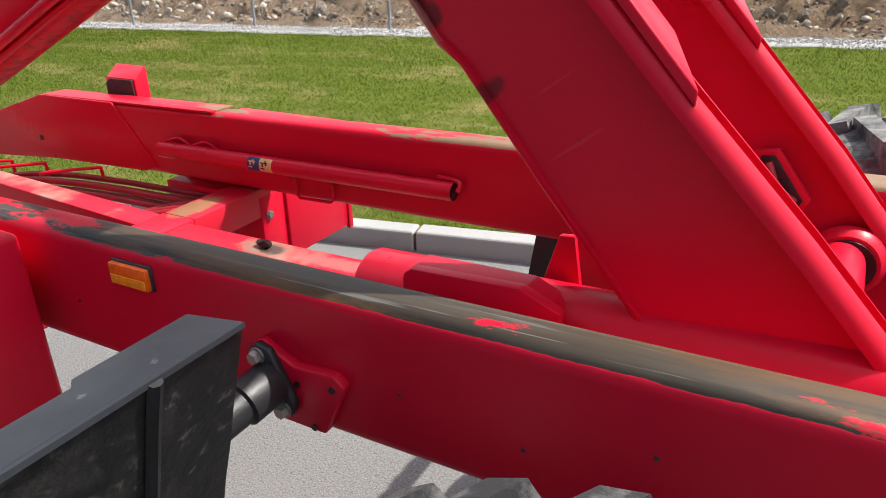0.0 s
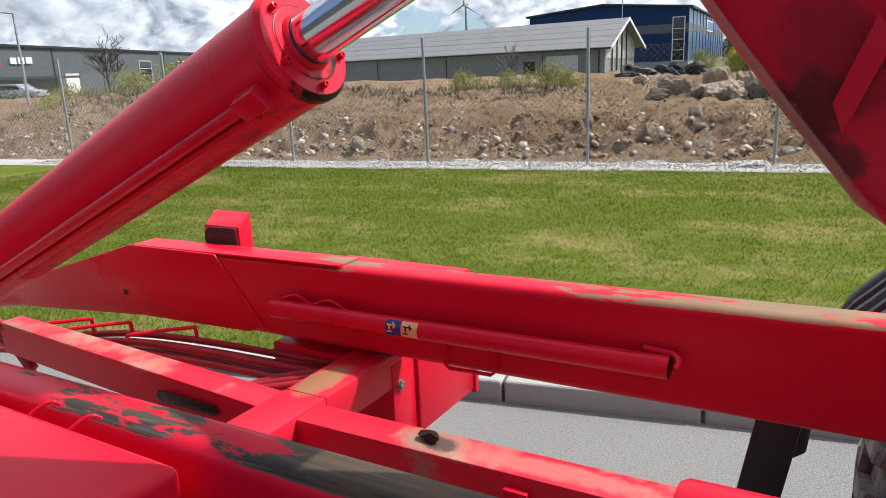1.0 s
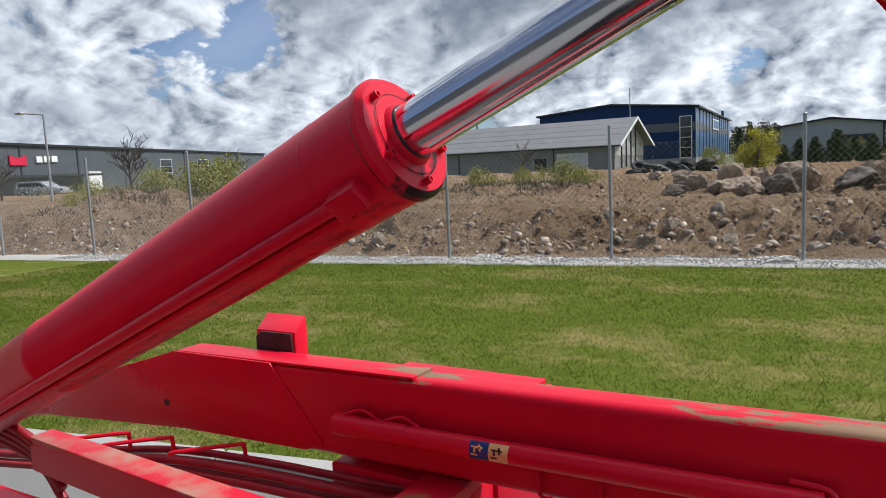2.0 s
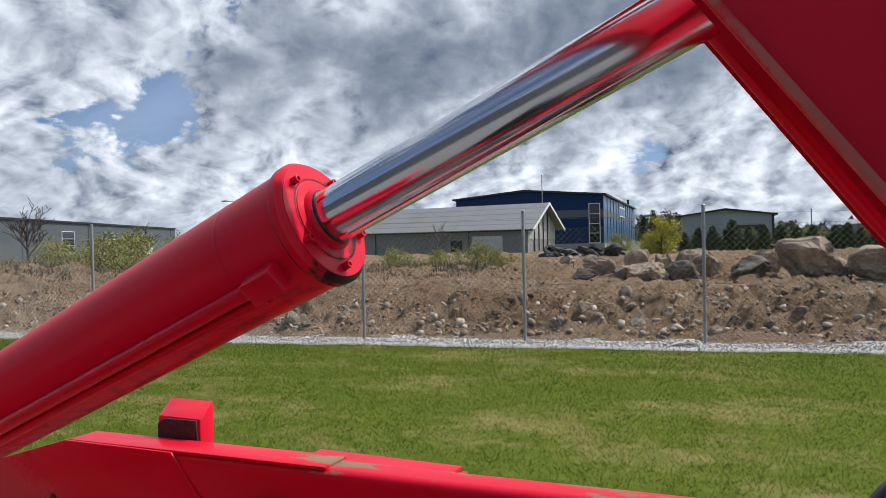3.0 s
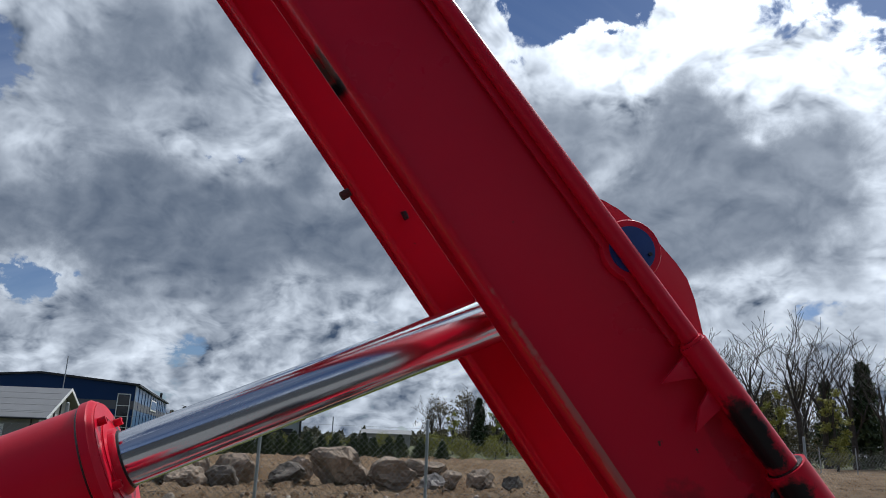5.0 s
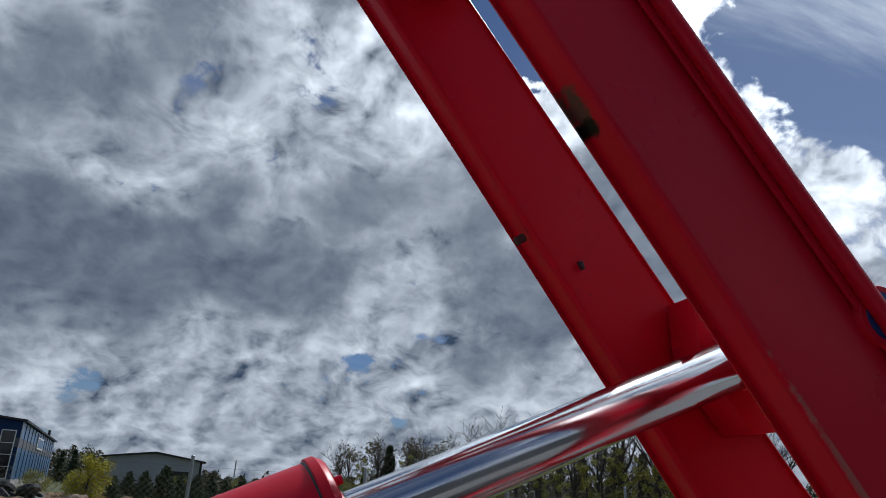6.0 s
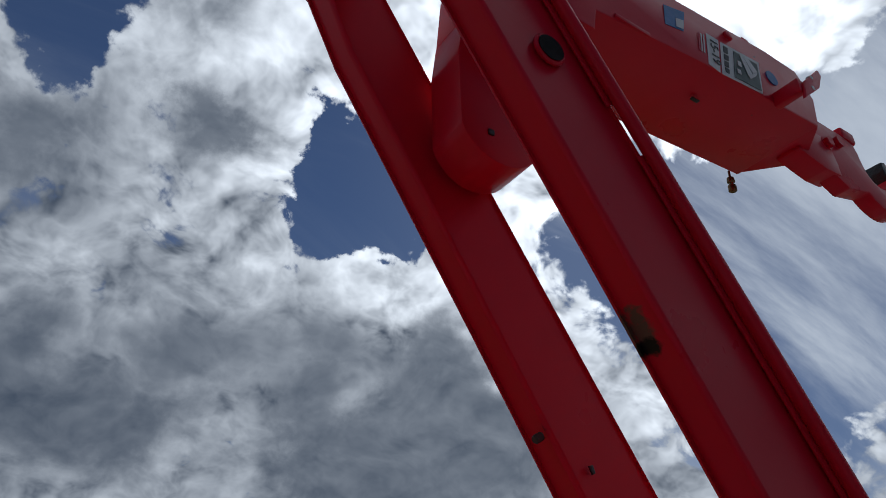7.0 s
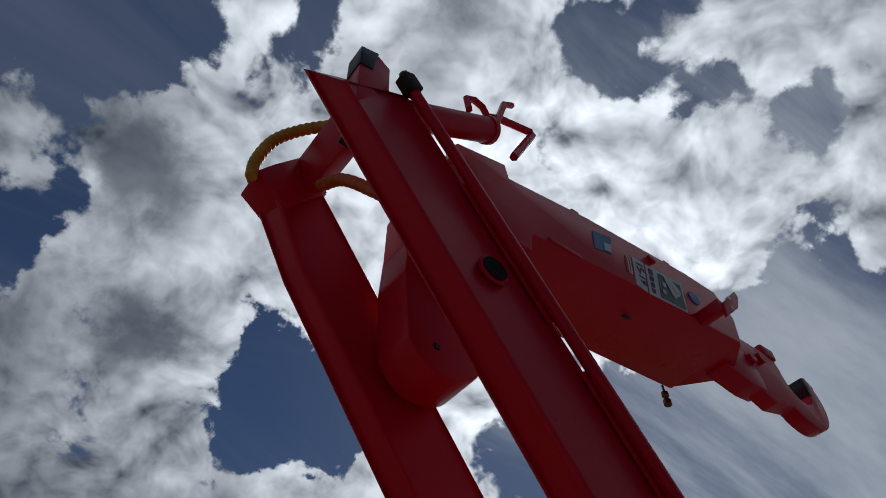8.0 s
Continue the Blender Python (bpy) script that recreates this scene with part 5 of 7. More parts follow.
mudguard([(1.200, 1.080), (1.155, 1.030), (1.115, 0.985), (1.085, 0.92)], 2.68, 3.08, 0.02)
wheel(0.93, 1.36, 1.61)
wheel(2.52, 2.95, 1.75)
# bracket of the far mudguard, seen under the far beam
fb = part("mudguard_bracket", prism([(0.955, 0.93), (1.040, 0.93), (0.985, 0.60), (0.90, 0.60)], 2.440, 2.462, 0.004), BLACK, trailer)
part("bracket_lobe", prism([(1.00, 0.93), (1.055, 0.93), (1.045, 0.835), (1.02, 0.815), (0.995, 0.825), (0.985, 0.85)], 2.462, 2.48, 0.006), BLACK, fb)
part("axle", tube([(1.62, 0.95, 0.62), (1.62, 2.93, 0.62)], 0.06, 20), BLACK, trailer)


# ---- ground ----
def kerb_y(x):
    return 3.987 + 0.2126 * x


def fence_y(x):
    return 11.66 + 0.17 * x


def azimuth(deg, dist, z=0.0):
    """A place by its bearing and distance from the middle of the camera's way."""
    return Vector((0.9 + math.sin(radians(deg)) * dist, 1.0 + math.cos(radians(deg)) * dist, z))


def spaced(lo, hi, near, step, grow):
    """Grid lines, close together up to near on either side of zero and wider beyond."""
    out, v, s = [0.0], 0.0, step
    while v < hi:
        s = step if v < near else s * grow
        v += s
        out.append(v)
    v, s = 0.0, step
    while v > lo:
        s = step if -v < near else s * grow
        v -= s
        out.insert(0, v)
    return out


def terrain(name, xs, vs, place, mat, smooth=True):
    verts = [place(x, v) for v in vs for x in xs]
    n = len(xs)
    faces = [(j * n + i, j * n + i + 1, (j + 1) * n + i + 1, (j + 1) * n + i) for j in range(len(vs) - 1) for i in range(n - 1)]
    return raw_part(name, verts, faces, mat, None, smooth)


FIELD = plain("far_field", (0.085, 0.095, 0.030), 0.95, 0, 0.35, 0.05, 0.4, 3)
GRAVEL_BED = plain("gravel_bed", (0.46, 0.445, 0.42), 0.95, 0, 0.2, 12, 0.9, 70)

RINGS = [0, 60, 110, 180, 320, 700, 1500, 3500]


def far_height(r):
    return -0.05 if r < 61 else 0.25


verts, faces = [], []
for r in RINGS:
    for k in range(48):
        a = 2 * math.pi * k / 48
        verts.append((r * math.cos(a), r * math.sin(a), far_height(r)))
for j in range(len(RINGS) - 1):
    for k in range(48):
        a, b = j * 48 + k, j * 48 + (k + 1) % 48
        faces.append((a, b, b + 48, a + 48))
ground = raw_part("ground", verts, faces, FIELD)
tagged(ground, "flat dull green ground reaching the horizon", "ground", kind="structure")

road = terrain("road", [-60, -20, -5, 0, 5, 20, 60], [0, 0.25, 0.5, 0.75, 1.0],
               lambda x, v: (x, -50 + v * (kerb_y(x) + 50.01), 0.0), ASPHALT)
tagged(road, "grey worn asphalt yard below the trailer", "road", kind="structure")


def turf(x, v):
    y0, y1 = kerb_y(x) + 0.13, fence_y(x) - 0.62
    y = y0 + v * (y1 - y0)
    return (x, y, 0.089 + 0.003 * noise.noise(Vector((x * 0.7, y * 0.7, 0))) + 0.03 * v)


lawn = terrain("lawn", spaced(-45, 45, 14, 0.4, 1.2), [k / 30 for k in range(31)], turf, LAWN)
tagged(lawn, "mown green lawn with dry yellow patches", "lawn", kind="structure")


def bank(x, v):
    """Height of the dug-over ground behind the fence; v is the distance behind it."""
    k = min(1.0, max(0.0, (v + 0.5 * noise.noise(Vector((x * 0.45, v * 0.3, 9)))) / 2.1))
    k = k * k * (3 - 2 * k)
    p = Vector((x, v, 0))
    rough = noise.fractal(p * 0.55, 0.9, 2.1, 5) * 0.15 + noise.fractal(p * 2.1 + Vector((5, 0, 0)), 0.6, 2.2, 5) * 0.17 + abs(noise.noise(p * 6.5)) * 0.08 + abs(noise.noise(Vector((x * 1.1, v * 3.6, 4)))) * 0.16
    rut = 0.04 * math.sin(v * 5.2 + 1.5 * noise.noise(p * 0.3)) if v > 2.5 else 0
    step = 0.10 * abs(noise.noise(Vector((x * 0.8, 7, 2)))) * math.sin(min(1.0, max(0.0, v / 2.4)) * math.pi)
    z = 0.12 + 0.33 * k + step + rough * (1.35 if v < 2.6 else 0.85) * min(1, 0.15 + v / 1.0) + rut * 0.6
    y = fence_y(x) + v
    for a, d, w, deep, h in MOUNDS:
        c = azimuth(a, d)
        q = math.exp(-((x - c.x) / w) ** 2 - ((y - c.y) / deep) ** 2)
        z += h * q * (0.9 + 0.5 * noise.fractal(p * 0.8, 0.9, 2.0, 4) + 0.55 * abs(noise.noise(p * 2.6)) + 0.4 * abs(noise.noise(p * 5.5)))
    return z


# bearing, distance, half-width, half-depth, height of the heaps of earth
MOUNDS = [(-56, 23, 1.9, 1.8, 0.60), (-50, 24, 2.2, 1.6, 0.28), (-36, 23, 2.4, 1.3, 0.36), (-29, 24, 2.2, 1.3, 0.16), (-22.8, 24, 1.8, 1.2, 0.28),
          (-16.5, 22.5, 1.1, 1.0, 0.36), (-9, 26, 2.5, 1.8, 0.28), (-3.6, 24, 1.1, 1.0, 0.18), (12, 25, 2.0, 1.5, 0.30), (37, 42, 3.0, 2.5, 0.40)]
soil = terrain("soil", spaced(-60, 60, 12, 0.07, 1.08), spaced(-0.35, 48, 4.5, 0.06, 1.05), lambda x, v: (x, fence_y(x) + v, bank(x, v)), SOIL)
tagged(soil, "dug-over brown soil sloping up behind the fence", "soil", kind="structure")
strip = terrain("gravel_strip", spaced(-45, 45, 14, 0.5, 1.2), [-0.72, -0.5, -0.25, 0.0, 0.25, 0.36],
                lambda x, v: (x, fence_y(x) + v, (0.139 if v > -0.7 else 0.112) + 0.012 * noise.noise(Vector((x * 2, v * 2, 3)))), GRAVEL_BED)
tagged(strip, "strip of pale crushed gravel along the fence", "gravel strip", kind="structure")


def scatter(name, shapes, spots, mat, label, category):
    """Many small stones or leaves in one mesh: spots are rows of place, scale and turn."""
    allv, allf, base = [], [], 0
    for k, (place, size, m) in enumerate(spots):
        v, f = shapes[k % len(shapes)]
        allv.append((v * size) @ m.T + place)
        allf.append(f + base)
        base += len(v)
    allv, allf = np.concatenate(allv), np.concatenate(allf)
    return triangles(name, allv, allf, mat, label, category)


def triangles(name, verts, tris, mat, label="", category="", parent=None, kind="stuff"):
    me = bpy.data.meshes.new(name)
    me.vertices.add(len(verts))
    me.vertices.foreach_set("co", np.asarray(verts, dtype=np.float32).ravel())
    me.loops.add(len(tris) * 3)
    me.loops.foreach_set("vertex_index", np.asarray(tris, dtype=np.int32).ravel())
    me.polygons.add(len(tris))
    me.polygons.foreach_set("loop_start", np.arange(0, len(tris) * 3, 3, dtype=np.int32))
    me.update(calc_edges=True)
    me.materials.append(mat)
    ob = new(name, me)
    ob.parent = parent
    if label:
        tagged(ob, label, category, kind=kind)
    return ob


def stone_shape(seed, detail, stretch=(1, 1, 0.7)):
    bm = rock_mesh(1.0, seed, detail, stretch, 0.5)
    bmesh.ops.triangulate(bm, faces=bm.faces)
    v = np.array([p.co[:] for p in bm.verts])
    f = np.array([[q.index for q in p.verts] for p in bm.faces])
    bm.free()
    return v, f


def turns(rng):
    return np.array(Euler((rng.uniform(-0.5, 0.5), rng.uniform(-0.5, 0.5), rng.uniform(0, 6.28))).to_matrix())


rng = random.Random(7)
chips = [stone_shape(s, 1) for s in range(60, 66)]
spots = []
for _ in range(9000):
    x, v = rng.uniform(-13, 14), rng.triangular(-0.72, 0.34, -0.3)
    s = rng.uniform(0.010, 0.024)
    spots.append((np.array((x, fence_y(x) + v, 0.146 + s * 0.2)), s, turns(rng)))
scatter("gravel", chips, spots, GRAVEL, "pale crushed gravel chippings", "gravel")
spots = []
for _ in range(5200):
    x = rng.uniform(-16, 16)
    v = abs(rng.gauss(0, 1.0)) * 2.0 + 0.25 if rng.random() < 0.75 else rng.uniform(0.3, 14)
    s = min(0.13, 0.017 * math.exp(abs(rng.gauss(0, 0.8))) * (1.5 if v < 1.0 else 1.0))
    spots.append((np.array((x, fence_y(x) + v, bank(x, v) + s * 0.15)), s, turns(rng)))
scatter("loose_stones", chips, spots, PEBBLE, "loose brown and grey stones on the soil", "stones")
CLOD = pebbles("soil_clod", (0.095, 0.055, 0.028), (0.36, 0.225, 0.125))
spots = []
for _ in range(15000):
    x = rng.uniform(-17, 17)
    v = rng.uniform(0.2, 3.6) if rng.random() < 0.5 else rng.uniform(3.0, 15)
    if noise.noise(Vector((x * 0.7, v * 0.9, 4))) < -0.12:
        continue
    s = 0.018 * math.exp(abs(rng.gauss(0, 0.62)))
    spots.append((np.array((x, fence_y(x) + v, bank(x, v))), min(s, 0.11), turns(rng)))
scatter("soil_clods", chips, spots, CLOD, "broken clods of brown earth on the bank", "clods")
mid = [rock_mesh(1.0, 80 + k, 2, (1, 0.9, 0.75), 0.45) for k in range(4)]
mid_meshes = []
for bm in mid:
    me = bpy.data.meshes.new("field_stone")
    bm.to_mesh(me)
    bm.free()
    me.materials.append(FIELD_STONE)
    mid_meshes.append(me)
for k in range(46):
    x, v = rng.uniform(-9, 12), abs(rng.gauss(0, 1.2)) + 0.35
    s = rng.uniform(0.10, 0.20)
    ob = new("field_stone", mid_meshes[k % 4])
    ob.matrix_world = Matrix.Translation((x, fence_y(x) + v, bank(x, v) + s * 0.2)) @ Euler((rng.uniform(-.3, .3), rng.uniform(-.3, .3), rng.uniform(0, 6))).to_matrix().to_4x4() @ Matrix.Scale(s, 4)
    tagged(ob, "rounded pale brown stone half sunk in soil", "stone", "stones on the bank")


def grass():
    """Short blades, thick near the kerb and wider apart further off."""
    g = np.random.default_rng(5)
    n = 430000
    x = g.uniform(-11.5, 13.5, n)
    v = g.random(n) ** 1.25
    y0, y1 = 3.987 + 0.2126 * x + 0.125, 11.66 + 0.17 * x - 0.58
    y = y0 + v * (y1 - y0)
    far = np.hypot(x - 0.9, y - 1.0)
    clump = 0.7 + 0.5 * np.sin(x * 5.1 + 2 * np.sin(y * 3.3)) * np.sin(y * 4.7 + 2 * np.sin(x * 2.9))
    h = g.uniform(0.010, 0.030, n) * (0.75 + 0.45 * clump)
    w = g.uniform(0.0018, 0.0032, n) * (0.6 + far / 11)
    a, lean = g.uniform(0, 2 * np.pi, n), g.uniform(0.5, 1.8, n) * h
    b = g.uniform(0, 2 * np.pi, n)
    z = 0.092 + 0.03 * v
    dx, dy = np.cos(a) * w, np.sin(a) * w
    tri = np.stack([np.stack([x - dx, y - dy, z], 1), np.stack([x + dx, y + dy, z], 1),
                    np.stack([x + np.cos(b) * lean, y + np.sin(b) * lean, z + h], 1)], 1).reshape(-1, 3)
    triangles("grass", tri, np.arange(n * 3).reshape(-1, 3), BLADES, "short mown grass, green with straw patches", "grass")


grass()

# kerbstones, each with its own rounded edge and a dark joint between
kerb = tagged(new("kerb"), "row of pale concrete kerbstones beside the lawn", "kerb", kind="structure")
KERB_A = math.atan(0.2126)
PITCH = 0.93
stone_bm = box(0.006, PITCH - 0.006, 0.0, 0.13, -0.12, 0.112, 0.016, 3)
kerb_mesh = bpy.data.meshes.new("kerbstone")
stone_bm.to_mesh(kerb_mesh)
stone_bm.free()
kerb_mesh.materials.append(CONCRETE)
for k in range(-16, 18):
    ob = new("kerbstone", kerb_mesh)
    x = -0.36 + k * PITCH * math.cos(KERB_A)
    ob.parent = kerb
    ob.matrix_world = Matrix.Translation((x, kerb_y(x) + rng.uniform(-0.003, 0.003), rng.uniform(-0.004, 0.004))) @ Matrix.Rotation(KERB_A + rng.uniform(-0.003, 0.003), 4, "Z")
joint = part("joint_mortar", box(-14, 16, 0.012, 0.12, -0.12, 0.098, 0), SOIL, kerb)
joint.matrix_world = Matrix.Translation((0, kerb_y(0), 0)) @ Matrix.Rotation(KERB_A, 4, "Z")

# ---- fence ----
WIRE = plain("galvanised_wire", (0.30, 0.31, 0.32), 0.5, 0.6, 0.1, 30)


def wire_panel(p, q, z0, z1, step=0.088, thick=0.0023):
    """Woven wire between two posts: two families of slanting wires, and line wires above."""
    verts, faces = [], []
    run = (q - p).length
    along, off = (q - p) / run, Vector((-(q - p).y, (q - p).x, 0)) / run
    tall = z1 - z0

    def wire(u0, w0, u1, w1, r, side):
        a, b = p + along * u0 + off * side, p + along * u1 + off * side
        a, b = Vector((a.x, a.y, z0 + w0)), Vector((b.x, b.y, z0 + w1))
        d = (b - a).normalized()
        n = off.cross(d)
        base = len(verts)
        for c in (a, b):
            verts.extend([c + n * r, c - n * r * 0.5 + off * r * 0.87, c - n * r * 0.5 - off * r * 0.87])
        faces.extend([(base, base + 1, base + 4, base + 3), (base + 1, base + 2, base + 5, base + 4), (base + 2, base, base + 3, base + 5)])

    u = -tall
    while u < run:
        lo, hi = max(u, 0), min(u + tall, run)
        if hi - lo > 0.02:
            wire(lo, lo - u, hi, hi - u, thick, 0.0015)
            wire(lo, tall - (lo - u), hi, tall - (hi - u), thick, -0.0015)
        u += step
    for w in (0.02, tall * 0.5, tall):
        wire(0, w, run, w, 0.0018, 0.004)
    wire(0, tall + 0.14, run, tall + 0.14, 0.0016, 0)
    return verts, faces


POSTS = [Vector((-0.036 + 2.465 * k, 11.535 + 0.431 * k + (0.02 if k % 2 else -0.015), 0)) for k in range(-9, 8)]
fence = thing("fence", "galvanised chain-link fence on slim round steel posts", "fence")
for k, p in enumerate(POSTS):
    post = part("post", joined(tube([(p.x, p.y, 0.0), (p.x + 0.004, p.y, 2.04)], 0.024, 12), turned([(0, 0.026), (0.02, 0.026), (0.03, 0.014)], (p.x + 0.004, p.y, 2.035), (0, 0, 1), 12)), STEEL, fence)
    if k + 1 < len(POSTS):
        v, f = wire_panel(p, POSTS[k + 1], 0.16, 1.78)
        raw_part("wire_mesh", v, f, WIRE, fence)


# ---- boulders ----
# bearing, width and top in degrees, distance, shape
ROCKS = [(-13.9, 2.0, -2.35, 19.2, "dark"), (-12.5, 2.9, -1.31, 20.4, "round"), (-9.9, 1.8, -1.00, 22.6, "flat"), (-10.8, 1.5, -2.21, 19.4, "round"), (-9.1, 2.9, -1.92, 19.0, "slab"),
         (-6.7, 2.6, -1.88, 19.2, "dark"), (-5.5, 3.2, -1.02, 20.6, "round"), (-1.8, 2.7, -1.52, 20.2, "dark"), (-0.7, 2.1, -1.11, 21.8, "flat"), (2.0, 4.7, -0.24, 20.0, "large"),
         (6.1, 3.65, -0.93, 20.4, "large"), (9.2, 1.9, -2.00, 20.2, "pale"), (10.6, 1.7, -1.80, 20.6, "round"), (8.6, 3.7, -1.10, 24.0, "flat"), (-15.2, 1.2, -1.9, 23.0, "round"),
         (-7.9, 1.3, -1.35, 22.8, "flat"), (4.1, 1.0, -2.2, 20.4, "round"), (13.0, 2.2, -1.6, 21.5, "round"), (15.4, 1.6, -2.0, 21.0, "dark")]
ROCK_SKIN = {"dark": SHADED_ROCK, "pale": PALE_ROCK}
ROCK_WORDS = {"dark": "dark shaded granite boulder on bare soil", "round": "rough brownish granite boulder resting on bare soil", "flat": "low flat slab of brownish rock on soil",
              "slab": "split slab of layered brown rock on soil", "large": "large rough brownish granite boulder on bare soil", "pale": "small pale grey boulder on bare soil"}
for k, (a, w, top, dist, shape) in enumerate(ROCKS):
    half = dist * math.tan(radians(w)) / 2
    zt = 1.65 + dist * math.tan(radians(top))
    c = azimuth(a, dist)
    zb = bank(c.x, c.y - fence_y(c.x)) - 0.10
    rise = max(0.3, zt - zb)
    bm = rock_mesh(1.0, 200 + k, 4, (1, 1, 1), 0.5)
    lo = [min(v.co[i] for v in bm.verts) for i in range(3)]
    hi = [max(v.co[i] for v in bm.verts) for i in range(3)]
    for v in bm.verts:
        v.co.x = (v.co.x - (lo[0] + hi[0]) / 2) / (hi[0] - lo[0]) * 2 * half * 1.05
        v.co.y = (v.co.y - (lo[1] + hi[1]) / 2) / (hi[1] - lo[1]) * 2 * half * 0.85
        v.co.z = (v.co.z - lo[2]) / (hi[2] - lo[2]) * rise
    ob = part("boulder", bm, ROCK_SKIN.get(shape, BOULDER), None, "", False)
    ob.matrix_world = Matrix.Translation((c.x, c.y, zb)) @ Matrix.Rotation(radians(-a), 4, "Z")
    tagged(ob, ROCK_WORDS[shape], "boulder", "boulders in a row")


# ---- buildings ----
def site(a0, d0, a1, d1):
    """A matrix with its origin at the first corner, x along the front, y to the back; and the front's length."""
    p, q = azimuth(a0, d0), azimuth(a1, d1)
    u = (q - p).normalized()
    m = Matrix(((u.x, -u.y, 0, p.x), (u.y, u.x, 0, p.y), (0, 0, 1, 0), (0, 0, 0, 1)))
    return m, (q - p).length


def on_front(m, a, el, back=0.0):
    """Where a bearing and an elevation meet the front: along it, and up."""
    inv = m.inverted()
    e = inv @ Vector((0.9, 1.0, 0))
    w = inv.to_3x3() @ (azimuth(a, 1.0) - azimuth(a, 0.0))
    d = (back - e.y) / w.y
    return e.x + d * w.x, 1.65 + d * math.tan(radians(el))


def gabled(x0, x1, depth, z0, eave, ridge):
    """Walls with two gables; the ridge runs along x."""
    bm = bmesh.new()
    ring = [(0, z0), (depth, z0), (depth, eave), (depth / 2, ridge), (0, eave)]
    a = [bm.verts.new((x0, y, z)) for y, z in ring]
    b = [bm.verts.new((x1, y, z)) for y, z in ring]
    bm.faces.new(a[::-1])
    bm.faces.new(b)
    for i in range(5):
        j = (i + 1) % 5
        bm.faces.new((a[i], a[j], b[j], b[i]))
    bmesh.ops.recalc_face_normals(bm, faces=bm.faces)
    return bm


def slab_roof(x0, x1, y0, y1, za, zb, thick):
    """A sloping roof plate."""
    bm = bmesh.new()
    bmesh.ops.create_cube(bm, size=1)
    for v in bm.verts:
        k = v.co.y + 0.5
        v.co = (x0 + (v.co.x + 0.5) * (x1 - x0), y0 + k * (y1 - y0), za + k * (zb - za) + (v.co.z + 0.5) * thick)
    return bm


def window(parent, x0, x1, z0, z1, panes=1, y=0.0):
    """A framed window set in the front, its panes one above another."""
    win = part("window", joined(box(x0 - 0.1, x1 + 0.1, y - 0.06, y + 0.02, z1, z1 + 0.1, 0), box(x0 - 0.1, x1 + 0.1, y - 0.06, y + 0.02, z0 - 0.1, z0, 0),
                                box(x0 - 0.1, x0, y - 0.06, y + 0.02, z0, z1, 0), box(x1, x1 + 0.1, y - 0.06, y + 0.02, z0, z1, 0)), WHITE, parent, smooth=False)
    for k in range(panes):
        a, b = z0 + (z1 - z0) * k / panes, z0 + (z1 - z0) * (k + 1) / panes
        part("pane", box(x0, x1, y - 0.03, y + 0.01, a, b - 0.07, 0), GLASS, win, smooth=False)
        if k:
            part("glazing_bar", box(x0, x1, y - 0.05, y + 0.01, a - 0.07, a, 0), WHITE, win, smooth=False)
    return win


def garage():
    m, run = site(-38.5, 90.9, -18.2, 72)
    g = thing("garage", "long pale garage with a grey sheet roof", "garage")
    deep = (azimuth(-16.1, 79) - azimuth(-18.2, 72)).length
    eave, ridge = 3.0, 5.25
    part("wall", gabled(0, run, deep, 0, eave, ridge), WALL_GREY, g, smooth=False)
    part("gable_panel", prism_yz([(0.05, 1.6), (deep - 0.05, 1.6), (deep - 0.05, eave), (deep / 2, ridge - 0.1), (0.05, eave)], run, run + 0.05), BOARD, g, "weathered white boards", smooth=False)
    for y in (deep * 0.2, deep * 0.36, deep * 0.52, deep * 0.68):
        part("gable_post", box(run + 0.05, run + 0.14, y, y + 0.14, 0.2, eave + 0.4 + y * 0.2, 0), DARK, g, smooth=False)
    front = part("roof", joined(slab_roof(-0.6, run + 0.9, -0.7, deep / 2, eave - 0.45, ridge + 0.02, 0.10),
                                slab_roof(-0.6, run + 0.9, deep / 2, deep + 0.7, ridge + 0.02, eave - 0.45, 0.10)), ROOF, g, smooth=False)
    for k in range(1, 5):
        y = -0.7 + (deep / 2 + 0.7) * k / 5
        z = eave - 0.45 + (ridge - eave + 0.47) * k / 5
        part("roof_lap", box(-0.6, run + 0.9, y, y + 0.04, z + 0.09, z + 0.115, 0), ROOF, front, smooth=False)
    for y0, y1, za, zb in ((-0.75, deep / 2, eave - 0.62, ridge - 0.12), (deep / 2, deep + 0.75, ridge - 0.12, eave - 0.62)):
        part("barge_board", slab_roof(run + 0.9, run + 0.96, y0, y1, za, zb, 0.28), WHITE, g, "white barge board", smooth=False)
    part("gutter", tube([(-0.6, -0.78, eave - 0.45), (run + 0.9, -0.78, eave - 0.45)], 0.08, 8), DARK, g)
    xa, za = on_front(m, -22.6, 0.30)
    xb, zb = on_front(m, -20.2, -1.2)
    door = part("garage_door", box(xa, xb, -0.05, 0.02, 0.2, za, 0), WHITE, g, "white sectional garage door", smooth=False)
    for k in range(1, 4):
        part("door_seam", box(xa, xb, -0.065, -0.05, 0.2 + (za - 0.2) * k / 4, 0.23 + (za - 0.2) * k / 4, 0), BOARD, door, smooth=False)
    xa, za = on_front(m, -24.3, 0.0)
    xb, zb = on_front(m, -23.4, -0.9)
    part("dark_opening", box(xa, xb, -0.04, 0.02, zb, za, 0), GLASS, g, "dark window opening", smooth=False)
    for a in (-18.6, -22.8, -30.2, -35.5):
        x, z = on_front(m, a, 0)
        part("downpipe", tube([(x, -0.1, 0), (x, -0.1, eave - 0.5)], 0.07, 8), DARK, g)
    g.matrix_world = m


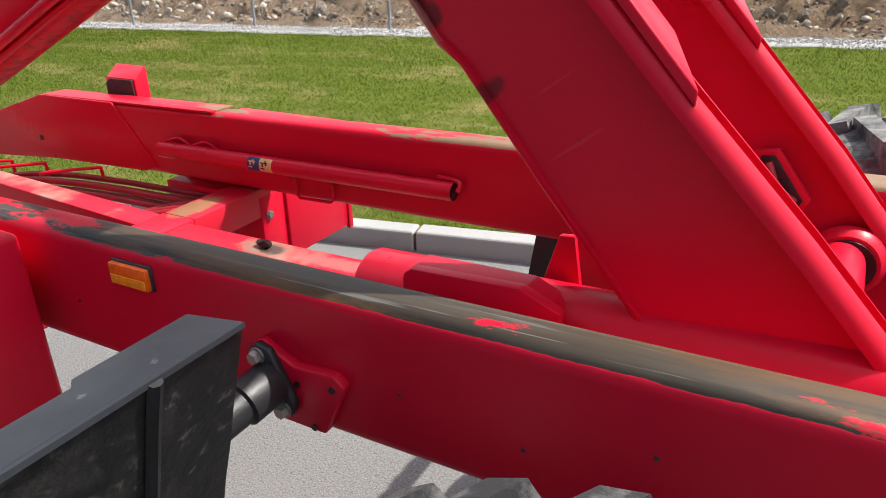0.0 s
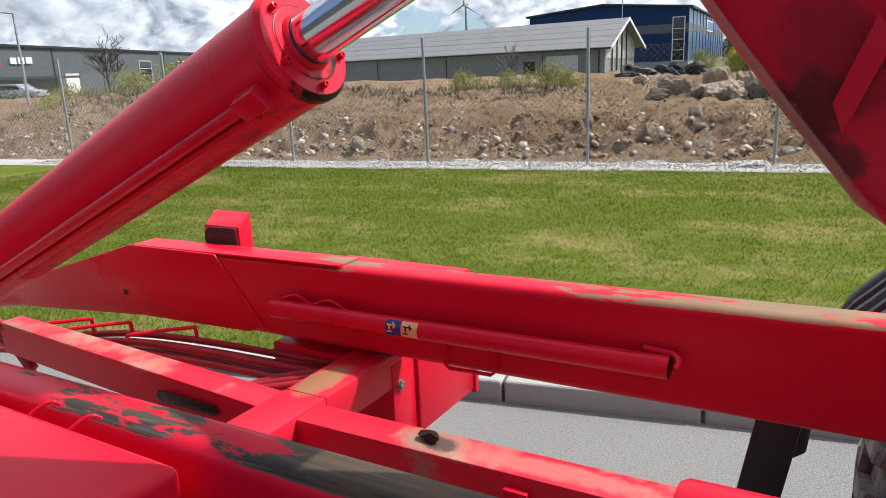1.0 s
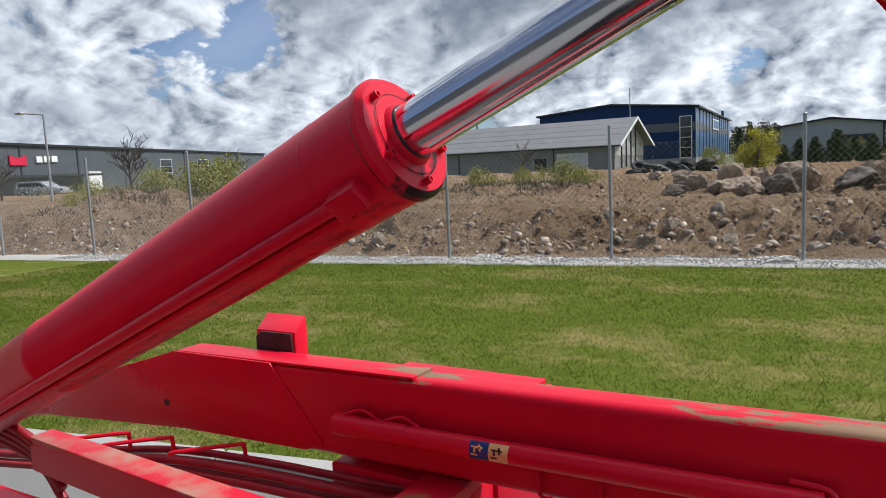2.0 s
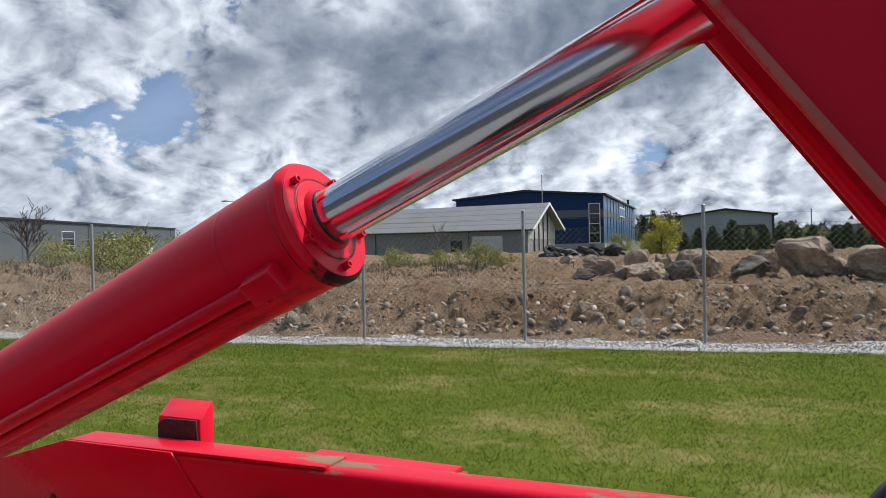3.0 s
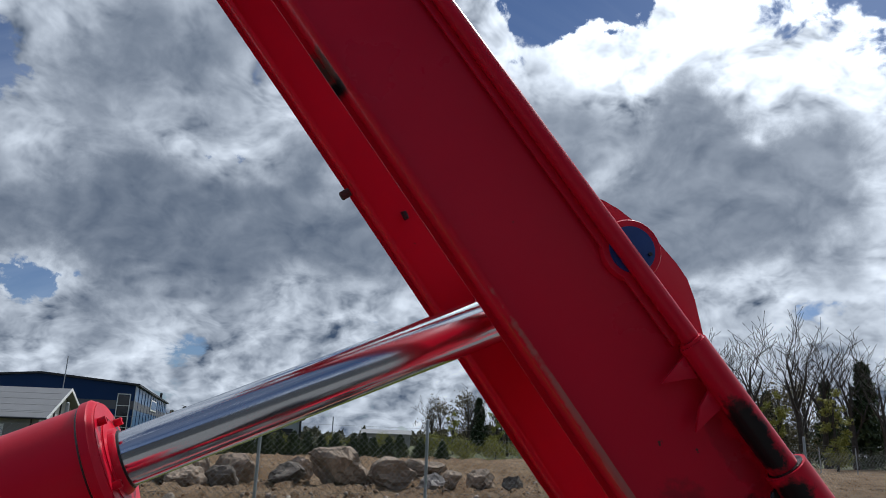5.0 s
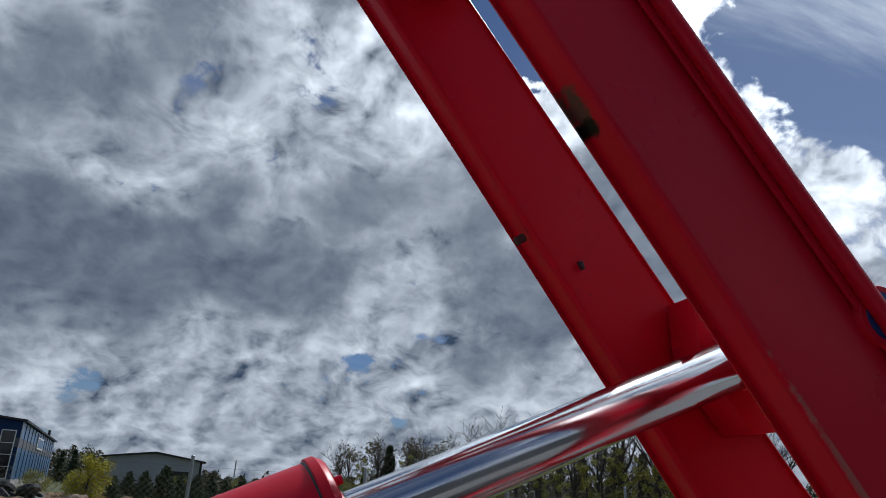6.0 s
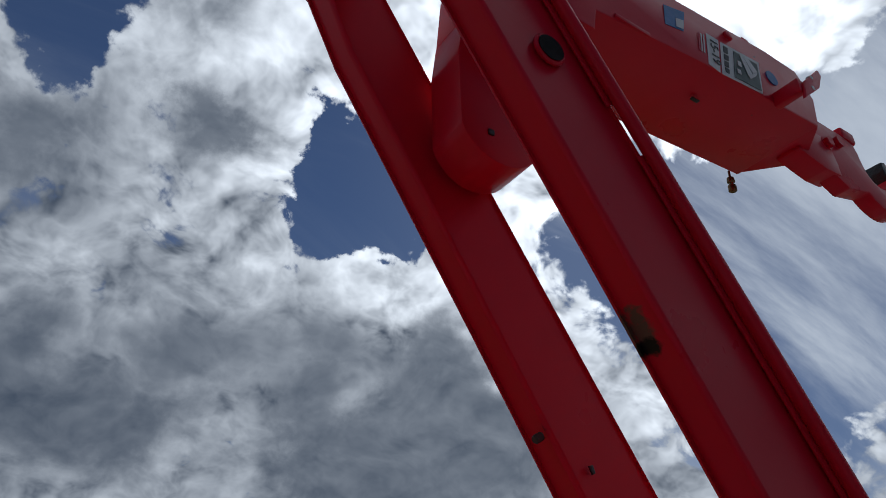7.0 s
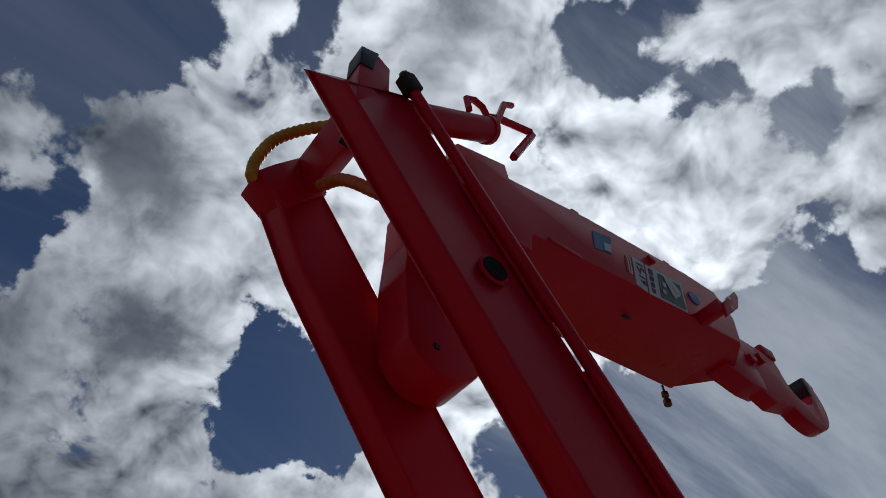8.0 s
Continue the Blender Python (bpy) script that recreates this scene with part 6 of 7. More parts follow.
def prism_yz(outline, x0, x1):
    bm = bmesh.new()
    a = [bm.verts.new((x0, y, z)) for y, z in outline]
    b = [bm.verts.new((x1, y, z)) for y, z in outline]
    bm.faces.new(a)
    bm.faces.new(b[::-1])
    for i in range(len(a)):
        j = (i + 1) % len(a)
        bm.faces.new((a[j], a[i], b[i], b[j]))
    bmesh.ops.recalc_face_normals(bm, faces=bm.faces)
    return bm


def prism_xz(outline, y0, y1):
    return prism(outline, y0, y1, 0)


def blue_hall():
    m, run = site(-23.8, 95, -12.3, 91)
    deep, top, peak = 52.0, 6.85, 7.7
    h = thing("blue_hall", "dark blue clad industrial hall with a grey band", "industrial hall")
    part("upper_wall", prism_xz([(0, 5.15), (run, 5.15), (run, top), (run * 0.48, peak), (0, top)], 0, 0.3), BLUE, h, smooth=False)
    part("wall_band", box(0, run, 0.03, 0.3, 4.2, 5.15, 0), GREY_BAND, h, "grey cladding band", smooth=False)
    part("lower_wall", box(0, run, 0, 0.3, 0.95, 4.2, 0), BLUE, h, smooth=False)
    part("plinth", box(0, run + 0.05, -0.05, 0.3, 0, 0.95, 0), CONCRETE, h, "bare concrete plinth", smooth=False)
    part("left_wall", box(0, 0.3, 0.3, deep, 0, top, 0), BLUE, h, smooth=False)
    part("back_wall", box(0, run, deep, deep + 0.3, 0, top, 0), BLUE, h, smooth=False)
    side = part("side_wall", box(run - 0.3, run, 0.3, deep, 0.95, top, 0), BLUE_SUNLIT, h, "blue cladding in the light", smooth=False)
    part("side_plinth", box(run - 0.3, run + 0.05, 0.3, deep, 0, 0.95, 0), CONCRETE, h, smooth=False)
    for k in range(1, 13):
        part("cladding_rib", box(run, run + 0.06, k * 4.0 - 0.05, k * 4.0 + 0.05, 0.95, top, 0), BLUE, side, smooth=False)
    part("side_band", box(run, run + 0.03, 0.3, deep, 4.2, 5.15, 0), GREY_BAND, side, smooth=False)
    part("wall_sign", box(run + 0.05, run + 0.15, 20, 29, 4.7, 6.2, 0), WHITE, h, "pale sign board", smooth=False)
    part("sign_field", box(run + 0.15, run + 0.18, 20.6, 28.4, 4.9, 6.0, 0), BLUE_SUNLIT, h, smooth=False)
    part("roof", joined(slab_x(-0.4, run * 0.48, -0.4, deep + 0.4, top, peak, 0.22), slab_x(run * 0.48, run + 0.4, -0.4, deep + 0.4, peak, top, 0.22)), DARK, h, smooth=False)
    part("corner_trim", box(run - 0.02, run + 0.06, -0.06, 0.2, 0.95, top, 0), STEEL, h, smooth=False)
    xa, za = on_front(m, -13.38, 2.62)
    xb, zb = on_front(m, -12.62, -0.38)
    window(h, xa, xb, zb, za, 4)
    h.matrix_world = m
    pole = thing("mast", "thin grey lightning mast behind the garage", "mast")
    p = azimuth(-17.0, 86)
    part("rod", tube([(p.x, p.y, 0), (p.x, p.y, 9.2)], 0.06, 6), STEEL, pole)
    pole = thing("downpipe_mast", "dark ventilation pipe beside the blue hall", "pipe")
    p = azimuth(-10.45, 140)
    part("stack", tube([(p.x, p.y, 0), (p.x, p.y, 8.6)], 0.22, 8), DARK, pole)


def slab_x(x0, x1, y0, y1, za, zb, thick):
    bm = bmesh.new()
    bmesh.ops.create_cube(bm, size=1)
    for v in bm.verts:
        k = v.co.x + 0.5
        v.co = (x0 + k * (x1 - x0), y0 + (v.co.y + 0.5) * (y1 - y0), za + k * (zb - za) + (v.co.z + 0.5) * thick)
    return bm


def office_hall():
    m, run = site(-80, 70, -45.3, 193)
    h = thing("office_hall", "long dark grey clad office and warehouse hall", "industrial hall")
    wall = part("wall", box(0, run, 0, 30, 0, 6.1, 0), GREY_WALL, h, smooth=False)
    part("roof", box(-0.3, run + 0.3, -0.3, 30.3, 6.1, 6.4, 0), DARK, h, "dark roof edging", smooth=False)
    for a in (-70, -65.5, -61.7, -58.2, -55.2, -51.1, -47.9, -45.6):
        x, z = on_front(m, a, 0)
        part("joint_strip", box(x - 0.15, x + 0.15, -0.05, 0.0, 0, 6.1, 0), DARK, wall, smooth=False)
    for a, wd in ((-72, 1.6), (-67, 1.4), (-64, 1.2), (-52.4, 0.75), (-49.8, 0.75)):
        xa, za = on_front(m, a - wd / 2, 0)
        xb, zb = on_front(m, a + wd / 2, 0)
        window(h, xa, xb, 1.2, 4.6, 3, -0.02)
    xa, za = on_front(m, -57.6, 0.6)
    xb, zb = on_front(m, -56.8, 0)
    part("door", box(xa, xb, -0.1, 0.02, 0.1, za, 0), WHITE, h, "white loading door", smooth=False)
    xa, za = on_front(m, -47.6, 0.1)
    xb, zb = on_front(m, -46.9, 0)
    part("door", box(xa, xb, -0.1, 0.02, 0.1, 2.4, 0), WHITE, h, "white door", smooth=False)
    xa, za = on_front(m, -66, 0.46)
    xb, zb = on_front(m, -58.0, 0.46)
    part("canopy", box(xa, xb, -3.0, 0, za - 0.15, za + 0.15, 0), DARK, h, smooth=False)
    xa, za = on_front(m, -62.4, 1.9)
    xb, zb = on_front(m, -61.4, 1.2)
    part("sign_emblem", prism([(xa, zb), (xb, zb), (xb, za), ((xa + xb) / 2, za - 0.3), (xa, za)], -0.2, -0.05, 0), SIGN_RED, h, "red sign emblem", smooth=False)
    for k in range(3):
        xa, za = on_front(m, -60.8 + k * 0.46, 1.78)
        xb, zb = on_front(m, -60.45 + k * 0.46, 1.35)
        part("sign_bar", box(xa, xb, -0.2, -0.05, zb, za, 0), WHITE, h, "white sign bar", smooth=False)
    h.matrix_world = m


GREY_WALL = plain("grey_sheet_cladding", (0.075, 0.086, 0.097), 0.5, 0, 0.05, 0.4)


def grey_shed():
    m, run = site(-6.6, 130, -0.3, 130)
    s = thing("grey_shed", "pale grey sheet-clad shed with a shallow gable", "shed")
    lo, hi = 1.65 + 130 * math.tan(radians(1.42)), 1.65 + 130 * math.tan(radians(1.81))
    part("front_wall", prism_xz([(0, 0), (run, 0), (run, lo), (run * 0.5, hi), (0, lo)], 0, 0.3), GREY_LIGHT, s, smooth=False)
    part("side_wall", joined(box(0, 0.3, 0.3, 40, 0, lo, 0), box(run - 0.3, run, 0.3, 40, 0, lo, 0), box(0, run, 40, 40.3, 0, lo, 0)), GREY_LIGHT, s, smooth=False)
    part("roof", joined(slab_x(-0.8, run * 0.5, -0.8, 41, lo - 0.15, hi + 0.05, 0.25), slab_x(run * 0.5, run + 0.8, -0.8, 41, hi + 0.05, lo - 0.15, 0.25)), DARK, s, "dark roof edge", smooth=False)
    part("corner_trim", box(run - 0.1, run + 0.25, -0.2, 0.0, 0, lo, 0), DARK, s, smooth=False)
    part("gate", box(run * 0.62, run * 0.92, -0.1, 0.02, 0, 3.2, 0), DARK, s, "dark open gateway", smooth=False)
    s.matrix_world = m


def low_building(name, label, a0, a1, d, top, mat, deep=12.0):
    m, run = site(a0, d, a1, d)
    s = thing(name, label, "building")
    part("wall", box(0, run, 0, deep, 0, top, 0), mat, s, smooth=False)
    part("roof", joined(slab_roof(-0.4, run + 0.4, -0.5, deep / 2, top - 0.1, top + 1.0, 0.2), slab_roof(-0.4, run + 0.4, deep / 2, deep + 0.5, top + 1.0, top - 0.1, 0.2)), ROOF, s, smooth=False)
    for k in range(1, 5):
        window(s, run * k / 5 - 0.5, run * k / 5 + 0.5, top * 0.35, top * 0.72, 1)
    s.matrix_world = m


# added, unseen: a plain dark hall behind the camera cuts the sky's light
yard_hall = thing("yard_hall", "plain dark grey hall added out of view to cut sky light", "industrial hall")
part("wall", box(-38, 40, -22, -11.5, 0, 5.6, 0), GREY, yard_hall, smooth=False)
part("roof", box(-38.4, 40.4, -22.4, -11.2, 5.6, 6.0, 0), DARK, yard_hall, smooth=False)

garage()
blue_hall()
office_hall()
grey_shed()
low_building("low_house", "low pale house with a grey roof", -45.2, -40.5, 150, 2.8, BOARD)
low_building("farm_building", "distant pale low building with a grey roof", 4.5, 8.2, 190, 3.4, WALL_GREY)


# ---- vehicles, poles and odds and ends ----
def estate_car():
    c = thing("estate_car", "silver estate car parked by the hall", "car")
    body = [(-2.2, 0.35), (-2.25, 0.75), (-2.1, 1.0), (-1.95, 1.42), (-1.7, 1.48), (0.35, 1.46), (1.1, 0.98), (2.0, 0.85), (2.25, 0.65), (2.25, 0.35)]
    part("body", prism(body, -0.88, 0.88, 0.06, 2), CAR_PAINT, c)
    part("side_glass", prism([(-1.8, 1.02), (-1.7, 1.38), (0.25, 1.37), (0.85, 1.0)], -0.895, 0.895, 0), GLASS, c, smooth=False)
    for x in (-1.4, 1.4):
        for y in (-0.78, 0.78):
            w = part("wheel", turned([(-0.1, 0.2), (-0.1, 0.32), (0.1, 0.32), (0.1, 0.2)], (x, y, 0.32), (0, 1, 0), 20), BLACK, c)
            part("rim", turned([(-0.105, 0.05), (-0.105, 0.2), (0.105, 0.2), (0.105, 0.05)], (x, y, 0.32), (0, 1, 0), 16), STEEL, w)
    for y in (-0.7, 0.7):
        part("headlight", box(2.18, 2.28, y - 0.15, y + 0.15, 0.62, 0.78, 0.02), GLASS, c)
    c.matrix_world = Matrix.Translation(azimuth(-60.5, 74, 0.25)) @ Matrix.Rotation(radians(25), 4, "Z")


def lamp_post(a, d, top):
    s = thing("street_lamp", "grey steel street lamp on a tall pole", "street lamp")
    p = azimuth(a, d)
    part("pole", tube([(p.x, p.y, 0), (p.x, p.y, top)], 0.07, 10, radii=[0.08, 0.05]), STEEL, s)
    part("arm", tube([(p.x, p.y, top), (p.x - 0.8, p.y - 0.6, top + 0.1)], 0.035, 8), STEEL, s)
    part("lamp_head", box(p.x - 1.25, p.x - 0.7, p.y - 0.85, p.y - 0.5, top + 0.06, top + 0.16, 0.03), STEEL, s)


def wind_turbine():
    s = thing("wind_turbine", "distant white wind turbine", "wind turbine")
    p = azimuth(-28.7, 900)
    z = 1.65 + 900 * math.tan(radians(4.35))
    part("tower", tube([(p.x, p.y, 0), (p.x, p.y, z)], 1.5, 12, radii=[2.2, 1.3]), TURBINE, s)
    part("nacelle", box(p.x - 1.8, p.x + 1.8, p.y - 4, p.y + 4, z - 1.5, z + 2, 0.5), TURBINE, s)
    for k in range(3):
        a = radians(88 + 120 * k)
        ux, uz = math.cos(a), math.sin(a)
        bm = tube([(p.x, p.y - 5, z), (p.x + ux * 6, p.y - 5, z + uz * 6), (p.x + ux * 23, p.y - 5, z + uz * 23)], 1, 8, radii=[0.7, 0.9, 0.2])
        part("blade", bm, TURBINE, s)


TURBINE = plain("turbine_grey", (0.30, 0.31, 0.32), 0.5, 0, 0.03, 0.1)


def thin_pole(a, d, el, r=0.08, label="slim grey pole standing far off"):
    s = thing("pole", label, "pole")
    p = azimuth(a, d)
    part("shaft", tube([(p.x, p.y, 0), (p.x, p.y, 1.65 + d * math.tan(radians(el)))], r, 8), STEEL, s)


def old_tyre(p, r, tilt, turn):
    t = thing("old_tyre", "worn black truck tyre in a heap", "tyre", "heap of tyres")
    part("casing", turned([(-0.14, r * 0.55), (-0.15, r * 0.85), (-0.10, r), (0.10, r), (0.15, r * 0.85), (0.14, r * 0.55), (0.10, r * 0.53), (-0.10, r * 0.53)], (0, 0, 0), (0, 0, 1), 22), PIPE_BLACK, t)
    t.matrix_world = Matrix.Translation(p) @ Euler((tilt, 0.2 * tilt, turn)).to_matrix().to_4x4()


estate_car()
lamp_post(-60, 45, 1.65 + 45 * math.tan(radians(4.57)))
lamp_post(-40.5, 60, 1.65 + 60 * math.tan(radians(3.3)))
wind_turbine()
thin_pole(2.2, 150, 1.7, 0.12)
for k in range(15):
    a = -17.0 + 0.42 * k + rng.uniform(-0.2, 0.2)
    r = rng.uniform(0.42, 0.55)
    old_tyre(azimuth(a, 45 + rng.uniform(-1, 1), 0.42 + (0.34 if k % 3 == 1 else 0.0) + r * 0.25), r, rng.uniform(0.1, 0.8), rng.uniform(0, 6))


def container(a, d, w, h):
    c = thing("container", "dark green steel container on open ground", "container")
    part("box", box(-w / 2, w / 2, 0, 2.4, 0, h, 0.03), GUARD, c)
    for k in range(1, 12):
        part("rib", box(-w / 2 + w * k / 12 - 0.05, -w / 2 + w * k / 12 + 0.05, -0.04, 0, 0.12, h - 0.12, 0), GUARD, c, smooth=False)
    c.matrix_world = Matrix.Translation(azimuth(a, d, 0.2)) @ Matrix.Rotation(radians(-a + 8), 4, "Z")


container(32.6, 68, 4.0, 0.75)
container(29.8, 70, 2.5, 0.6)


# ---- trees and scrub ----
def limb(bm, p, way, length, r, depth, rng):
    pts, radii = [p], [r]
    d = way.copy()
    for k in range(3):
        d = (d + Vector((rng.uniform(-1, 1), rng.uniform(-1, 1), rng.uniform(-0.4, 0.9))) * 0.16).normalized()
        pts.append(pts[-1] + d * length / 3)
        radii.append(max(0.019, r * (1 - 0.22 * (k + 1))))
    tube(pts, r, 5 if depth > 2 else 3, False, bm, radii)
    if depth == 0:
        return
    count = 3 if depth > 1 else 4
    for k in range(count):
        at = 1 + (k % 3)
        side = Vector((rng.uniform(-1, 1), rng.uniform(-1, 1), rng.uniform(-0.15, 0.7))).normalized()
        w = (d * rng.uniform(0.5, 0.95) + side * 0.8).normalized()
        limb(bm, pts[at], w, length * rng.uniform(0.55, 0.82), radii[at] * 0.68, depth - 1, rng)


def bare_tree(height, seed, depth=5):
    """A leafless tree: a forking trunk and many fine twigs."""
    rng = random.Random(seed)
    t = thing("bare_tree", "tall leafless broadleaf tree with fine twigs", "tree", "trees at the field edge")
    trunk = tube([(0, 0, -0.3), (0.05, 0, height * 0.17), (0.0, 0.08, height * 0.34)], 0.2, 9, True, None, [height * 0.024, height * 0.019, height * 0.015])
    part("trunk", trunk, BARK, t)
    bm = bmesh.new()
    for k in range(4):
        a = 6.28 * k / 4 + rng.uniform(-0.4, 0.4)
        way = Vector((math.cos(a) * 0.55, math.sin(a) * 0.55, 1.0)).normalized()
        limb(bm, Vector((0, 0.04, height * (0.20 + 0.045 * k))), way, height * 0.27, height * 0.011, depth - 1, rng)
    limb(bm, Vector((0, 0.08, height * 0.33)), Vector((0, 0, 1)), height * 0.28, height * 0.013, depth - 1, rng)
    top = max(v.co.z for v in bm.verts)
    for v in bm.verts:
        v.co.z *= height / top
    part("crown", bm, BARK, t, smooth=False)
    return t


def flakes(centres, spread, size, rng):
    """Many small loose triangles about the given points."""
    n = len(centres)
    c = np.asarray(centres) + rng.normal(0, 1, (n, 3)) * spread
    return np.stack([c + rng.normal(0, 1, (n, 3)) * size for _ in range(3)], 1).reshape(-1, 3)


def leafy_tree(height, width, seed, mat, label, count=5000, size=0.16, low=0.18, name="tree", category="tree", group="trees at the field edge"):
    """A thin trunk with limbs and an uneven crown of leaf clumps."""
    g = np.random.default_rng(seed)
    rng = random.Random(seed)
    t = thing(name, label, category, group)
    part("trunk", tube([(0, 0, -0.3), (0.06, 0.02, height * 0.4), (0, 0, height * 0.85)], 0.1, 7, True, None, [height * 0.02, height * 0.014, height * 0.004]), BARK, t)
    bm = bmesh.new()
    clumps = []
    for k in range(26):
        z = height * rng.uniform(low, 0.97)
        f = (z / height - low) / (1 - low)
        reach = width / 2 * math.sqrt(max(0.05, math.sin(math.pi * (0.12 + 0.83 * f)))) * rng.uniform(0.35, 1.0)
        a = rng.uniform(0, 6.28)
        tip = Vector((math.cos(a) * reach, math.sin(a) * reach, z))
        tube([(0, 0, z * 0.6), tip * 0.5 + Vector((0, 0, z * 0.35)), tip], 0.03, 4, False, bm, [height * 0.007, height * 0.004, height * 0.0015])
        for _ in range(5):
            clumps.append(tip + Vector((rng.gauss(0, 1), rng.gauss(0, 1), rng.gauss(0, 0.8))) * width * 0.09)
    part("bough", bm, BARK, t, smooth=False)
    pick = g.integers(0, len(clumps), count)
    v = flakes(np.array([clumps[i][:] for i in pick]), width * 0.055, size, g)
    triangles("crown", v, np.arange(len(v)).reshape(-1, 3), mat, parent=t)
    return t


def conifer(height, width, seed, count=3500, size=0.12):
    """A spruce: whorls of drooping boughs, broad below and pointed above."""
    g = np.random.default_rng(seed)
    rng = random.Random(seed)
    t = thing("conifer", "dark green young conifer", "conifer tree", "conifers")
    part("trunk", tube([(0, 0, -0.3), (0, 0, height * 0.98)], 0.1, 7, True, None, [height * 0.02, 0.01]), BARK, t)
    pts = []
    levels = 22
    for k in range(levels):
        f = k / levels
        z = height * (0.06 + 0.92 * f)
        reach = width / 2 * (1 - f) ** 0.8
        for b in range(9):
            a = rng.uniform(0, 6.28)
            far = reach * rng.uniform(0.65, 1.08)
            for q in range(7):
                u = (q + 1) / 7
                pts.append((math.cos(a) * far * u, math.sin(a) * far * u, z - 0.16 * far * u * u + 0.05 * height * u * (1 - f) * 0.6))
    pts = np.array(pts)
    v = flakes(pts[g.integers(0, len(pts), count)], width * 0.025, size, g)
    triangles("crown", v, np.arange(len(v)).reshape(-1, 3), NEEDLE, parent=t)
    return t


def stand(t, a, d, z, scale=1.0, turn=0.0, wide=1.0):
    return Matrix.Translation(azimuth(a, d, z)) @ Matrix.Rotation(turn, 4, "Z") @ Matrix.Diagonal((scale * wide, scale * wide, scale, 1))


def plant(t, spots, unit):
    """Stand one tree and its copies: rows of bearing, distance, top elevation."""
    places = []
    for k, (a, d, el) in enumerate(spots):
        z = 0.25
        places.append(stand(t, a, d, z, (1.65 + d * math.tan(radians(el)) - z) / unit, a * 1.7 + k))
    for m in places[1:]:
        copy_thing(t, m)
    t.matrix_world = places[0]


plant(bare_tree(13, 11, 4), [(33.3, 82, 10.2), (27.4, 92, 6.1), (41.5, 80, 8.0), (20.9, 88, 7.1)], 13)
plant(bare_tree(13, 12, 4), [(30.9, 80, 9.2), (36.4, 84, 10.4), (29.2, 95, 6.4)], 13)
plant(bare_tree(12, 13, 4), [(23.0, 84, 6.5), (39.6, 88, 8.8), (26.2, 96, 5.4), (37.9, 90, 9.4), (18.2, 100, 5.2), (24.6, 88, 6.6), (15.6, 104, 5.0), (12.6, 108, 4.6), (9.8, 112, 4.0)], 12)
plant(bare_tree(4.6, 17, 4), [(-54.9, 52, 3.6), (-25.2, 55, 1.6), (-47.5, 60, 1.9), (-63, 58, 2.2)], 4.6)
plant(conifer(9, 5.2, 21, 6000, 0.15), [(40.5, 90, 6.5), (28.0, 112, 3.6), (13.4, 118, 3.6), (19.2, 118, 3.6), (30.6, 116, 4.3), (32.5, 118, 3.9), (34.4, 114, 4.5), (38.2, 110, 5.2), (-8.6, 130, 1.75), (-7.4, 150, 1.5), (-9.3, 160, 1.6), (-42.3, 140, 1.2), (-43.4, 150, 1.3), (-41.2, 145, 1.1)], 9)
plant(conifer(2.6, 3.2, 22, 6500, 0.06), [(-4.4, 55, 0.6), (-2.0, 57, 0.45), (0.2, 58, 0.55), (2.3, 54, 0.5), (4.4, 57, 0.6), (6.3, 55, 0.4), (-3.0, 56, 1.0), (-0.9, 54, 0.55), (-5.4, 57, 0.5), (1.2, 56, 0.35), (3.6, 58, 0.45), (5.2, 60, 0.3), (7.2, 58, 0.55), (-6.4, 52, 0.2), (8.8, 60, 0.35), (10.5, 57, 0.2)], 2.6)
plant(leafy_tree(2.3, 2.2, 31, LEAF_YELLOW, "round yellow-green willow bush in fresh leaf", 12000, 0.034, 0.03, "willow_bush", "bush", "bushes"),
      [(-8.1, 50, 1.4)], 2.3)
plant(leafy_tree(7, 2.3, 32, LEAF_GREEN, "slender birch in young yellow-green leaf", 2600, 0.085, 0.12),
      [(28.2, 75, 3.9), (30.3, 77, 4.2), (32.0, 74, 3.6), (26.3, 80, 3.0), (35.0, 76, 4.4), (24.8, 84, 3.2), (38.5, 75, 4.6), (11.4, 100, 2.4), (14.8, 102, 2.9), (21.8, 90, 3.2), (17.6, 98, 2.6), (33.4, 76, 4.0)], 7)
plant(leafy_tree(6, 4.2, 33, LEAF_DULL, "budding grey-brown broadleaf tree", 2200, 0.085, 0.12),
      [(10.4, 116, 3.2), (12.6, 122, 3.8), (15.2, 118, 4.0), (15.9, 122, 3.6), (17.3, 120, 3.9), (19.6, 116, 3.6), (20.9, 100, 2.9), (22.4, 112, 2.7), (25.2, 105, 3.4), (27.2, 108, 3.9), (36.8, 98, 5.0), (33.4, 100, 4.6), (29.4, 104, 4.2), (31.3, 102, 4.4), (35.2, 103, 4.8), (24.0, 108, 3.2)], 6)
plant(leafy_tree(2.0, 2.8, 34, LEAF_GREEN, "low green-brown bush on rough ground", 6500, 0.036, 0.03, "bush", "bush", "bushes"),
      [(-2.2, 62, 0.2), (2.4, 63, 0.25), (6.2, 64, 0.4), (9.8, 66, 0.5), (12.2, 62, 0.3), (14.6, 64, 0.4), (-11.0, 58, 0.1), (17.0, 66, 0.5), (-22.2, 27, -0.5), (-20.4, 27, -1.0), (-25.0, 28, -0.9), (-28.4, 28, -0.8), (-44.5, 31, 0.4), (-50.5, 27, 0.5), (-52.6, 27, 0.2), (-57.5, 29, -0.4), (-48.6, 28, 0.7)], 2.0)


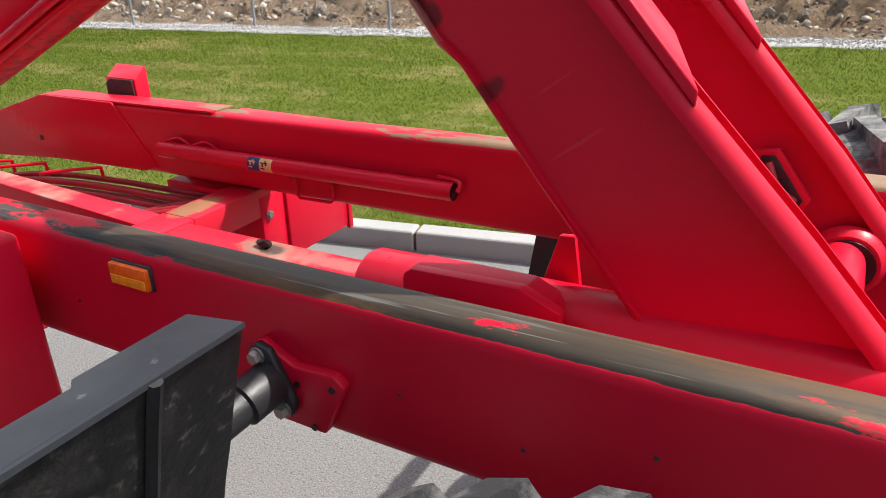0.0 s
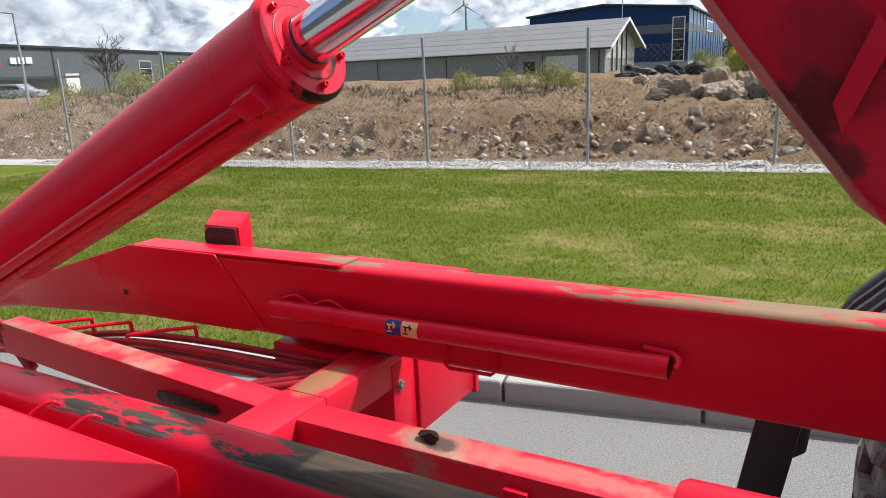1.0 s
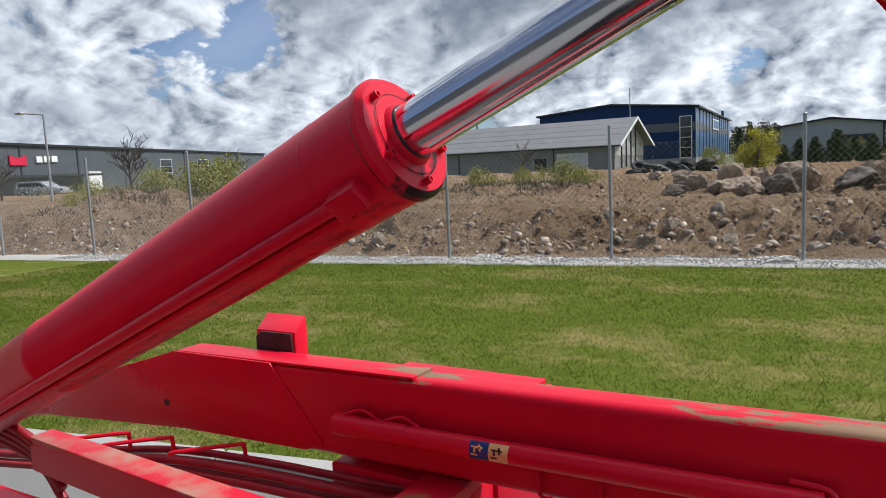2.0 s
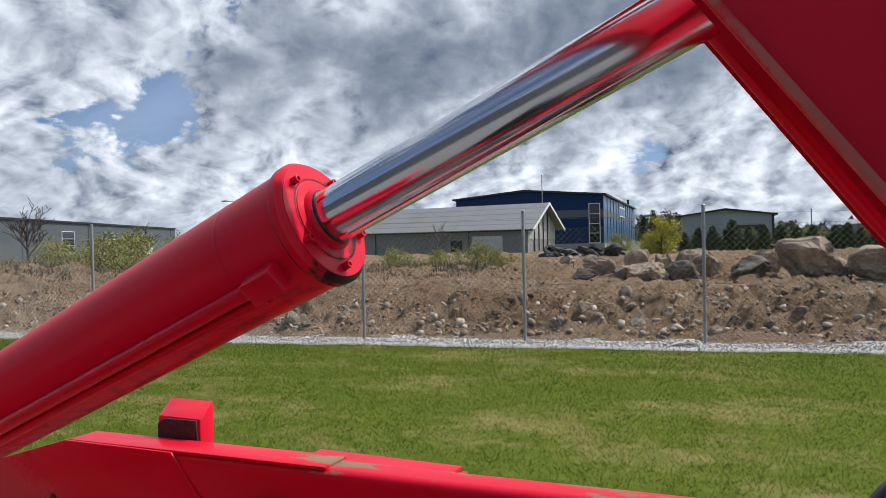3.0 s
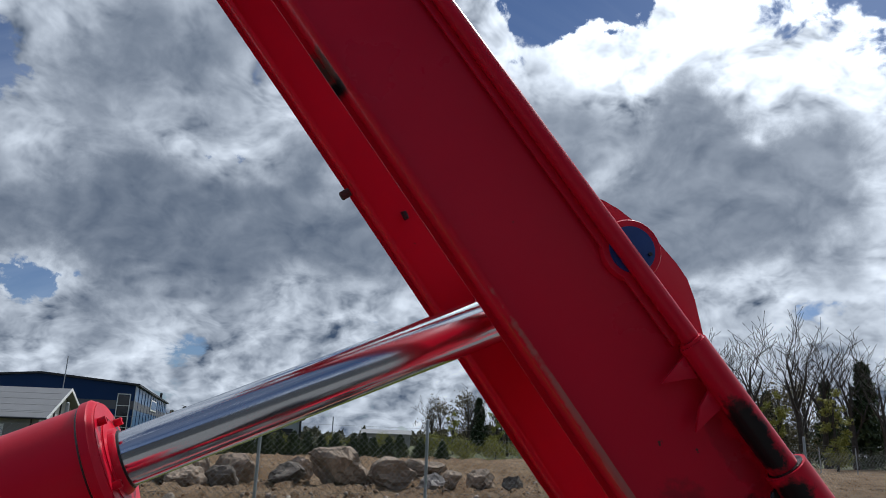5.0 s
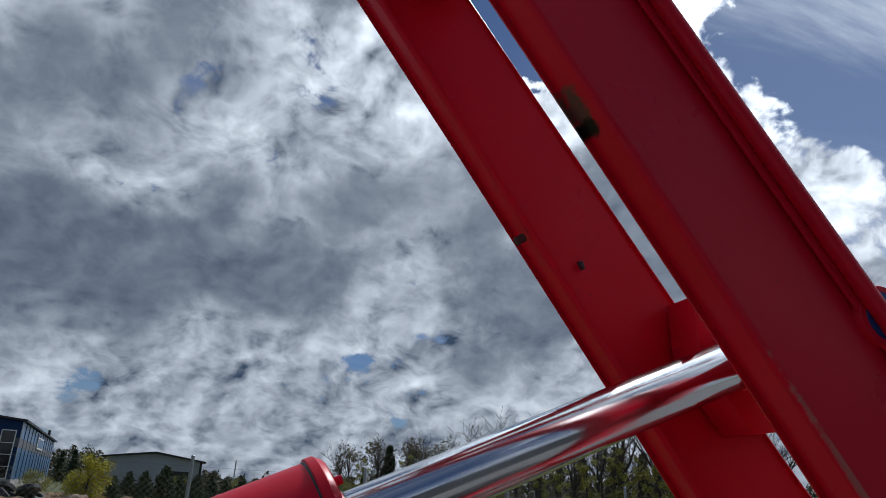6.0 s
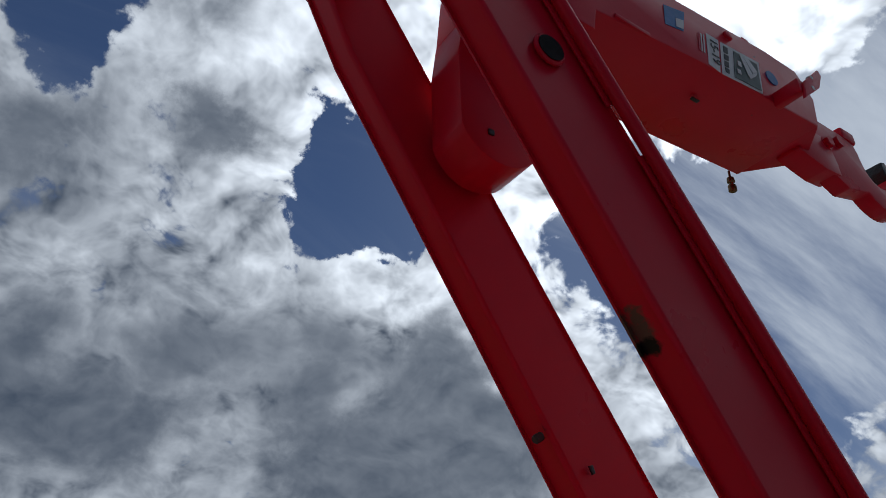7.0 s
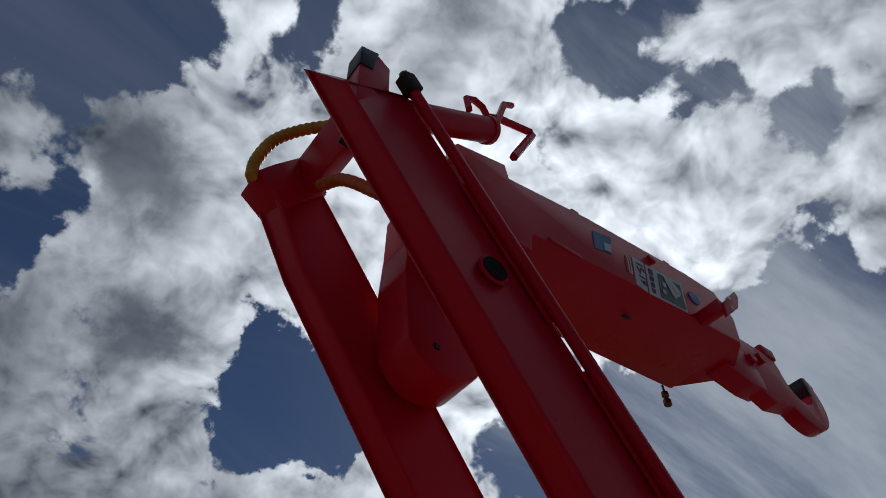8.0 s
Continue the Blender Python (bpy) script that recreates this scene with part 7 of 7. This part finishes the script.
def far_woods():
    """A low band of woods along the horizon."""
    g = np.random.default_rng(9)
    n = 60000
    a = np.radians(np.where(g.random(n) < 0.8, g.uniform(-12, 60, n), g.uniform(-60, -30, n)))
    d = g.uniform(240, 300, n)
    deg = np.degrees(a)
    top = 3.4 + 1.6 * np.sin(deg * 2.3) * np.sin(deg * 0.9 + 1) + 0.9 * np.sin(deg * 7.1) + np.clip((deg - 8) * 0.45, 0, 7) + 5.5 * np.exp(-((deg + 8.0) / 2.6) ** 2)
    z = 0.25 + np.clip(top, 1.2, 14) * g.random(n) ** 0.8
    c = np.stack([0.9 + np.sin(a) * d, 1.0 + np.cos(a) * d, z], 1)
    v = flakes(c, 0.25, 0.42, g)
    triangles("far_woods", v, np.arange(len(v)).reshape(-1, 3), WOODS, "low dark woods along the far field edge", "woods")


WOODS = leaves("far_wood_foliage", (0.055, 0.058, 0.036), (0.12, 0.115, 0.065))
far_woods()


def scrub():
    """Dry weeds and twigs on the heaps of earth."""
    g = np.random.default_rng(15)
    rows = []
    for a, d, w, deep, h in MOUNDS[:5]:
        n = int(2600 * w / 2.5)
        c = azimuth(a, d)
        x, y = c.x + g.normal(0, 0.75 * w, n), c.y + g.normal(0, 0.75 * deep, n)
        keep = np.sin(x * 2.1 + np.sin(y * 3)) + np.sin(y * 2.7 + x) > -0.2
        for px, py in zip(x[keep], y[keep]):
            rows.append((px, py, bank(px, py - fence_y(px))))
    p = np.array(rows)
    n = len(p)
    h = g.uniform(0.05, 0.24, n)
    ang, w = g.uniform(0, 6.28, n), g.uniform(0.006, 0.022, n)
    off = g.normal(0, 0.5, (n, 2)) * h[:, None]
    v = np.stack([p + np.stack([np.cos(ang) * w, np.sin(ang) * w, 0 * w], 1), p - np.stack([np.cos(ang) * w, np.sin(ang) * w, 0 * w], 1),
                  p + np.concatenate([off, h[:, None]], 1)], 1).reshape(-1, 3)
    triangles("dry_scrub", v, np.arange(len(v)).reshape(-1, 3), SCRUB, "dry brown weeds and twigs on the earth", "scrub")


scrub()

# a wire fence beyond, towards the woods
far_fence = thing("far_fence", "distant grey wire fence with slim posts", "fence")
prev = None
for k in range(14):
    p = azimuth(22 + 2.2 * k, 62 - 0.4 * k, 0.25)
    part("post", tube([p, p + Vector((0, 0, 2.1))], 0.035, 6), STEEL, far_fence)
    if prev is not None:
        v, f = wire_panel(Vector((prev.x, prev.y, 0)), Vector((p.x, p.y, 0)), 0.35, 2.2, 0.16, 0.003)
        raw_part("wire_mesh", v, f, WIRE, far_fence)
    prev = p
